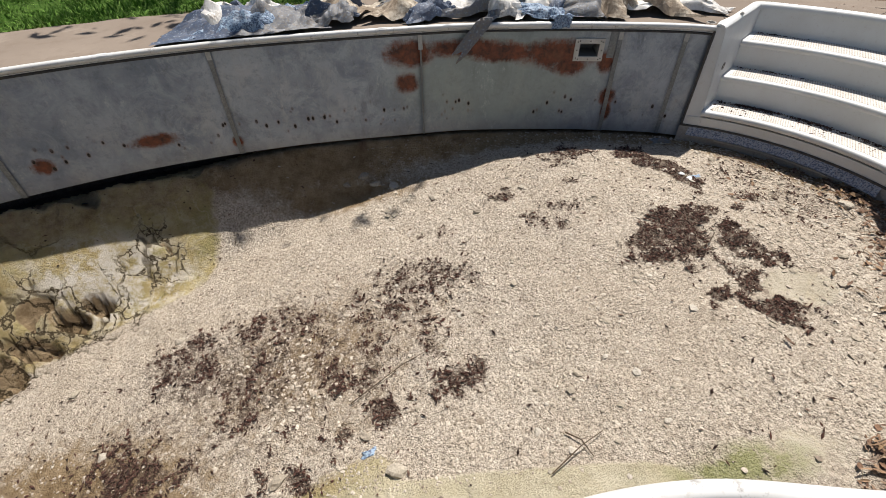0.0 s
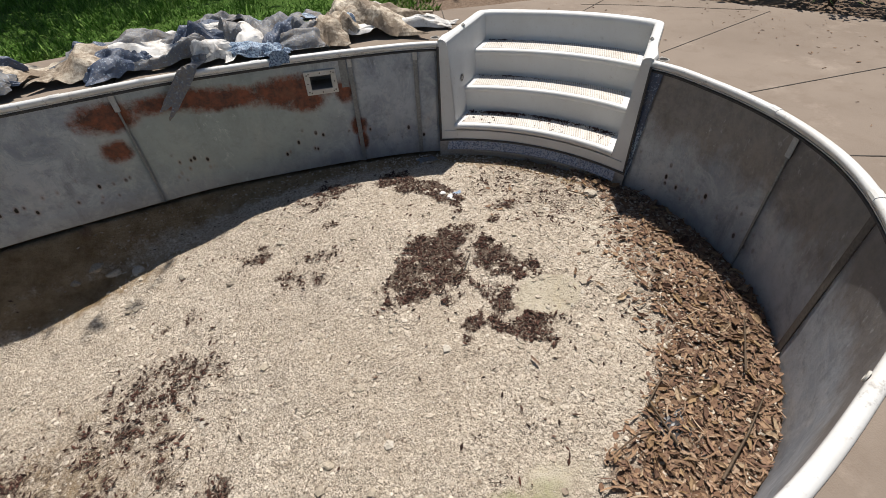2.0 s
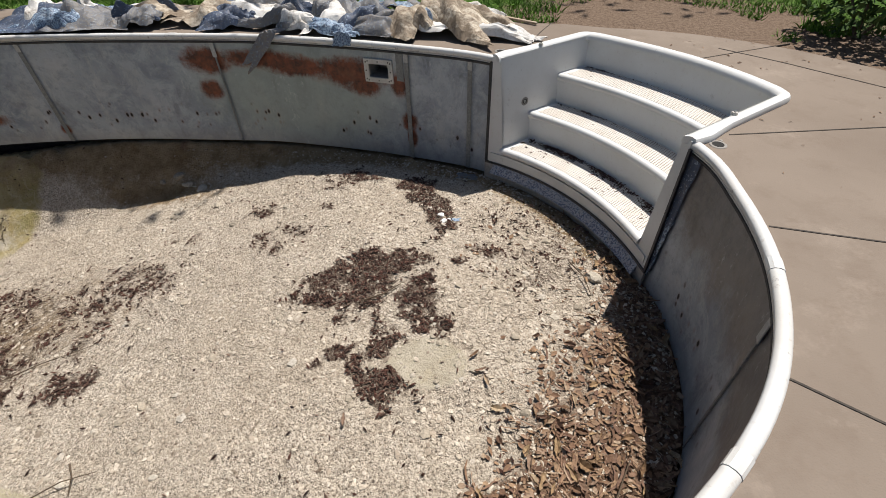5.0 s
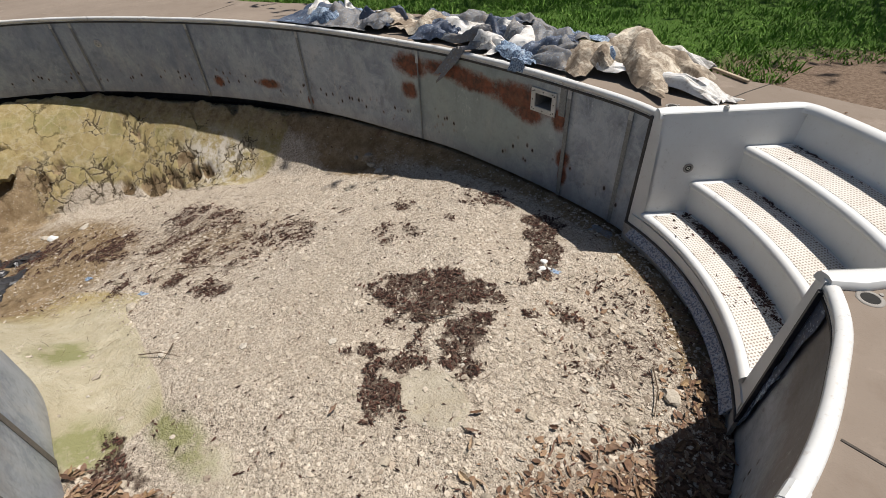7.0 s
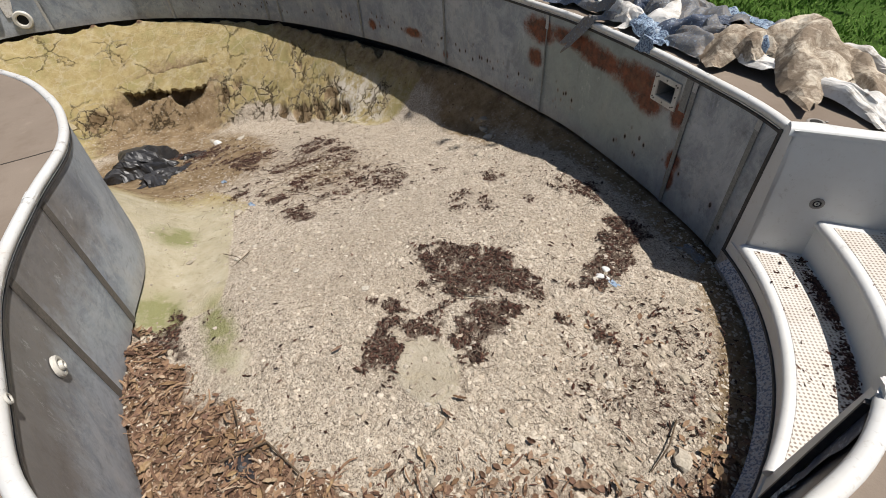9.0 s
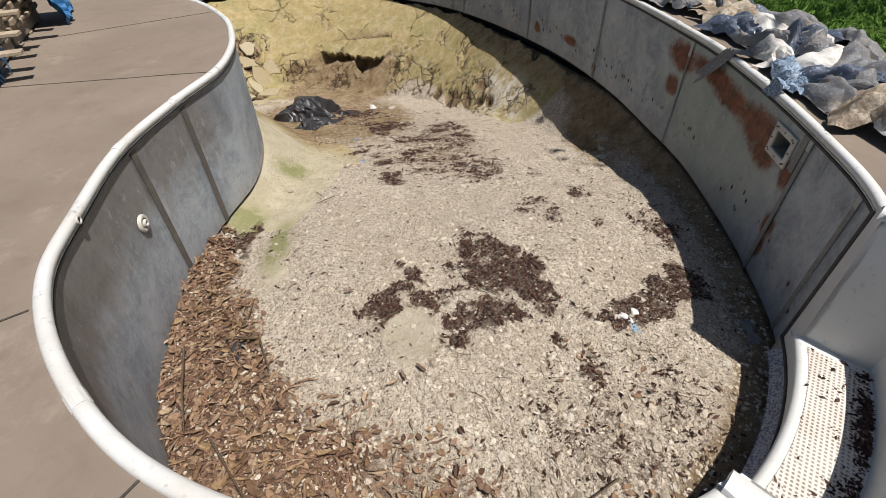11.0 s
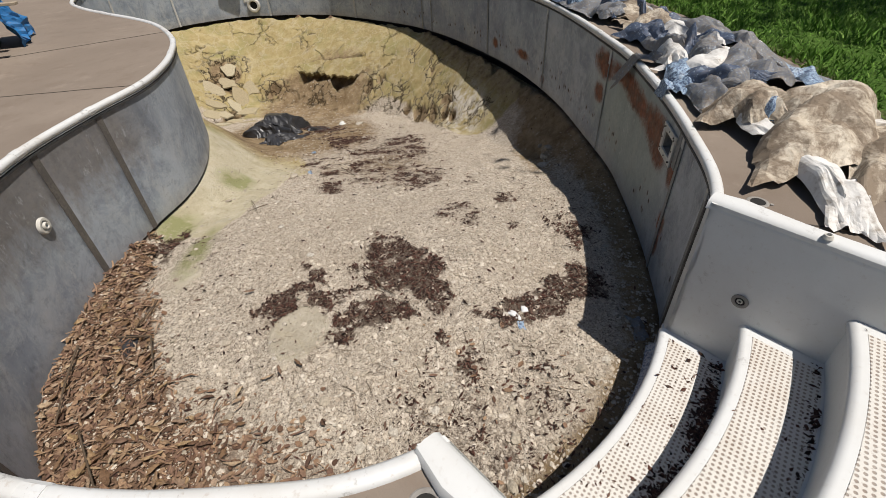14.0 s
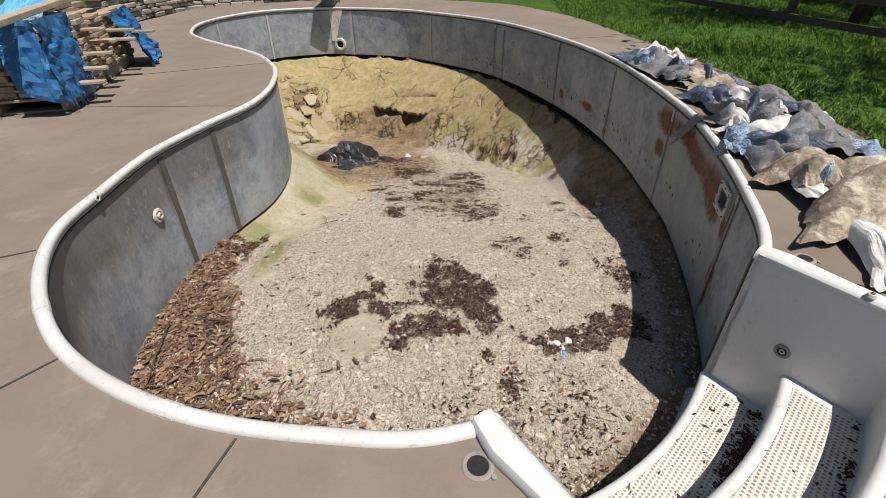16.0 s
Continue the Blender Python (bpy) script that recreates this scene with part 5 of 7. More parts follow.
def liner_sheet(cx, cy, a, b, turn, amp, seed, material, label, drape=False, nu=30, nv=22):
    """A stiff sheet thrown over the heap: it follows the mound in long straight pleats, with hard creases and a torn, lifted edge."""
    c, s = math.cos(radians(turn)), math.sin(radians(turn))
    rf = random.Random(seed * 13 + 5)
    main = rf.uniform(-0.5, 0.5)
    runs = [(main, rf.uniform(0.13, 0.28), 0.55 * amp), (main + rf.uniform(0.9, 1.6), rf.uniform(0.16, 0.34), 0.35 * amp), (main + rf.uniform(-0.4, 0.4), rf.uniform(0.05, 0.08), 0.30 * amp), (main + rf.uniform(0.5, 2.5), rf.uniform(0.07, 0.12), 0.25 * amp)]
    hard = [(rf.uniform(0, 6.28), rf.uniform(-0.7, 0.7) * min(a, b), rf.uniform(-0.5, 0.5)) for _ in range(4)]
    over_ = 0.0015 * next(LAYER)
    pts = []
    for i in range(nu + 1):
        for j in range(nv + 1):
            u, v = -1 + 2 * i / nu, -1 + 2 * j / nv
            rim = 1 + 0.34 * noise.noise(Vector((u * 1.5, v * 1.5, seed))) + 0.07 * noise.noise(Vector((u * 6, v * 6, seed + 4)))
            x, y = u * a * rim, v * b * rim
            q = Vector((x * 2.2 + seed * 7.3, y * 2.2 + seed * 3.1, seed))
            h = 0.0
            for ang, wide, high in runs:
                h += high * pleat((x * math.cos(ang) + y * math.sin(ang)) / wide + 0.7 * noise.noise(q * 0.8 + Vector((ang, 0, 0))))
            for ang, off, lean in hard:
                f = max(0.0, x * math.cos(ang) + y * math.sin(ang) - off)
                h += lean * min(f, 0.12)
                x -= 0.35 * f * math.cos(ang)
                y -= 0.35 * f * math.sin(ang)
            wx, wy = cx + x * c - y * s, cy + x * s + y * c
            edge = max(abs(u), abs(v)) ** 3
            curl = edge * (0.05 * noise.noise(Vector((u * 2.5, v * 2.5, seed + 9))) + 0.004)
            pts.append([wx, wy, 0.012 + over_ * (1 - edge) + (0.9 * mound(wx, wy) if not drape else 0.04) + max(-0.015, min(0.14, h)) * (1 - 0.85 * edge) + max(0.0, curl)])
    arr = np.array(pts)
    d = inside_and_distance(arr[:, 0], arr[:, 1])
    if drape:
        hang = np.maximum(d - 0.03, 0)
        arr[:, 2] = np.where(d > -0.07, 0.045 + 0.3 * (arr[:, 2] - 0.05) * (d < 0.03), arr[:, 2])
        arr[:, 2] -= hang * 0.93
        for k in np.nonzero(hang > 0)[0]:
            p, q = rim_at(rim_near(arr[k, 0], arr[k, 1]))
            back = hang[k] * 0.82
            arr[k, 0] += q.x * back
            arr[k, 1] += q.y * back
    else:
        for k in np.nonzero(d > 0.0)[0]:
            p, q = rim_at(rim_near(arr[k, 0], arr[k, 1]))
            arr[k, 0] += q.x * d[k]
            arr[k, 1] += q.y * d[k]
        arr[:, 2] = np.where(d > -0.09, np.maximum(arr[:, 2], 0.036), arr[:, 2])
    arr[:, 2] = np.where(d < -0.075, np.maximum(arr[:, 2], 0.006), arr[:, 2])
    faces = [(i * (nv + 1) + j, (i + 1) * (nv + 1) + j, (i + 1) * (nv + 1) + j + 1, i * (nv + 1) + j + 1) for i in range(nu) for j in range(nv)]
    ob = new("liner_sheet", mesh_of("liner_sheet", arr.tolist(), faces, material, False))
    return tagged(ob, label, "liner sheet", "torn liner on the slab")


L_W, L_G, L_B, L_C, L_N = LINERS
W_, G_, B_, C_, N_ = ("crumpled white vinyl liner on the slab", "crumpled grey speckled liner on the slab", "blue speckled liner piece in the heap",
                      "large dirty cream liner sheet, mud-stained", "dark navy folded liner in the heap")
for args in [
    (-1.00, 5.68, 0.60, 0.36, 6, 0.05, 1, L_N, N_), (-0.62, 5.66, 0.52, 0.30, 18, 0.06, 2, L_G, G_),
    (-0.90, 5.86, 0.40, 0.20, -30, 0.07, 3, L_W, W_), (-1.22, 5.72, 0.30, 0.20, 60, 0.10, 27, L_W, W_), (-0.95, 5.55, 0.46, 0.16, -4, 0.08, 24, L_B, B_),
    (-0.45, 5.84, 0.46, 0.18, 12, 0.06, 5, L_N, N_), (-0.55, 5.98, 0.40, 0.16, 20, 0.06, 36, L_B, B_),
    (-0.05, 5.78, 0.46, 0.30, 4, 0.05, 6, L_C, "creased cream liner sheet, mud-stained"), (-0.10, 5.58, 0.34, 0.15, 8, 0.05, 4, L_G, G_), (-0.25, 6.00, 0.30, 0.16, 15, 0.05, 37, L_W, W_),
    (0.42, 5.84, 0.42, 0.20, -12, 0.05, 7, L_C, C_), (0.95, 6.06, 0.66, 0.34, -6, 0.035, 8, L_G, G_),
    (0.80, 5.92, 0.58, 0.30, -8, 0.03, 9, L_W, "broad pale liner sheet arched over the heap"), (0.85, 5.72, 0.46, 0.11, -6, 0.06, 10, L_N, N_),
    (1.10, 5.64, 0.52, 0.10, -10, 0.07, 28, L_G, G_), (1.30, 6.40, 0.55, 0.16, -8, 0.04, 15, L_W, W_),
    (1.55, 5.98, 0.52, 0.36, 14, 0.06, 13, L_G, G_), (1.95, 5.92, 0.40, 0.30, 40, 0.06, 14, L_G, G_), (1.66, 5.66, 0.34, 0.19, 12, 0.05, 11, L_W, "bunched white liner bundle"),
    (1.90, 5.46, 0.36, 0.11, -14, 0.06, 12, L_B, B_), (2.05, 6.22, 0.46, 0.20, -14, 0.04, 16, L_B, B_), (2.02, 5.62, 0.30, 0.14, 35, 0.05, 30, L_N, N_),
    (2.45, 6.06, 0.42, 0.20, -12, 0.05, 33, L_G, G_), (2.95, 5.92, 0.50, 0.14, -20, 0.05, 22, L_W, W_),
    (3.02, 5.36, 0.50, 0.13, -20, 0.03, 19, L_W, W_), (2.60, 5.34, 0.40, 0.09, -16, 0.03, 20, L_W, W_), (3.34, 5.34, 0.30, 0.12, -38, 0.035, 21, L_W, W_),
    (2.66, 5.40, 0.14, 0.08, 20, 0.04, 25, L_B, B_), (2.78, 5.66, 0.66, 0.36, -18, 0.05, 18, L_C, C_), (2.36, 5.50, 0.32, 0.22, -20, 0.08, 17, L_C, "brown mud-stained liner bunch"),
    (3.10, 5.60, 0.36, 0.20, -14, 0.04, 29, L_C, C_),
    (2.28, 5.40, 0.30, 0.11, -14, 0.05, 41, L_G, G_), (2.58, 5.40, 0.32, 0.13, -16, 0.05, 42, L_C, "brown mud-stained liner bunch"),
]:
    liner_sheet(args[0], args[1] + 0.09 - 0.19 * min(1.0, max(0.0, (2.7 - args[0]) / 0.8)), *args[2:])
rs = random.Random(77)
for k in range(18):
    x = rs.uniform(-1.3, 2.4)
    y = 5.56 - 0.05 * max(0.0, x - 1.4) + rs.uniform(-0.08, 0.34)
    m_, l_ = rs.choice([(L_W, W_), (L_G, G_), (L_B, B_), (L_N, N_), (L_N, N_)])
    liner_sheet(x, y, rs.uniform(0.16, 0.32), rs.uniform(0.06, 0.11), rs.uniform(-25, 25), rs.uniform(0.02, 0.05), 50 + k, m_, l_, False, 16, 10)
liner_sheet(1.26, 5.32, 0.44, 0.085, 52, 0.02, 31, L_G, "grey liner tongue hanging over the coping", True, 30, 8)
liner_sheet(1.95, 5.22, 0.14, 0.10, 80, 0.02, 32, L_B, "blue speckled liner flap hanging over the coping", True, 16, 12)
lath = thing("wooden_lath", "pale wooden lath lying beside the heap", "lath")
part("lath_body", box(0.75, 0.03, 0.02, (3.30, 6.02, 0.018), 0.003, Matrix.Rotation(radians(-32), 4, "Z")), BOARD, lath)


# ---------------------------------------------------------------- pallet of flagstone under blue tarpaulin
PA, PU, PV = Vector((1.46, -0.14, 0)), Vector((-0.93, -0.37, 0)).normalized(), Vector((0.37, -0.93, 0)).normalized()
PTURN = math.atan2(PU.y, PU.x)
PM = Matrix.Translation(PA) @ Matrix.Rotation(PTURN, 4, "Z")  # local x along the long side, y away from it towards the yard
if (PM.to_3x3() @ Vector((0, 1, 0))).dot(PV) < 0:
    PSIGN = -1
else:
    PSIGN = 1


def pl(x, y, z):
    return PM @ Vector((x, PSIGN * y, z))


TURN_P = Matrix.Rotation(PTURN, 4, "Z")
rng = random.Random(5)
for k in range(2):
    x0 = 0.05 + 1.18 * k
    pal = thing("pallet", "grey weathered timber pallet under the stone", "pallet", "pallets of stone")
    for i in range(5):
        part("top_board", box(0.19, 1.12, 0.022, pl(x0 + 0.1 + 0.23 * i, 0.58, 0.119), 0.003, TURN_P), PALLET, pal)
    for j in range(3):
        part("stringer", box(1.1, 0.05, 0.09, pl(x0 + 0.55, 0.06 + 0.52 * j, 0.063), 0.004, TURN_P), PALLET, pal)
    for i in range(3):
        part("bottom_board", box(0.12, 1.12, 0.018, pl(x0 + 0.1 + 0.45 * i, 0.58, 0.010), 0.003, TURN_P), PALLET, pal)
    stack = thing("flagstone_stack", "stack of tan split flagstones on a pallet", "stone stack", "pallets of stone")
    for col in range(3):
        for row in range(3):
            z = 0.132
            while z < 0.62 + 0.1 * rng.random():
                t = 0.025 + 0.035 * rng.random()
                bm = box(0.34, 0.36, t, (0, 0, 0), 0.006)
                for v in bm.verts:
                    v.co.x *= 1 + 0.10 * noise.noise(v.co * 6 + Vector((z * 31, col, row)))
                    v.co.y *= 1 + 0.10 * noise.noise(v.co * 5 + Vector((z * 17, row, col)))
                bmesh.ops.transform(bm, matrix=Matrix.Translation(pl(x0 + 0.2 + 0.36 * col + rng.uniform(-0.02, 0.02), 0.2 + 0.37 * row + rng.uniform(-0.02, 0.02), z + t / 2)) @ Matrix.Rotation(PTURN + rng.uniform(-0.12, 0.12), 4, "Z"), verts=bm.verts)
                part("flagstone", bm, FLAG, stack)
                z += t + 0.002
for i, (x, z, l) in enumerate([(0.25, 0.20, 0.42), (0.50, 0.28, 0.40), (0.80, 0.36, 0.36), (1.10, 0.43, 0.34), (1.40, 0.40, 0.50), (1.70, 0.46, 0.40), (0.95, 0.56, 0.3), (2.0, 0.40, 0.62)]):
    pk = thing("plank", "short weathered plank jutting from the stone stack", "plank", "planks in the stack")
    part("plank_body", box(0.09, 0.5 + 0.62 * l, 0.025, pl(x, 0.25 - 0.31 * l, z), 0.003, TURN_P @ Matrix.Rotation(rng.uniform(-0.12, 0.12), 4, "Z")), BOARD, pk)
beam = thing("timber_beam", "tan timber beam lying across the tarpaulin", "timber")
part("beam_body", box(2.5, 0.10, 0.05, pl(0.95, 0.16, 0.80), 0.006, TURN_P @ Matrix.Rotation(radians(-2), 4, "Y")), BOARD, beam)


FADED = mat_liner("faded_blue_weave", (0.05, 0.32, 0.62), (0.16, 0.50, 0.80), 0, 0.3)


def tarp(name_label, corners, nu, nv, amp, seed, ragged=0.06, material=BLUE):
    """A crumpled sheet between four corners (u0v0, u1v0, u1v1, u0v1)."""
    a, b, c, d = (Vector(p) for p in corners)
    nrm = (b - a).cross(d - a).normalized()
    pts = []
    for i in range(nu + 1):
        for j in range(nv + 1):
            u, v = i / nu, j / nv
            p = a.lerp(b, u).lerp(d.lerp(c, u), v)
            q = p * 4 + Vector((seed, seed * 2, 0))
            q = q + 0.4 * noise.noise_vector(q * 1.5)
            p = p + nrm * 1.3 * amp * (noise.noise(q) + 0.6 * (1 - 2 * abs(noise.noise(q * 2.2))) - 0.2)
            if j == nv:
                p.z += ragged * noise.noise(Vector((u * 14, seed, 1)))
            pts.append(p)
    faces = [(i * (nv + 1) + j, (i + 1) * (nv + 1) + j, (i + 1) * (nv + 1) + j + 1, i * (nv + 1) + j + 1) for i in range(nu) for j in range(nv)]
    ob = new("blue_tarpaulin", mesh_of("blue_tarpaulin", pts, faces, material, False))
    return tagged(ob, name_label, "tarpaulin", "tarpaulins on the stone")


tarp("blue woven tarpaulin hanging over the stack corner", (pl(-0.06, -0.02, 0.76), pl(0.62, -0.05, 0.76), pl(0.55, -0.07, 0.12), pl(-0.10, -0.05, 0.10)), 20, 20, 0.035, 1)
tarp("blue woven tarpaulin hanging over the stack corner", (pl(-0.05, 0.0, 0.76), pl(-0.07, 0.35, 0.76), pl(-0.12, 0.25, 0.2), pl(-0.10, -0.04, 0.10)), 14, 16, 0.04, 2)
tarp("ragged blue tarpaulin draped across the stone stack", (pl(1.5, 0.15, 0.84), pl(1.0, 0.7, 0.82), pl(-0.15, 1.15, 0.30), pl(-0.14, 0.35, 0.55)), 44, 26, 0.07, 3, 0.12, FADED)
tarp("faded light blue strip of torn tarpaulin", (pl(0.0, 0.02, 0.70), pl(-0.02, 0.30, 0.74), pl(-0.16, 1.25, 0.22), pl(-0.15, 1.05, 0.05)), 14, 40, 0.05, 6, 0.12, FADED)
tarp("ragged blue tarpaulin draped across the stone stack", (pl(1.75, -0.05, 0.62), pl(2.42, -0.05, 0.66), pl(2.62, -0.22, 0.02), pl(1.9, -0.30, 0.02)), 18, 18, 0.06, 4)
strands = thing("tarp_strands", "loose blue threads hanging from the tarpaulin", "threads", kind="stuff")
for k in range(34):
    x, y = (rng.uniform(-0.05, 0.6), -0.07) if k < 14 else (-0.12, rng.uniform(0.0, 1.1))
    z = 0.14 if k < 14 else 0.5 - 0.3 * y
    p0 = pl(x, y, z + 0.1)
    part("thread", tube([p0, p0 + Vector((rng.uniform(-0.02, 0.02), rng.uniform(-0.02, 0.02), -0.06)), p0 + Vector((rng.uniform(-0.04, 0.04), rng.uniform(-0.04, 0.04), -min(p0.z - 0.005, rng.uniform(0.1, 0.24))))], 0.0025, 4), BLUE, strands)

# ---------------------------------------------------------------- dry-stone wall beyond the slab
dry = thing("dry_stone_wall", "low dry-stacked wall of pale flat stones", "stone wall", kind="structure")
WALL_LINE = [Vector(p) for p in ((-3.4, -3.85), (-5.4, -4.15), (-6.9, -4.05), (-8.0, -3.25), (-8.95, -2.1), (-9.65, -0.5), (-10.1, 1.7))]
WALL_RUN = [0.0]
for p, q in zip(WALL_LINE, WALL_LINE[1:]):
    WALL_RUN.append(WALL_RUN[-1] + (q - p).length)


def wall_place(s):
    """Place and direction s metres along the stone wall."""
    i = min(max(int(np.searchsorted(WALL_RUN, s)) - 1, 0), len(WALL_LINE) - 2)
    p, q = WALL_LINE[i], WALL_LINE[i + 1]
    return p.lerp(q, (s - WALL_RUN[i]) / (WALL_RUN[i + 1] - WALL_RUN[i])), (q - p).normalized()


level = 0.0
for course in range(8):
    s = rng.uniform(0, 0.2)
    rise = rng.uniform(0.07, 0.10)
    while s < WALL_RUN[-1] - 0.1 - 0.22 * course * (course > 2):
        l, t = rng.uniform(0.16, 0.46), rise * rng.uniform(0.84, 1.02)
        bm = box(l, rng.uniform(0.26, 0.36), t, (0, 0, 0), 0.018)
        for v in bm.verts:
            v.co += 0.026 * Vector((noise.noise(v.co * 7 + Vector((s, course, 0))), noise.noise(v.co * 7 + Vector((course, s, 5))), 0.6 * noise.noise(v.co * 7 + Vector((5, s, course)))))
        p, wd = wall_place(s + l / 2)
        side = Vector((wd.y, -wd.x)) * (-0.18 + rng.uniform(-0.035, 0.035))
        bmesh.ops.transform(bm, matrix=Matrix.Translation((p.x - side.x, p.y - side.y, -0.03 + level + rise / 2)) @ Matrix.Rotation(math.atan2(wd.y, wd.x) + rng.uniform(-0.06, 0.06), 4, "Z") @ Matrix.Rotation(rng.uniform(-0.03, 0.03), 4, "Y"), verts=bm.verts)
        part("stone", bm, WALLSTONE, dry)
        s += l + rng.uniform(0.006, 0.03)
    level += rise

# ---------------------------------------------------------------- diving board stand at the deep end
dv = thing("diving_board", "pale grey diving board on a low stand at the deep end", "diving board")
dm = Matrix.Rotation(radians(12), 4, "Z")
part("board", box(2.2, 0.46, 0.045, (-7.75, -0.62, 0.30), 0.014, dm, 2), BOARD_PALE, dv)
part("grip", box(1.9, 0.38, 0.006, (-7.72, -0.615, 0.3255), 0.002, dm), CAST, dv, "worn grey grip surface")
bm = box(0.46, 0.40, 0.275, (-7.62, -0.60, 0.1385), 0.02, dm)
for v in bm.verts:
    if v.co.z < 0.1:
        v.co.x = -7.62 + (v.co.x + 7.62) * 0.72
        v.co.y = -0.60 + (v.co.y + 0.60) * 0.72
part("stand", bm, BOARD_PALE, dv, "pale tapered stand")
for k in (-1, 1):
    part("stand_leg", box(0.06, 0.06, 0.276, (-8.6, -0.79 + 0.16 * k, 0.138), 0.006, dm), FENCE, dv)

# ---------------------------------------------------------------- rail fence on the lawn
fence = thing("rail_fence", "dark timber rail fence standing on the lawn", "fence")
fx = [(-13.2, 7.0), (-9.0, 8.15), (-4.86, 9.06), (-0.7, 9.95), (3.5, 10.8)]
for x, y in fx:
    part("post", box(0.12, 0.12, 1.0, (x, y, 0.44), 0.01), FENCE, fence)
for (x0, y0), (x1, y1) in zip(fx, fx[1:]):
    for z in (0.13, 0.52):
        part("rail", box(math.hypot(x1 - x0, y1 - y0), 0.035, 0.12, ((x0 + x1) / 2, (y0 + y1) / 2 - 0.075, z), 0.005, Matrix.Rotation(math.atan2(y1 - y0, x1 - x0), 4, "Z")), FENCE, fence)


# ---------------------------------------------------------------- trees and shrubs
LEAF_V = [(-0.5, 0, 0), (0, -0.22, 0.03), (0, 0.22, 0.03), (0.5, 0, -0.02), (0.0, 0, 0.0)]
LEAF_F = [(0, 1, 4), (0, 4, 2), (1, 3, 4), (4, 3, 2)]


def tree(x, y, height, crown_r, seed, label):
    rg = np.random.RandomState(seed)
    t = thing("tree", label, "tree", "trees on the lawn")
    trunk = part("trunk", tube([(x, y, -0.1), (x + 0.05, y, height * 0.25), (x - 0.05, y + 0.08, height * 0.5), (x, y, height * 0.85)], 0.17, 10, 0.3), BARK, t, smooth=True)
    centres = []
    for k in range(9):
        a = k * 2.4 + rg.rand()
        z0 = height * (0.38 + 0.05 * k)
        r = crown_r * (0.55 + 0.35 * rg.rand())
        tip = Vector((x + r * math.cos(a), y + r * math.sin(a), z0 + height * 0.16 * (0.5 + rg.rand())))
        mid = Vector((x, y, z0)).lerp(tip, 0.5) + Vector((0, 0, 0.12))
        part("limb", tube([(x, y, z0), mid, tip], 0.06, 6, 0.3), BARK, t)
        centres += [tip, mid, Vector((x, y, z0 + height * 0.2))]
    n = 5200
    cc = np.array([tuple(centres[i]) for i in rg.randint(0, len(centres), n)])
    pos = cc + np.clip(rg.normal(0, crown_r * 0.24, (n, 3)), -crown_r * 0.4, crown_r * 0.4)
    sc = rg.uniform(0.14, 0.26, (n, 1)) * np.ones((1, 3))
    part_mesh("crown", scatter("crown", LEAF_V, LEAF_F, pos, rot_many(rg, n, 1.2), sc, FOLIAGE), t)


tree(-5.3, 10.6, 6.0, 3.0, 3, "leafy tree shading the lawn")
tree(0.6, 11.0, 6.5, 3.2, 4, "leafy tree shading the lawn beyond the heap")
tree(-11.0, 9.5, 6.0, 2.8, 5, "leafy tree shading the far lawn")

tree(5.2, 12.4, 6.5, 3.2, 6, "leafy tree shading the lawn beyond the steps")


def shrub(x, y, r, h, seed, n=900, leaf=(0.06, 0.12), label="low dark green shrub at the edge of the slab", group="shrubs beside the slab"):
    rg = np.random.RandomState(seed)
    t = thing("shrub", label, "shrub", group)
    for k in range(5):
        a = k * 1.3
        part("stem", tube([(x, y, -0.05), (x + 0.3 * r * math.cos(a), y + 0.3 * r * math.sin(a), h * 0.4), (x + 0.7 * r * math.cos(a), y + 0.7 * r * math.sin(a), h * 0.8)], 0.015, 5, 0.4), BARK, t)
    d = rg.normal(0, 1, (n, 3))
    d /= np.linalg.norm(d, axis=1)[:, None]
    pos = np.array([x, y, h * 0.5]) + d * np.array([r, r, h * 0.5]) * rg.uniform(0.5, 1.05, (n, 1))
    pos[:, 2] = np.maximum(pos[:, 2], 0.0)
    part_mesh("leaves", scatter("leaves", LEAF_V, LEAF_F, pos, rot_many(rg, n, 1.0), rg.uniform(leaf[0], leaf[1], (n, 1)) * np.ones((1, 3)), FOLIAGE), t)


for k, (x, y, r, h) in enumerate([(6.75, 4.85, 0.55, 0.8), (7.15, 4.0, 0.6, 0.9), (6.3, 5.7, 0.5, 0.6), (7.45, 3.1, 0.55, 0.7)]):
    shrub(x, y, r, h, 20 + k)
rs = random.Random(91)
for k in range(16):
    x = -20 + 1.9 * k + rs.uniform(-0.4, 0.4)
    shrub(x, 13.6 + 0.09 * x + rs.uniform(-0.6, 0.8), rs.uniform(1.1, 1.7), rs.uniform(1.4, 2.4), 60 + k, 2200, (0.12, 0.28), "leafy dark green bush beyond the lawn", "bushes beyond the lawn")

# ---------------------------------------------------------------- lawn
rg = np.random.RandomState(11)
n = 160000
gx = rg.uniform(-13.0, 6.5, n)
gy = 5.2 + 7.5 * rg.rand(n) ** 1.6
ex = np.array([p[0] for p in edge_pts])
ey = np.array([p[1] for p in edge_pts])


def in_poly(px, py, qx, qy):
    odd = np.zeros(px.shape, bool)
    for i in range(len(qx)):
        ax, ay, bx, by = qx[i - 1], qy[i - 1], qx[i], qy[i]
        if ay != by:
            odd ^= ((ay > py) != (by > py)) & (px < (bx - ax) * (py - ay) / (by - ay) + ax)
    return odd


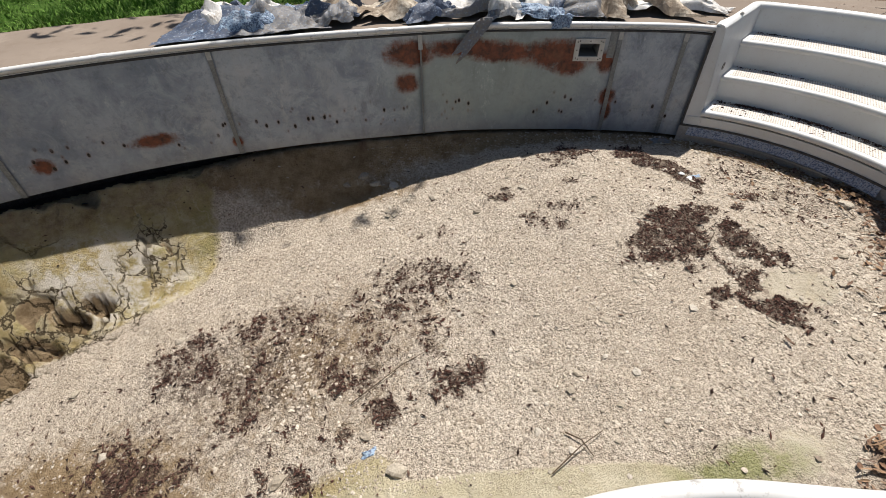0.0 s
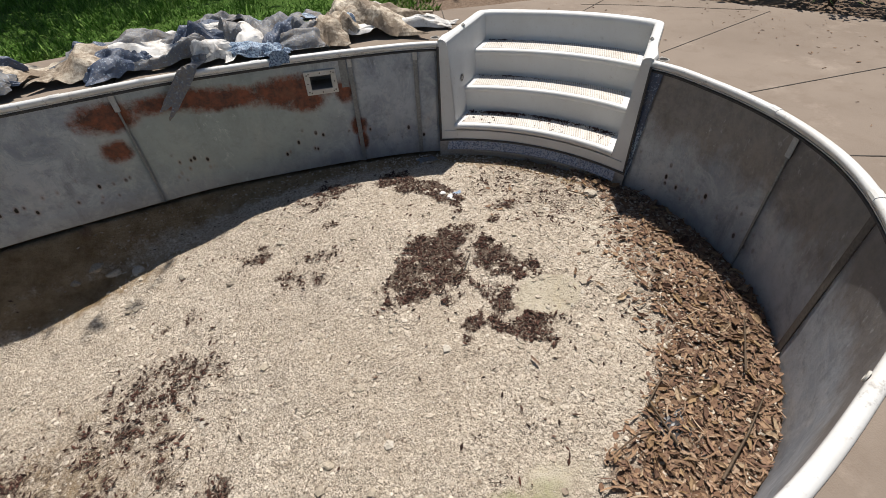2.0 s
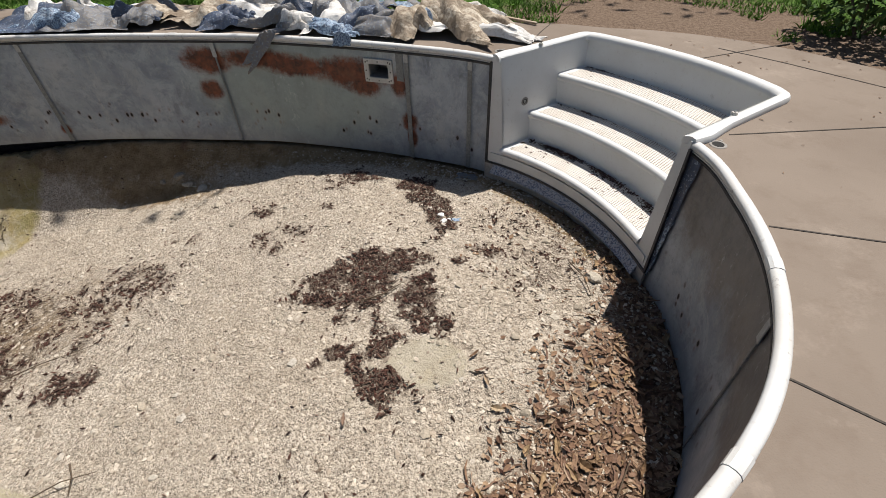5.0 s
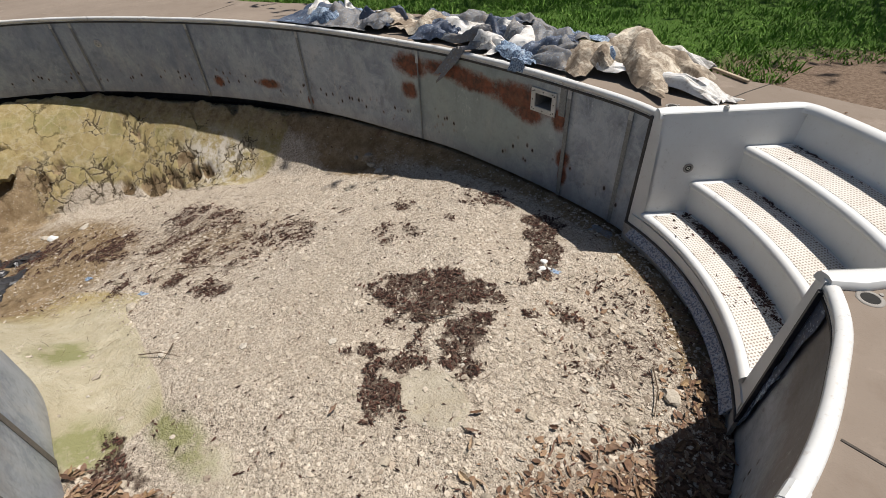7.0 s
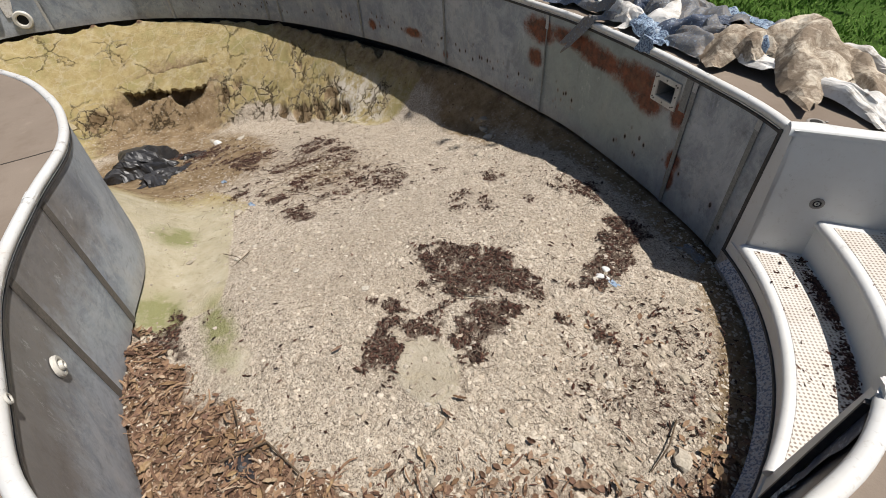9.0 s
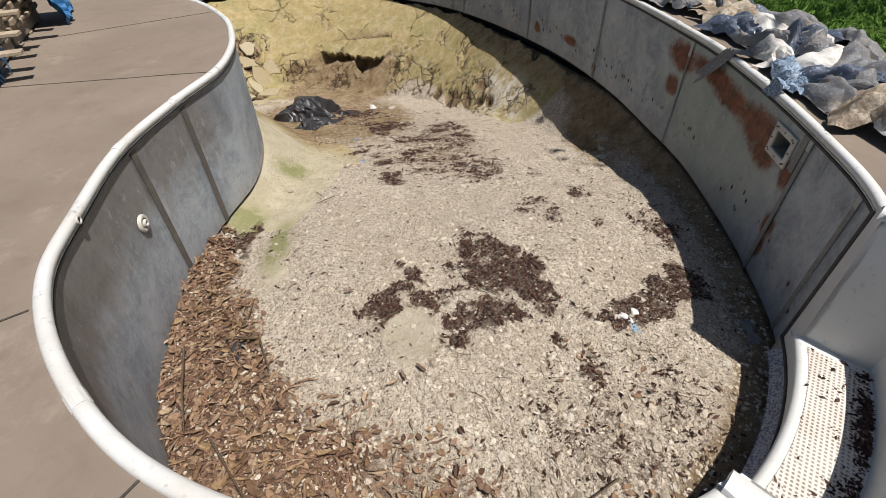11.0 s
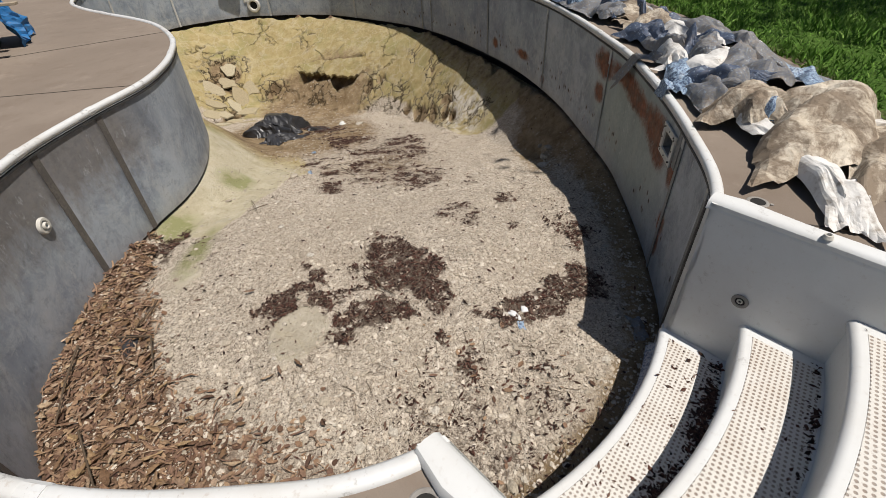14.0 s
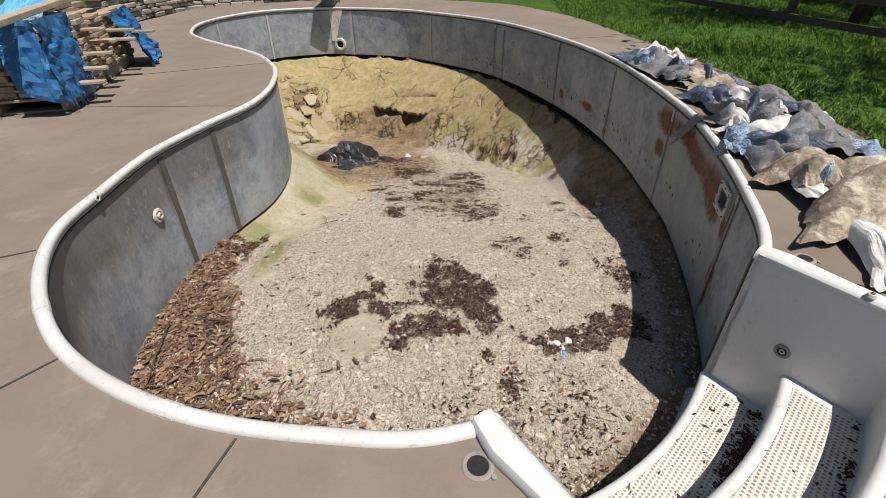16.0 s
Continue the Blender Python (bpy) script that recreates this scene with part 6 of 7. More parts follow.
ok = ~in_poly(gx, gy - 0.05, ex, ey)
ok &= ~in_poly(gx, gy - 0.08 - 0.14 * vnoise(gx * 2, gy * 2), ex, ey) | (rg.rand(n) < 0.15)
ok &= np.hypot(gx - 4.9, gy - 5.9) > 1.15 + 0.4 * vnoise(gx * 3, gy * 3)
ok &= np.hypot(gx - 6.6, gy - 4.6) > 1.2
gx, gy = gx[ok], gy[ok]
n = len(gx)
BL_V = [(-0.05, 0, 0), (0.05, 0, 0), (0.035, 0.10, 0.55), (-0.035, 0.10, 0.55), (0, 0.38, 1.0)]
tuft = 0.75 + 0.5 * vnoise(gx * 3.1, gy * 3.1) + 0.25 * vnoise(gx * 9, gy * 9)
sc = np.stack([rg.uniform(0.05, 0.20, n) * (0.6 + 0.5 * tuft), rg.uniform(0.05, 0.14, n), rg.uniform(0.05, 0.12, n) * tuft], 1)
tagged(new("grass", scatter("grass", BL_V, [(0, 1, 2, 3), (3, 2, 4)], np.stack([gx, gy, np.full(n, -0.04)], 1), rot_many(rg, n, 0.8), sc, GRASS)), "lush green lawn grass beside the slab", "grass", kind="stuff")

# ---------------------------------------------------------------- grit, mulch and leaves in the pool
OCT_V = [(1, 0, 0), (-0.9, 0.1, 0), (0.1, 0.8, 0.1), (-0.1, -0.85, 0), (0.1, 0, 0.7), (0, 0.1, -0.6)]
OCT_F = [(0, 2, 4), (2, 1, 4), (1, 3, 4), (3, 0, 4), (2, 0, 5), (1, 2, 5), (3, 1, 5), (0, 3, 5)]


def strewn(n, box_, density, seed, lift=0.0):
    """Places on the bed within a rectangle, kept by a density between 0 and 1."""
    r = np.random.RandomState(seed)
    x, y = r.uniform(box_[0], box_[1], n), r.uniform(box_[2], box_[3], n)
    d = inside_and_distance(x, y)
    k = (d > 0.015) & (r.rand(n) < density(x, y, d))
    x, y, d = x[k], y[k], d[k]
    return np.stack([x, y, bed_height(x, y, d) + lift], 1), r


def cone(x, y):
    """1 on the smooth bare plaster round the wall's bend."""
    return sstep(2.05, 1.8, y - 0.08 * vnoise(x * 6, y * 6)) * sstep(1.75, 1.5, x) * sstep(-0.8, -0.4, x)


def grit_density(x, y, d):
    bare = np.maximum(blob(x, y, 2.95, 2.75, 0.34, 0.27), blob(x, y, 1.9, 1.65, 0.9, 0.35))
    return (1 - 0.97 * cone(x, y)) * (1 - 0.9 * np.clip(bare * 2, 0, 1)) * np.clip(0.35 + 0.75 * vnoise(x * 1.7, y * 1.7) * 0.6 + 0.3, 0.1, 1) * (1 - sstep(0.9, 0.5, d) * sstep(0.5, -0.1, x))


pos, r = strewn(64000, (-1.2, 4.5, 1.0, 5.4), grit_density, 1, 0.001)
n = len(pos)
size = 0.0035 + 0.011 * r.rand(n) ** 2.6
sc = size[:, None] * np.stack([r.uniform(0.8, 1.4, n), r.uniform(0.7, 1.1, n), r.uniform(0.5, 0.8, n)], 1)
tagged(new("grit", scatter("grit", OCT_V, OCT_F, pos, rot_many(r, n, 0.5), sc, STONES)), "loose pale grit and chips on the pool bed", "gravel", kind="stuff")
pos, r = strewn(16000, (-5.2, -1.0, 0.0, 5.0), lambda x, y, d: 0.6 * sstep(0.9, 1.3, d), 2, 0.001)
n = len(pos)
sc = (0.006 + 0.014 * r.rand(n) ** 2.5)[:, None] * np.stack([r.uniform(0.8, 1.4, n), r.uniform(0.7, 1.1, n), r.uniform(0.5, 0.8, n)], 1)
tagged(new("grit", scatter("grit", OCT_V, OCT_F, pos, rot_many(r, n, 0.5), sc, STONES)), "loose grit on the slope to the deep end", "gravel", kind="stuff")

# flat chips of plaster
bm = rough_stone(3, 1, 0.4, 0.35)
CHIP_V = [tuple(v.co) for v in bm.verts]
bm.verts.index_update()
CHIP_F = [tuple(v.index for v in f.verts) for f in bm.faces]
bm.free()
pos, r = strewn(1700, (-1.0, 4.45, 1.1, 5.3), lambda x, y, d: 0.25 + 0.75 * np.maximum(blob(x, y, 3.2, 2.85, 0.8, 0.9), blob(x, y, 3.6, 3.4, 0.8, 0.8)), 3, 0.002)
n = len(pos)
sc = (0.008 + 0.016 * r.rand(n) ** 2.5)[:, None] * np.stack([r.uniform(0.8, 1.4, n), r.uniform(0.7, 1.1, n), r.uniform(0.5, 0.9, n)], 1)
tagged(new("plaster_chips", scatter("plaster_chips", CHIP_V, CHIP_F, pos, rot_many(r, n, 0.35), sc, STONES)), "scattered pale plaster chips on the bed", "chips", kind="stuff")


def crust_density(x, y, d):
    coarse = np.clip(0.25 + 0.9 * blob(x, y, 3.2, 3.4, 1.3, 1.6) + 0.35 * vnoise(x * 2.3, y * 2.3) + 0.3 * vnoise(x * 6, y * 6), 0.06, 1)
    bare = np.maximum(blob(x, y, 2.98, 2.72, 0.30, 0.24), blob(x, y, 1.9, 1.65, 0.8, 0.3))
    return coarse * (1 - np.clip(1.8 * mulch_amount(x, y), 0, 0.95)) * (1 - cone(x, y)) * (1 - np.clip(2.5 * bare, 0, 1)) * (1 - sstep(0.9, 0.5, d) * sstep(0.5, -0.1, x))


pos, r = strewn(24000, (-1.0, 4.45, 1.1, 5.3), crust_density, 31, 0.001)
n = len(pos)
sc = (0.006 + 0.012 * r.rand(n) ** 2.2)[:, None] * np.stack([r.uniform(0.8, 1.5, n), r.uniform(0.7, 1.1, n), r.uniform(0.5, 0.9, n)], 1)
tagged(new("crust_chips", scatter("crust_chips", CHIP_V, CHIP_F, pos, rot_many(r, n, 0.45), sc, CRUST)), "tightly strewn chips of crumbled pale crust", "chips", kind="stuff")


def mulch_density(x, y, d):
    a = mulch_amount(x, y)
    m = a + sstep(0.02, 0.45, a) * (0.35 * vnoise(x * 11, y * 11) + 0.5 * vnoise(x * 27, y * 27)) - 0.06
    return np.clip(m * 1.3, 0, 1) ** 1.5 * (1 - cone(x, y)) + 0.008 * np.clip(1 + 1.5 * vnoise(x * 1.3 + 5, y * 1.3), 0, 2.5) * (1 - cone(x, y))


pos, r = strewn(260000, (-3.0, 4.4, 1.1, 5.2), mulch_density, 4, 0.003)
n = len(pos)
sc = (0.0035 + 0.010 * r.rand(n) ** 2.8)[:, None] * np.stack([r.uniform(0.9, 2.6, n), r.uniform(0.6, 1.0, n), r.uniform(0.5, 0.9, n)], 1)
pos[:, 2] += 0.012 * r.rand(n)
tagged(new("mulch", scatter("mulch", OCT_V, OCT_F, pos, rot_many(r, n, 0.5), sc, CRUMB)), "dark rotted mulch lying in patches", "mulch", kind="stuff")

LITTER_V = [(-0.5, 0, 0.0), (-0.15, -0.20, 0.06), (-0.15, 0.2, 0.05), (0.2, -0.17, 0.05), (0.2, 0.17, 0.07), (0.5, 0, 0.0), (0.0, 0, -0.03)]
LITTER_F = [(0, 1, 6), (0, 6, 2), (1, 3, 6), (6, 4, 2), (3, 5, 6), (6, 5, 4)]


def leaf_density(x, y, d):
    return np.clip(litter_amount(x, y, d), 0, 1) + 0.03 * blob(x, y, 3.75, 3.75, 0.9, 0.9)


pos, r = strewn(34000, (1.4, 4.5, 1.0, 5.0), leaf_density, 5, 0.003)
n = len(pos)
pos[:, 2] += 0.016 * r.rand(n)
ln = 0.018 + 0.045 * r.rand(n) ** 2.0
sc = ln[:, None] * np.stack([np.ones(n), r.uniform(0.5, 1.7, n), r.uniform(0.1, 1.0, n)], 1)
tagged(new("leaf_litter", scatter("leaf_litter", LITTER_V, LITTER_F, pos, rot_many(r, n, 0.32), sc, LEAF)), "thick brown leaf and bark litter along the wall", "leaf litter", kind="stuff")
# long curled strips of dead leaf
STRIP_V = [(-0.5, -0.03, 0.0), (-0.5, 0.03, 0.0), (-0.17, 0.02, 0.03), (-0.17, 0.11, 0.03), (0.17, 0.02, 0.035), (0.17, 0.10, 0.035), (0.5, -0.08, 0.0), (0.5, -0.04, 0.0)]
STRIP_F = [(0, 2, 3, 1), (2, 4, 5, 3), (4, 6, 7, 5)]
pos, r = strewn(4200, (1.4, 4.5, 1.0, 4.4), lambda x, y, d: litter_amount(x, y, d), 51, 0.012)
n = len(pos)
pos[:, 2] += 0.018 * r.rand(n)
sc = (0.05 + 0.09 * r.rand(n) ** 2)[:, None] * np.stack([np.ones(n), r.uniform(0.5, 1.4, n), r.uniform(0.4, 1.4, n)], 1)
tagged(new("leaf_strips", scatter("leaf_strips", STRIP_V, STRIP_F, pos, rot_many(r, n, 0.4), sc, LEAF)), "long dry strips of dead leaf in the litter", "leaf litter", kind="stuff")

TWIG_V = [(-0.5, -0.012, 0), (-0.5, 0.012, 0), (-0.5, 0, 0.02), (0.05, 0.03, 0.01), (0.05, 0.055, 0.01), (0.05, 0.04, 0.03), (0.5, -0.006, 0.0), (0.5, 0.006, 0), (0.5, 0, 0.01)]
TWIG_F = [(0, 1, 4, 3), (1, 2, 5, 4), (2, 0, 3, 5), (3, 4, 7, 6), (4, 5, 8, 7), (5, 3, 6, 8)]
pos, r = strewn(8200, (-2.0, 4.45, 1.05, 5.2), lambda x, y, d: 0.10 + 0.9 * np.maximum(np.maximum(blob(x, y, 3.5, 3.8, 0.9, 1.0), 0.6 * litter_amount(x, y, d)), 0.5 * blob(x, y, 0.0, 3.1, 1.2, 1.0)), 6, 0.008)
n = len(pos)
sc = (0.025 + 0.10 * r.rand(n) ** 2.5)[:, None] * np.ones((1, 3))
sc[:, 1:] *= r.uniform(0.6, 1.3, (n, 1))
tagged(new("twigs", scatter("twigs", TWIG_V, TWIG_F, pos, rot_many(r, n, 0.12), sc, TWIG)), "small dry twigs and stems strewn about", "twigs", kind="stuff")

# dirt on the treads
pp = []
rd = random.Random(9)
for i, (z, cnt) in enumerate(zip(TREAD_Z, (1900, 420, 260))):
    for k in range(cnt):
        w = step_w(z) - 0.03
        s = rd.uniform(-w, w)
        r2 = TREAD_R[i + 1] - 0.012 - abs(rd.gauss(0, 0.035 if i == 0 else 0.02)) if rd.random() < 0.93 else rd.uniform(TREAD_R[i] + 0.03, TREAD_R[i + 1])
        if noise.noise(Vector((s * 4, i * 5, 0))) < (-0.15 if i == 0 else 0.0) and rd.random() < 0.75:
            continue
        pp.append((*step_xy(s, step_d(s, r2)), z + 0.005))
n = len(pp)
r = np.random.RandomState(14)
sc = (0.004 + 0.010 * r.rand(n) ** 2)[:, None] * np.stack([r.uniform(0.9, 2.2, n), r.uniform(0.6, 1.0, n), r.uniform(0.5, 0.9, n)], 1)
tagged(new("mulch", scatter("mulch", OCT_V, OCT_F, pp, rot_many(r, n, 0.4), sc, CRUMB)), "dark crumbs swept to the back of the treads", "mulch", kind="stuff")

# leaf scraps and earth crumbs on the slab
r = np.random.RandomState(15)
n = 1500
x, y = r.uniform(2.5, 6.6, n), r.uniform(1.0, 6.0, n)
clump = np.clip(blob(x, y, 5.3, 5.2, 0.9, 0.6) * 1.3 + blob(x, y, 6.1, 3.6, 0.7, 1.0), 0, 1) + 0.10
k = (inside_and_distance(x, y) < -0.15) & (r.rand(n) < clump) & in_poly(x, y, ex, ey) & ~in_poly(x, y, np.array([p[0] for p in HOLE]), np.array([p[1] for p in HOLE]))
n = int(k.sum())
sc = (0.012 + 0.03 * r.rand(n) ** 2)[:, None] * np.stack([np.ones(n), r.uniform(0.4, 1.0, n), r.uniform(0.6, 1.6, n)], 1)
tagged(new("leaf_scraps", scatter("leaf_scraps", LITTER_V, LITTER_F, np.stack([x[k], y[k], np.array([0.004 + lift(a, b) for a, b in zip(x[k], y[k])])], 1), rot_many(r, n, 0.2), sc, LEAF)), "dry leaf scraps blown over the concrete", "leaf litter", kind="stuff")


# ---------------------------------------------------------------- single stones, shards, rubbish
def rock(x, y, size, seed, material=ROCK, label="pale loose stone on the pool bed", flat=0.6, category="stone", z=None):
    bm = rough_stone(seed, 2, flat, 0.3)
    rd = random.Random(seed)
    bmesh.ops.transform(bm, matrix=Matrix.Rotation(rd.uniform(0, 6.28), 4, "Z") @ Matrix.Diagonal((size * 1.25, size * 0.85, size, 1)), verts=bm.verts)
    ob = new("loose_stone", bm_mesh("loose_stone", bm, material, False))
    ob.location = (x, y, (bed_z(x, y) if z is None else z) + size * flat * 0.35)
    return tagged(ob, label, category, "loose stones")


for k, (x, y, s) in enumerate([(1.03, 4.19, 0.032), (0.66, 4.56, 0.032), (-0.02, 5.05, 0.055), (0.10, 4.98, 0.045), (-0.2, 5.0, 0.035), (0.28, 4.92, 0.05), (1.34, 2.40, 0.026), (4.05, 3.62, 0.05), (3.98, 3.95, 0.03),
                               (3.92, 3.35, 0.03), (3.75, 4.0, 0.028), (3.35, 4.45, 0.03), (0.18, 2.05, 0.05), (-0.55, 2.15, 0.045), (0.0, 2.3, 0.03), (1.7, 2.0, 0.02), (2.2, 4.2, 0.02),
                               (-1.6, 3.5, 0.04), (-2.4, 3.2, 0.035), (-1.9, 2.6, 0.03), (-2.9, 2.4, 0.05), (-3.4, 2.0, 0.05), (-2.3, 1.3, 0.05), (3.55, 2.5, 0.025), (3.5, 3.0, 0.028)]):
    rock(x, y, s, 40 + k)


def shard(x, y, a, b, t, tilt, turn, seed, label="broken slab of yellowish pool plaster"):
    rd = random.Random(seed)
    n = rd.randint(9, 13)
    bm = bmesh.new()
    pts = [(a * (0.6 + 0.6 * rd.random()) * math.cos(2 * math.pi * k / n), b * (0.6 + 0.6 * rd.random()) * math.sin(2 * math.pi * k / n)) for k in range(n)]
    top = [bm.verts.new((px, py, t / 2)) for px, py in pts]
    bot = [bm.verts.new((px * 1.04, py * 1.04, -t / 2)) for px, py in pts]
    bm.faces.new(top)
    bm.faces.new(bot[::-1])
    for k in range(n):
        bm.faces.new((top[k], bot[k], bot[(k + 1) % n], top[(k + 1) % n]))
    ob = new("plaster_shard", bm_mesh("plaster_shard", bm, SHARD))
    zs = [float(bed_height(np.array([x + u]), np.array([y + v]), None, True)[0]) for u, v in ((0.1, 0), (-0.1, 0), (0, 0.1), (0, -0.1))]
    nrm = Vector(((zs[1] - zs[0]) / 0.2, (zs[3] - zs[2]) / 0.2, 1)).normalized()
    ob.matrix_world = Matrix.Translation((x, y, sum(zs) / 4 + t * 0.1)) @ nrm.to_track_quat("Z", "Y").to_matrix().to_4x4() @ Matrix.Rotation(radians(turn), 4, "Z") @ Matrix.Rotation(radians(tilt), 4, "X")
    return tagged(ob, label, "plaster shard", "plaster shards")


rd = random.Random(21)
for k, (x, y) in enumerate([(-5.63, -0.70), (-5.25, -0.65), (-5.32, -0.22), (-4.75, -0.45), (-4.09, -0.24), (-4.95, -0.85), (-4.55, -0.75), (-4.35, -0.55), (-4.62, -0.15), (-3.85, -0.45), (-4.15, -0.68), (-5.05, -0.38), (-3.95, 0.0)]):
    shard(x, y, rd.uniform(0.16, 0.30), rd.uniform(0.12, 0.20), 0.03, rd.uniform(-7, 7), rd.uniform(0, 360), 60 + k)


def lip(line, up, seed, label):
    """The sound crust that juts over a hollow: a thick plate following the slope, with a ragged lower edge."""
    bm = bmesh.new()
    rows = []
    total = sum((Vector(b) - Vector(a)).length for a, b in zip(line, line[1:]))
    n = int(total / 0.02)
    for k in range(n + 1):
        s = k / n * (len(line) - 1)
        i = min(int(s), len(line) - 2)
        p = Vector(line[i]).lerp(Vector(line[i + 1]), s - i)
        e = max(0.0, 1 - abs(2 * k / n - 1) ** 6)
        jut = 0.07 * noise.noise(Vector((k * 0.10, seed, 0))) + 0.045 * noise.noise(Vector((k * 0.31, seed, 4))) + 0.012 * noise.noise(Vector((k * 0.9, seed, 7)))
        row = []
        for j in range(9):
            t = j / 8
            px = p.x + (jut * (1 - t) - t * up) * (0.25 + 0.75 * e)
            py = p.y + t * up * 0.25
            z = float(bed_height(np.array([px]), np.array([py]), None, True)[0]) + 0.006 - 0.02 * t * t
            row.append((px, py, z))
        rows.append(row)
    top = [[bm.verts.new(c) for c in r_] for r_ in rows]
    low = [[bm.verts.new((c[0] - 0.02 * (j == 0), c[1], c[2] - 0.055)) for j, c in enumerate(r_)] for r_ in rows]
    for i in range(n):
        for j in range(8):
            bm.faces.new((top[i][j], top[i + 1][j], top[i + 1][j + 1], top[i][j + 1]))
            bm.faces.new((low[i][j], low[i][j + 1], low[i + 1][j + 1], low[i + 1][j]))
        bm.faces.new((top[i][0], low[i][0], low[i + 1][0], top[i + 1][0]))
    me = bm_mesh("plaster_lip", bm, BED)
    me.color_attributes.new("zone", "FLOAT_COLOR", "POINT").data.foreach_set("color", [1.0, 0.0, 0.0, 1.0] * len(me.vertices))
    tagged(new("plaster_lip", me), label, "plaster crust", "overhanging crust")


lip([(-5.62, 0.72), (-5.42, 1.0), (-5.30, 1.36), (-5.12, 1.60), (-5.00, 1.86), (-4.86, 2.2), (-4.92, 2.5)], 0.36, 3, "ragged plaster crust overhanging a dark hollow")


def crumpled(name, label, category, x, y, a, b, h, seed, material, nu=22, nv=18, sharp=3.0):
    """A thin sheet thrown down in sharp folds."""
    rf = random.Random(seed * 11 + 2)
    folds = [(rf.uniform(0, 6.28), rf.uniform(-0.8, 0.8), rf.choice((-1, 1)) * rf.uniform(0.3, 0.8), rf.uniform(-0.3, 0.3)) for _ in range(int(4 + 3 * sharp))]
    verts = []
    for i in range(nu + 1):
        for j in range(nv + 1):
            u, v = -1 + 2 * i / nu, -1 + 2 * j / nv
            rim = 1 + 0.5 * noise.noise(Vector((u * 1.6, v * 1.6, seed))) + 0.2 * noise.noise(Vector((u * 5, v * 5, seed)))
            px, py, z = u * rim, v * rim, 0.35 * h * max(0, 1 - u * u - v * v)
            du = dv_ = 0.0
            for ca, co, cs, ct in folds:
                f = abs(u * math.cos(ca) + v * math.sin(ca) - co + 0.15 * noise.noise(Vector((u * 2, v * 2, seed + ca))))
                z += h * 0.55 * cs * f
                du += ct * f * math.cos(ca + 1.0)
                dv_ += ct * f * math.sin(ca + 1.0)
            z *= 1 - max(abs(u), abs(v)) ** 3
            z = max(z, 0) + 0.10 * h * abs(noise.noise(Vector((u * 6, v * 6, seed)))) - 0.03 * h * min(0, z)
            verts.append((x + (px + du) * a, y + (py + dv_) * b, min(z, h)))
    arr = np.array(verts)
    arr[:, 2] += bed_height(arr[:, 0], arr[:, 1]) + 0.004
    faces = [(i * (nv + 1) + j, (i + 1) * (nv + 1) + j, (i + 1) * (nv + 1) + j + 1, i * (nv + 1) + j + 1) for i in range(nu) for j in range(nv)]
    return tagged(new(name, mesh_of(name, arr.tolist(), faces, material)), label, category)


crumpled("plastic_bag", "crumpled black plastic sheet in the deep end", "plastic sheet", -2.70, 0.94, 0.44, 0.36, 0.32, 3, BAG, 26, 24, 2.0)
crumpled("plastic_bag", "glossy black plastic scrap trailing from the sheet", "plastic sheet", -2.05, 1.30, 0.32, 0.24, 0.16, 5, BAG, 18, 14, 1.5)
crumpled("plastic_bag", "small black plastic scrap lying near the sheet", "plastic sheet", -2.75, 1.68, 0.24, 0.18, 0.12, 6, BAG, 14, 12, 1.5)
crumpled("plastic_scrap", "small black plastic scrap among the leaves", "plastic scrap", 2.99, 1.68, 0.10, 0.07, 0.05, 8, BAG, 12, 10, 2)
crumpled("liner_scrap", "speckled grey liner scrap at the wall foot", "liner scrap", 3.07, 4.88, 0.08, 0.045, 0.03, 9, L_G, 10, 8, 2)
crumpled("liner_scrap", "blue liner scrap lying on the grit", "liner scrap", 0.02, 2.18, 0.035, 0.025, 0.02, 11, L_B, 10, 8, 2)
crumpled("liner_scrap", "pale blue liner scrap lying on the grit", "liner scrap", -1.05, 2.0, 0.03, 0.025, 0.02, 12, L_B, 10, 8, 2)
for k, (x, y, s) in enumerate([(2.93, 4.12, 0.030), (2.90, 4.20, 0.026), (2.96, 4.15, 0.02), (-3.15, 2.06, 0.07)]):
    rock(x, y, s, 160 + k, mat_white("white_plaster_bit", 0.1) if k == 0 else bpy.data.materials["white_plaster_bit"], "bright white scrap lying in the mulch", 0.5, "scrap")
crumpled("wrapper", "small torn blue wrapper in the mulch", "wrapper", 3.02, 4.16, 0.032, 0.02, 0.015, 14, L_B, 8, 8, 2)


def stick(pts, r, label="thin dry stick lying on the pool bed"):
    t = thing("fallen_stick", label, "stick", "fallen sticks")
    part("stick_body", tube([(x, y, bed_z(x, y) + dz) for x, y, dz in pts], r, 6, 0.5), TWIG, t)


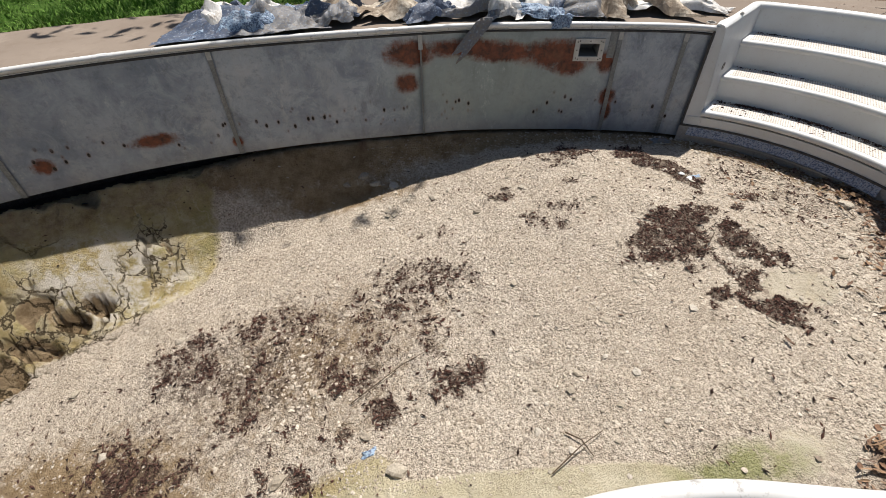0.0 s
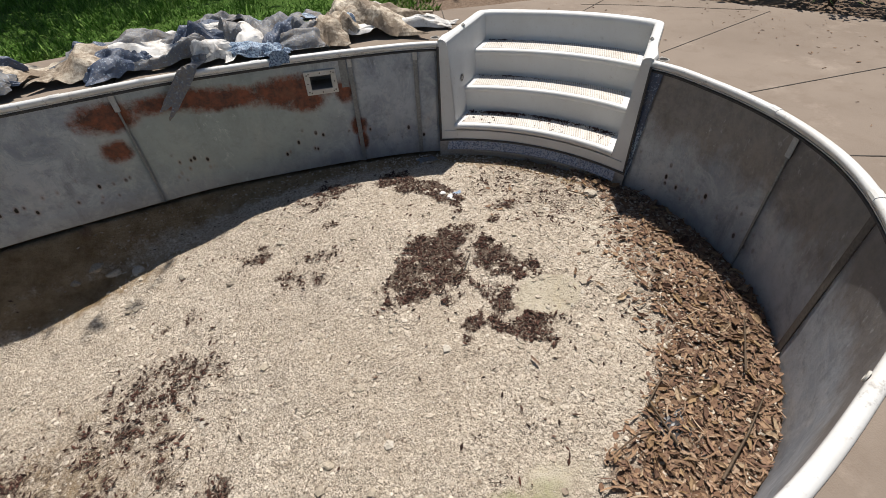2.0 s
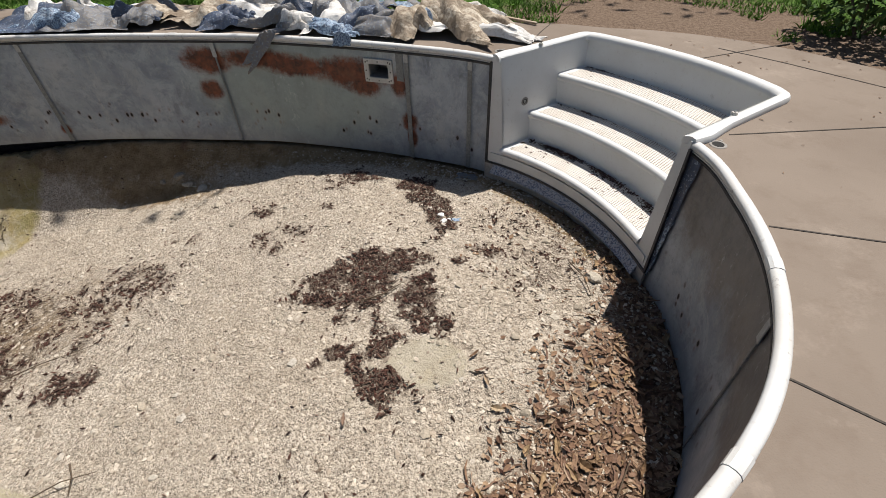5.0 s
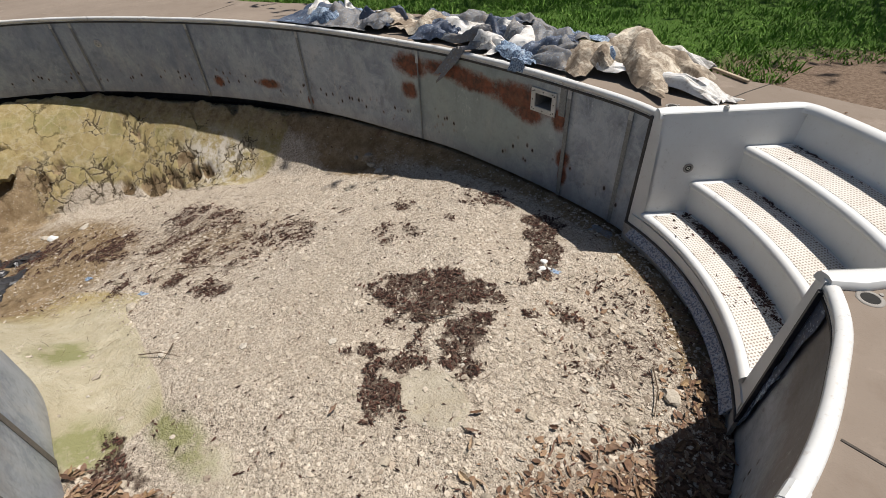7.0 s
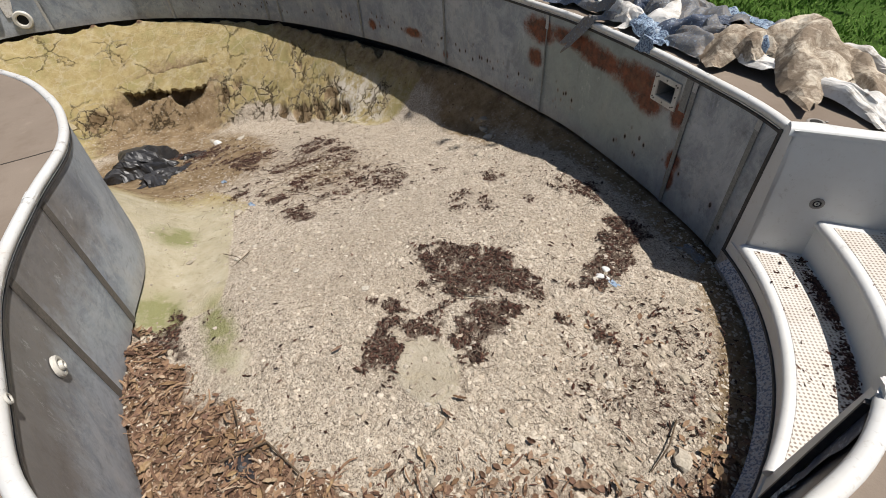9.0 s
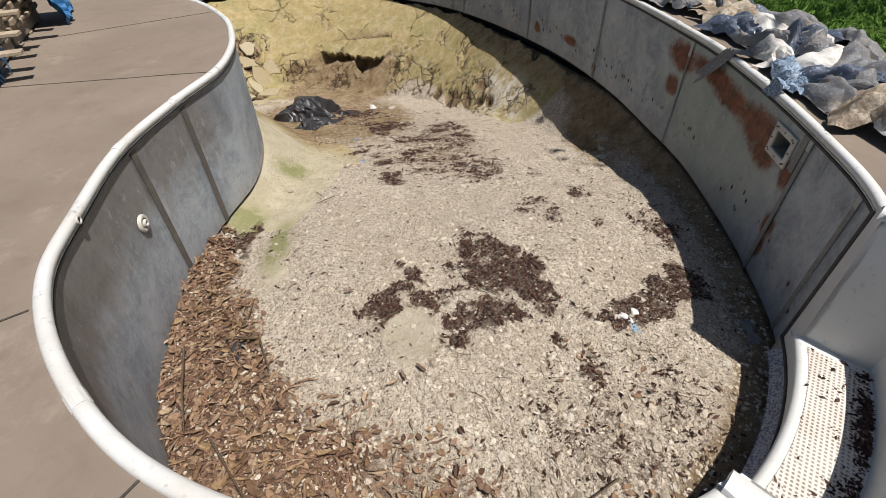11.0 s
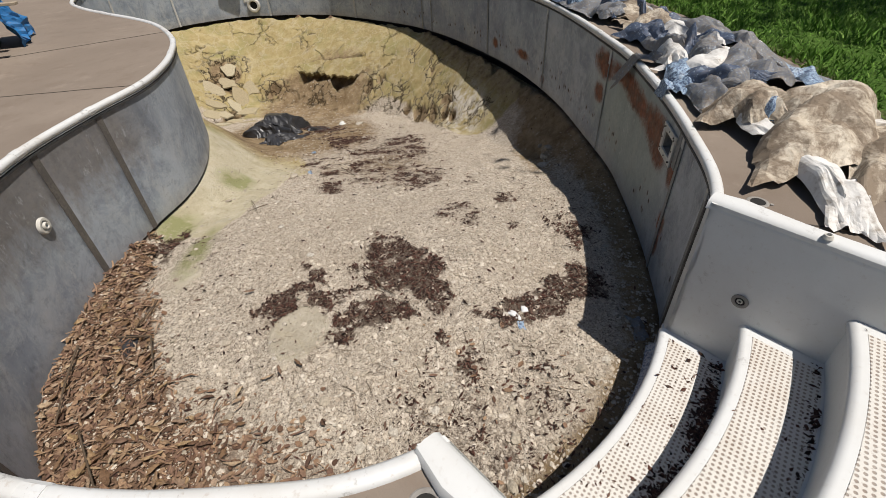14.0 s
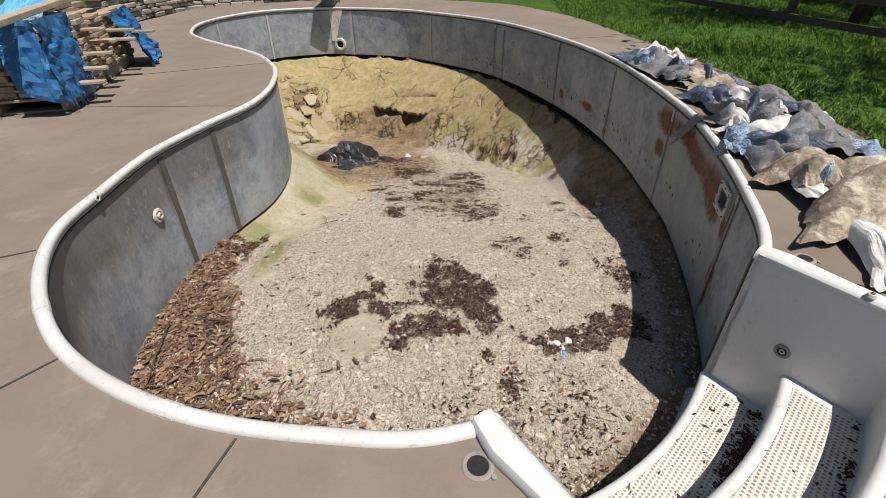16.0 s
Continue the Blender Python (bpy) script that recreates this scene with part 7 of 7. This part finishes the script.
for pts, r_ in [([(2.95, 1.62, 0.03), (2.98, 1.85, 0.05), (3.20, 1.95, 0.04), (3.32, 1.86, 0.03)], 0.007), ([(2.62, 1.72, 0.02), (2.80, 1.74, 0.05), (2.92, 1.70, 0.03)], 0.005),
               ([(2.50, 3.20, 0.02), (2.62, 3.26, 0.03), (2.72, 3.36, 0.015)], 0.006), ([(-0.1, 2.55, 0.02), (0.25, 2.75, 0.02), (0.6, 2.88, 0.015)], 0.004),
               ([(1.02, 1.85, 0.02), (1.2, 1.95, 0.05), (1.35, 2.02, 0.02)], 0.004), ([(1.15, 2.05, 0.02), (1.22, 1.99, 0.03), (1.26, 1.9, 0.01)], 0.005),
               ([(3.9, 3.75, 0.02), (3.98, 3.6, 0.04), (4.02, 3.45, 0.02)], 0.005), ([(3.6, 1.75, 0.05), (3.9, 2.0, 0.06), (4.05, 2.3, 0.05)], 0.006), ([(3.0, 1.4, 0.05), (3.3, 1.5, 0.06), (3.55, 1.6, 0.05)], 0.007)]:
    stick(pts, r_)


def big_leaf(x, y, l, turn, curl, seed):
    bm = bmesh.new()
    rows = []
    for i in range(9):
        t = i / 8
        w = l * (0.13 + 0.05 * math.sin(i * 2.3 + x * 40)) * math.sin(math.pi * min(1, t * 0.94 + 0.03)) ** 0.8
        rows.append([bm.verts.new(((t - 0.5) * l, v * w, curl * l * (abs(v) * 0.35 + (t - 0.5) ** 2))) for v in (-1, -0.5, 0, 0.5, 1)])
    for a, b in zip(rows, rows[1:]):
        for j in range(4):
            bm.faces.new((a[j], b[j], b[j + 1], a[j + 1]))
    ob = new("dry_leaf", bm_mesh("dry_leaf", bm, LEAF_BIG, True))
    ob.matrix_world = Matrix.Translation((x, y, bed_z(x, y) + 0.02)) @ Matrix.Rotation(radians(turn), 4, "Z") @ Matrix.Rotation(radians(12), 4, "X")
    tagged(ob, "large curled brown dry leaf on the pool bed", "leaf", "large dry leaves")


LEAF_BIG = mat_island("large_leaf", [(0.09, 0.05, 0.035), (0.17, 0.10, 0.06), (0.26, 0.165, 0.09), (0.40, 0.28, 0.155), (0.22, 0.14, 0.10), (0.50, 0.385, 0.25)], by="object")
rd = random.Random(33)
for x, y in [(3.30, 2.72), (3.26, 2.82), (3.34, 2.66), (2.60, 2.35)]:
    big_leaf(x, y, 0.075, rd.uniform(0, 360), 0.3, 1)
for k in range(9):
    a = rd.uniform(-1.5, 0.1)
    rr_ = rd.uniform(1.45, 1.95)
    x, y = 2.4 + rr_ * math.cos(a), 3.1 + rr_ * math.sin(a)
    if rr_ > 1.3:
        big_leaf(x, y, rd.uniform(0.05, 0.085), rd.uniform(0, 360), rd.uniform(0.3, 0.9), 1)

# ---------------------------------------------------------------- pieces that can be picked apart
bed_ob = bpy.data.objects["pool_floor"]
chip_meshes = []
for k in range(5):
    bm = rough_stone(200 + k, 1, 0.45, 0.4)
    chip_meshes.append(bm_mesh("chip", bm, ROCK))
pos, r = strewn(1500, (0.2, 4.3, 1.3, 5.0), lambda x, y, d: 0.2 + 0.8 * np.maximum(blob(x, y, 3.2, 2.85, 0.7, 0.9), blob(x, y, 3.5, 3.6, 0.8, 0.9)), 71, 0.004)
for k, p in enumerate(pos[:280]):
    ob = put_in(new("chip", chip_meshes[k % 5]), bed_ob)
    f = 0.011 + 0.019 * r.rand() ** 3
    ob.matrix_world = Matrix.Translation(p.tolist()) @ Matrix.Rotation(r.uniform(0, 6.28), 4, "Z") @ Matrix.Rotation(r.uniform(-0.3, 0.3), 4, "X") @ Matrix.Diagonal((f * 1.3, f, f, 1))
lit_ob = bpy.data.objects["leaf_litter"]
leaf_me = []
for k in range(8):
    rl = random.Random(400 + k)
    bm = bmesh.new()
    rows = []
    bend, wide = rl.uniform(-0.5, 0.5), rl.uniform(0.10, 0.26)
    for i in range(7):
        t = i / 6
        w = wide * (0.25 + math.sin(math.pi * t)) * rl.uniform(0.6, 1.2)
        rows.append([bm.verts.new((t - 0.5 + rl.uniform(-0.04, 0.04), v * w * rl.uniform(0.7, 1.2) + bend * (t - 0.5) ** 2, rl.uniform(-0.03, 0.03) + 0.16 * abs(v) * wide / 0.2 + bend * 0.5 * (t - 0.4) ** 2)) for v in (-1, 0, 1)])
    for a, b in zip(rows, rows[1:]):
        for j in range(2):
            bm.faces.new((a[j], b[j], b[j + 1], a[j + 1]))
    leaf_me.append(bm_mesh("leaf", bm, LEAF_BIG))
pos, r = strewn(2500, (1.6, 4.5, 1.0, 4.3), lambda x, y, d: litter_amount(x, y, d), 72, 0.022)
for k, p in enumerate(pos[:290]):
    ob = put_in(new("leaf", leaf_me[k % 8]), lit_ob)
    f = 0.045 + 0.06 * r.rand() ** 2
    ob.matrix_world = Matrix.Translation(p.tolist()) @ Matrix.Rotation(r.uniform(0, 6.28), 4, "Z") @ Matrix.Rotation(r.uniform(-0.6, 0.6), 4, "X") @ Matrix.Rotation(r.uniform(-0.3, 0.3), 4, "Y") @ Matrix.Diagonal((f, f, f, 1))
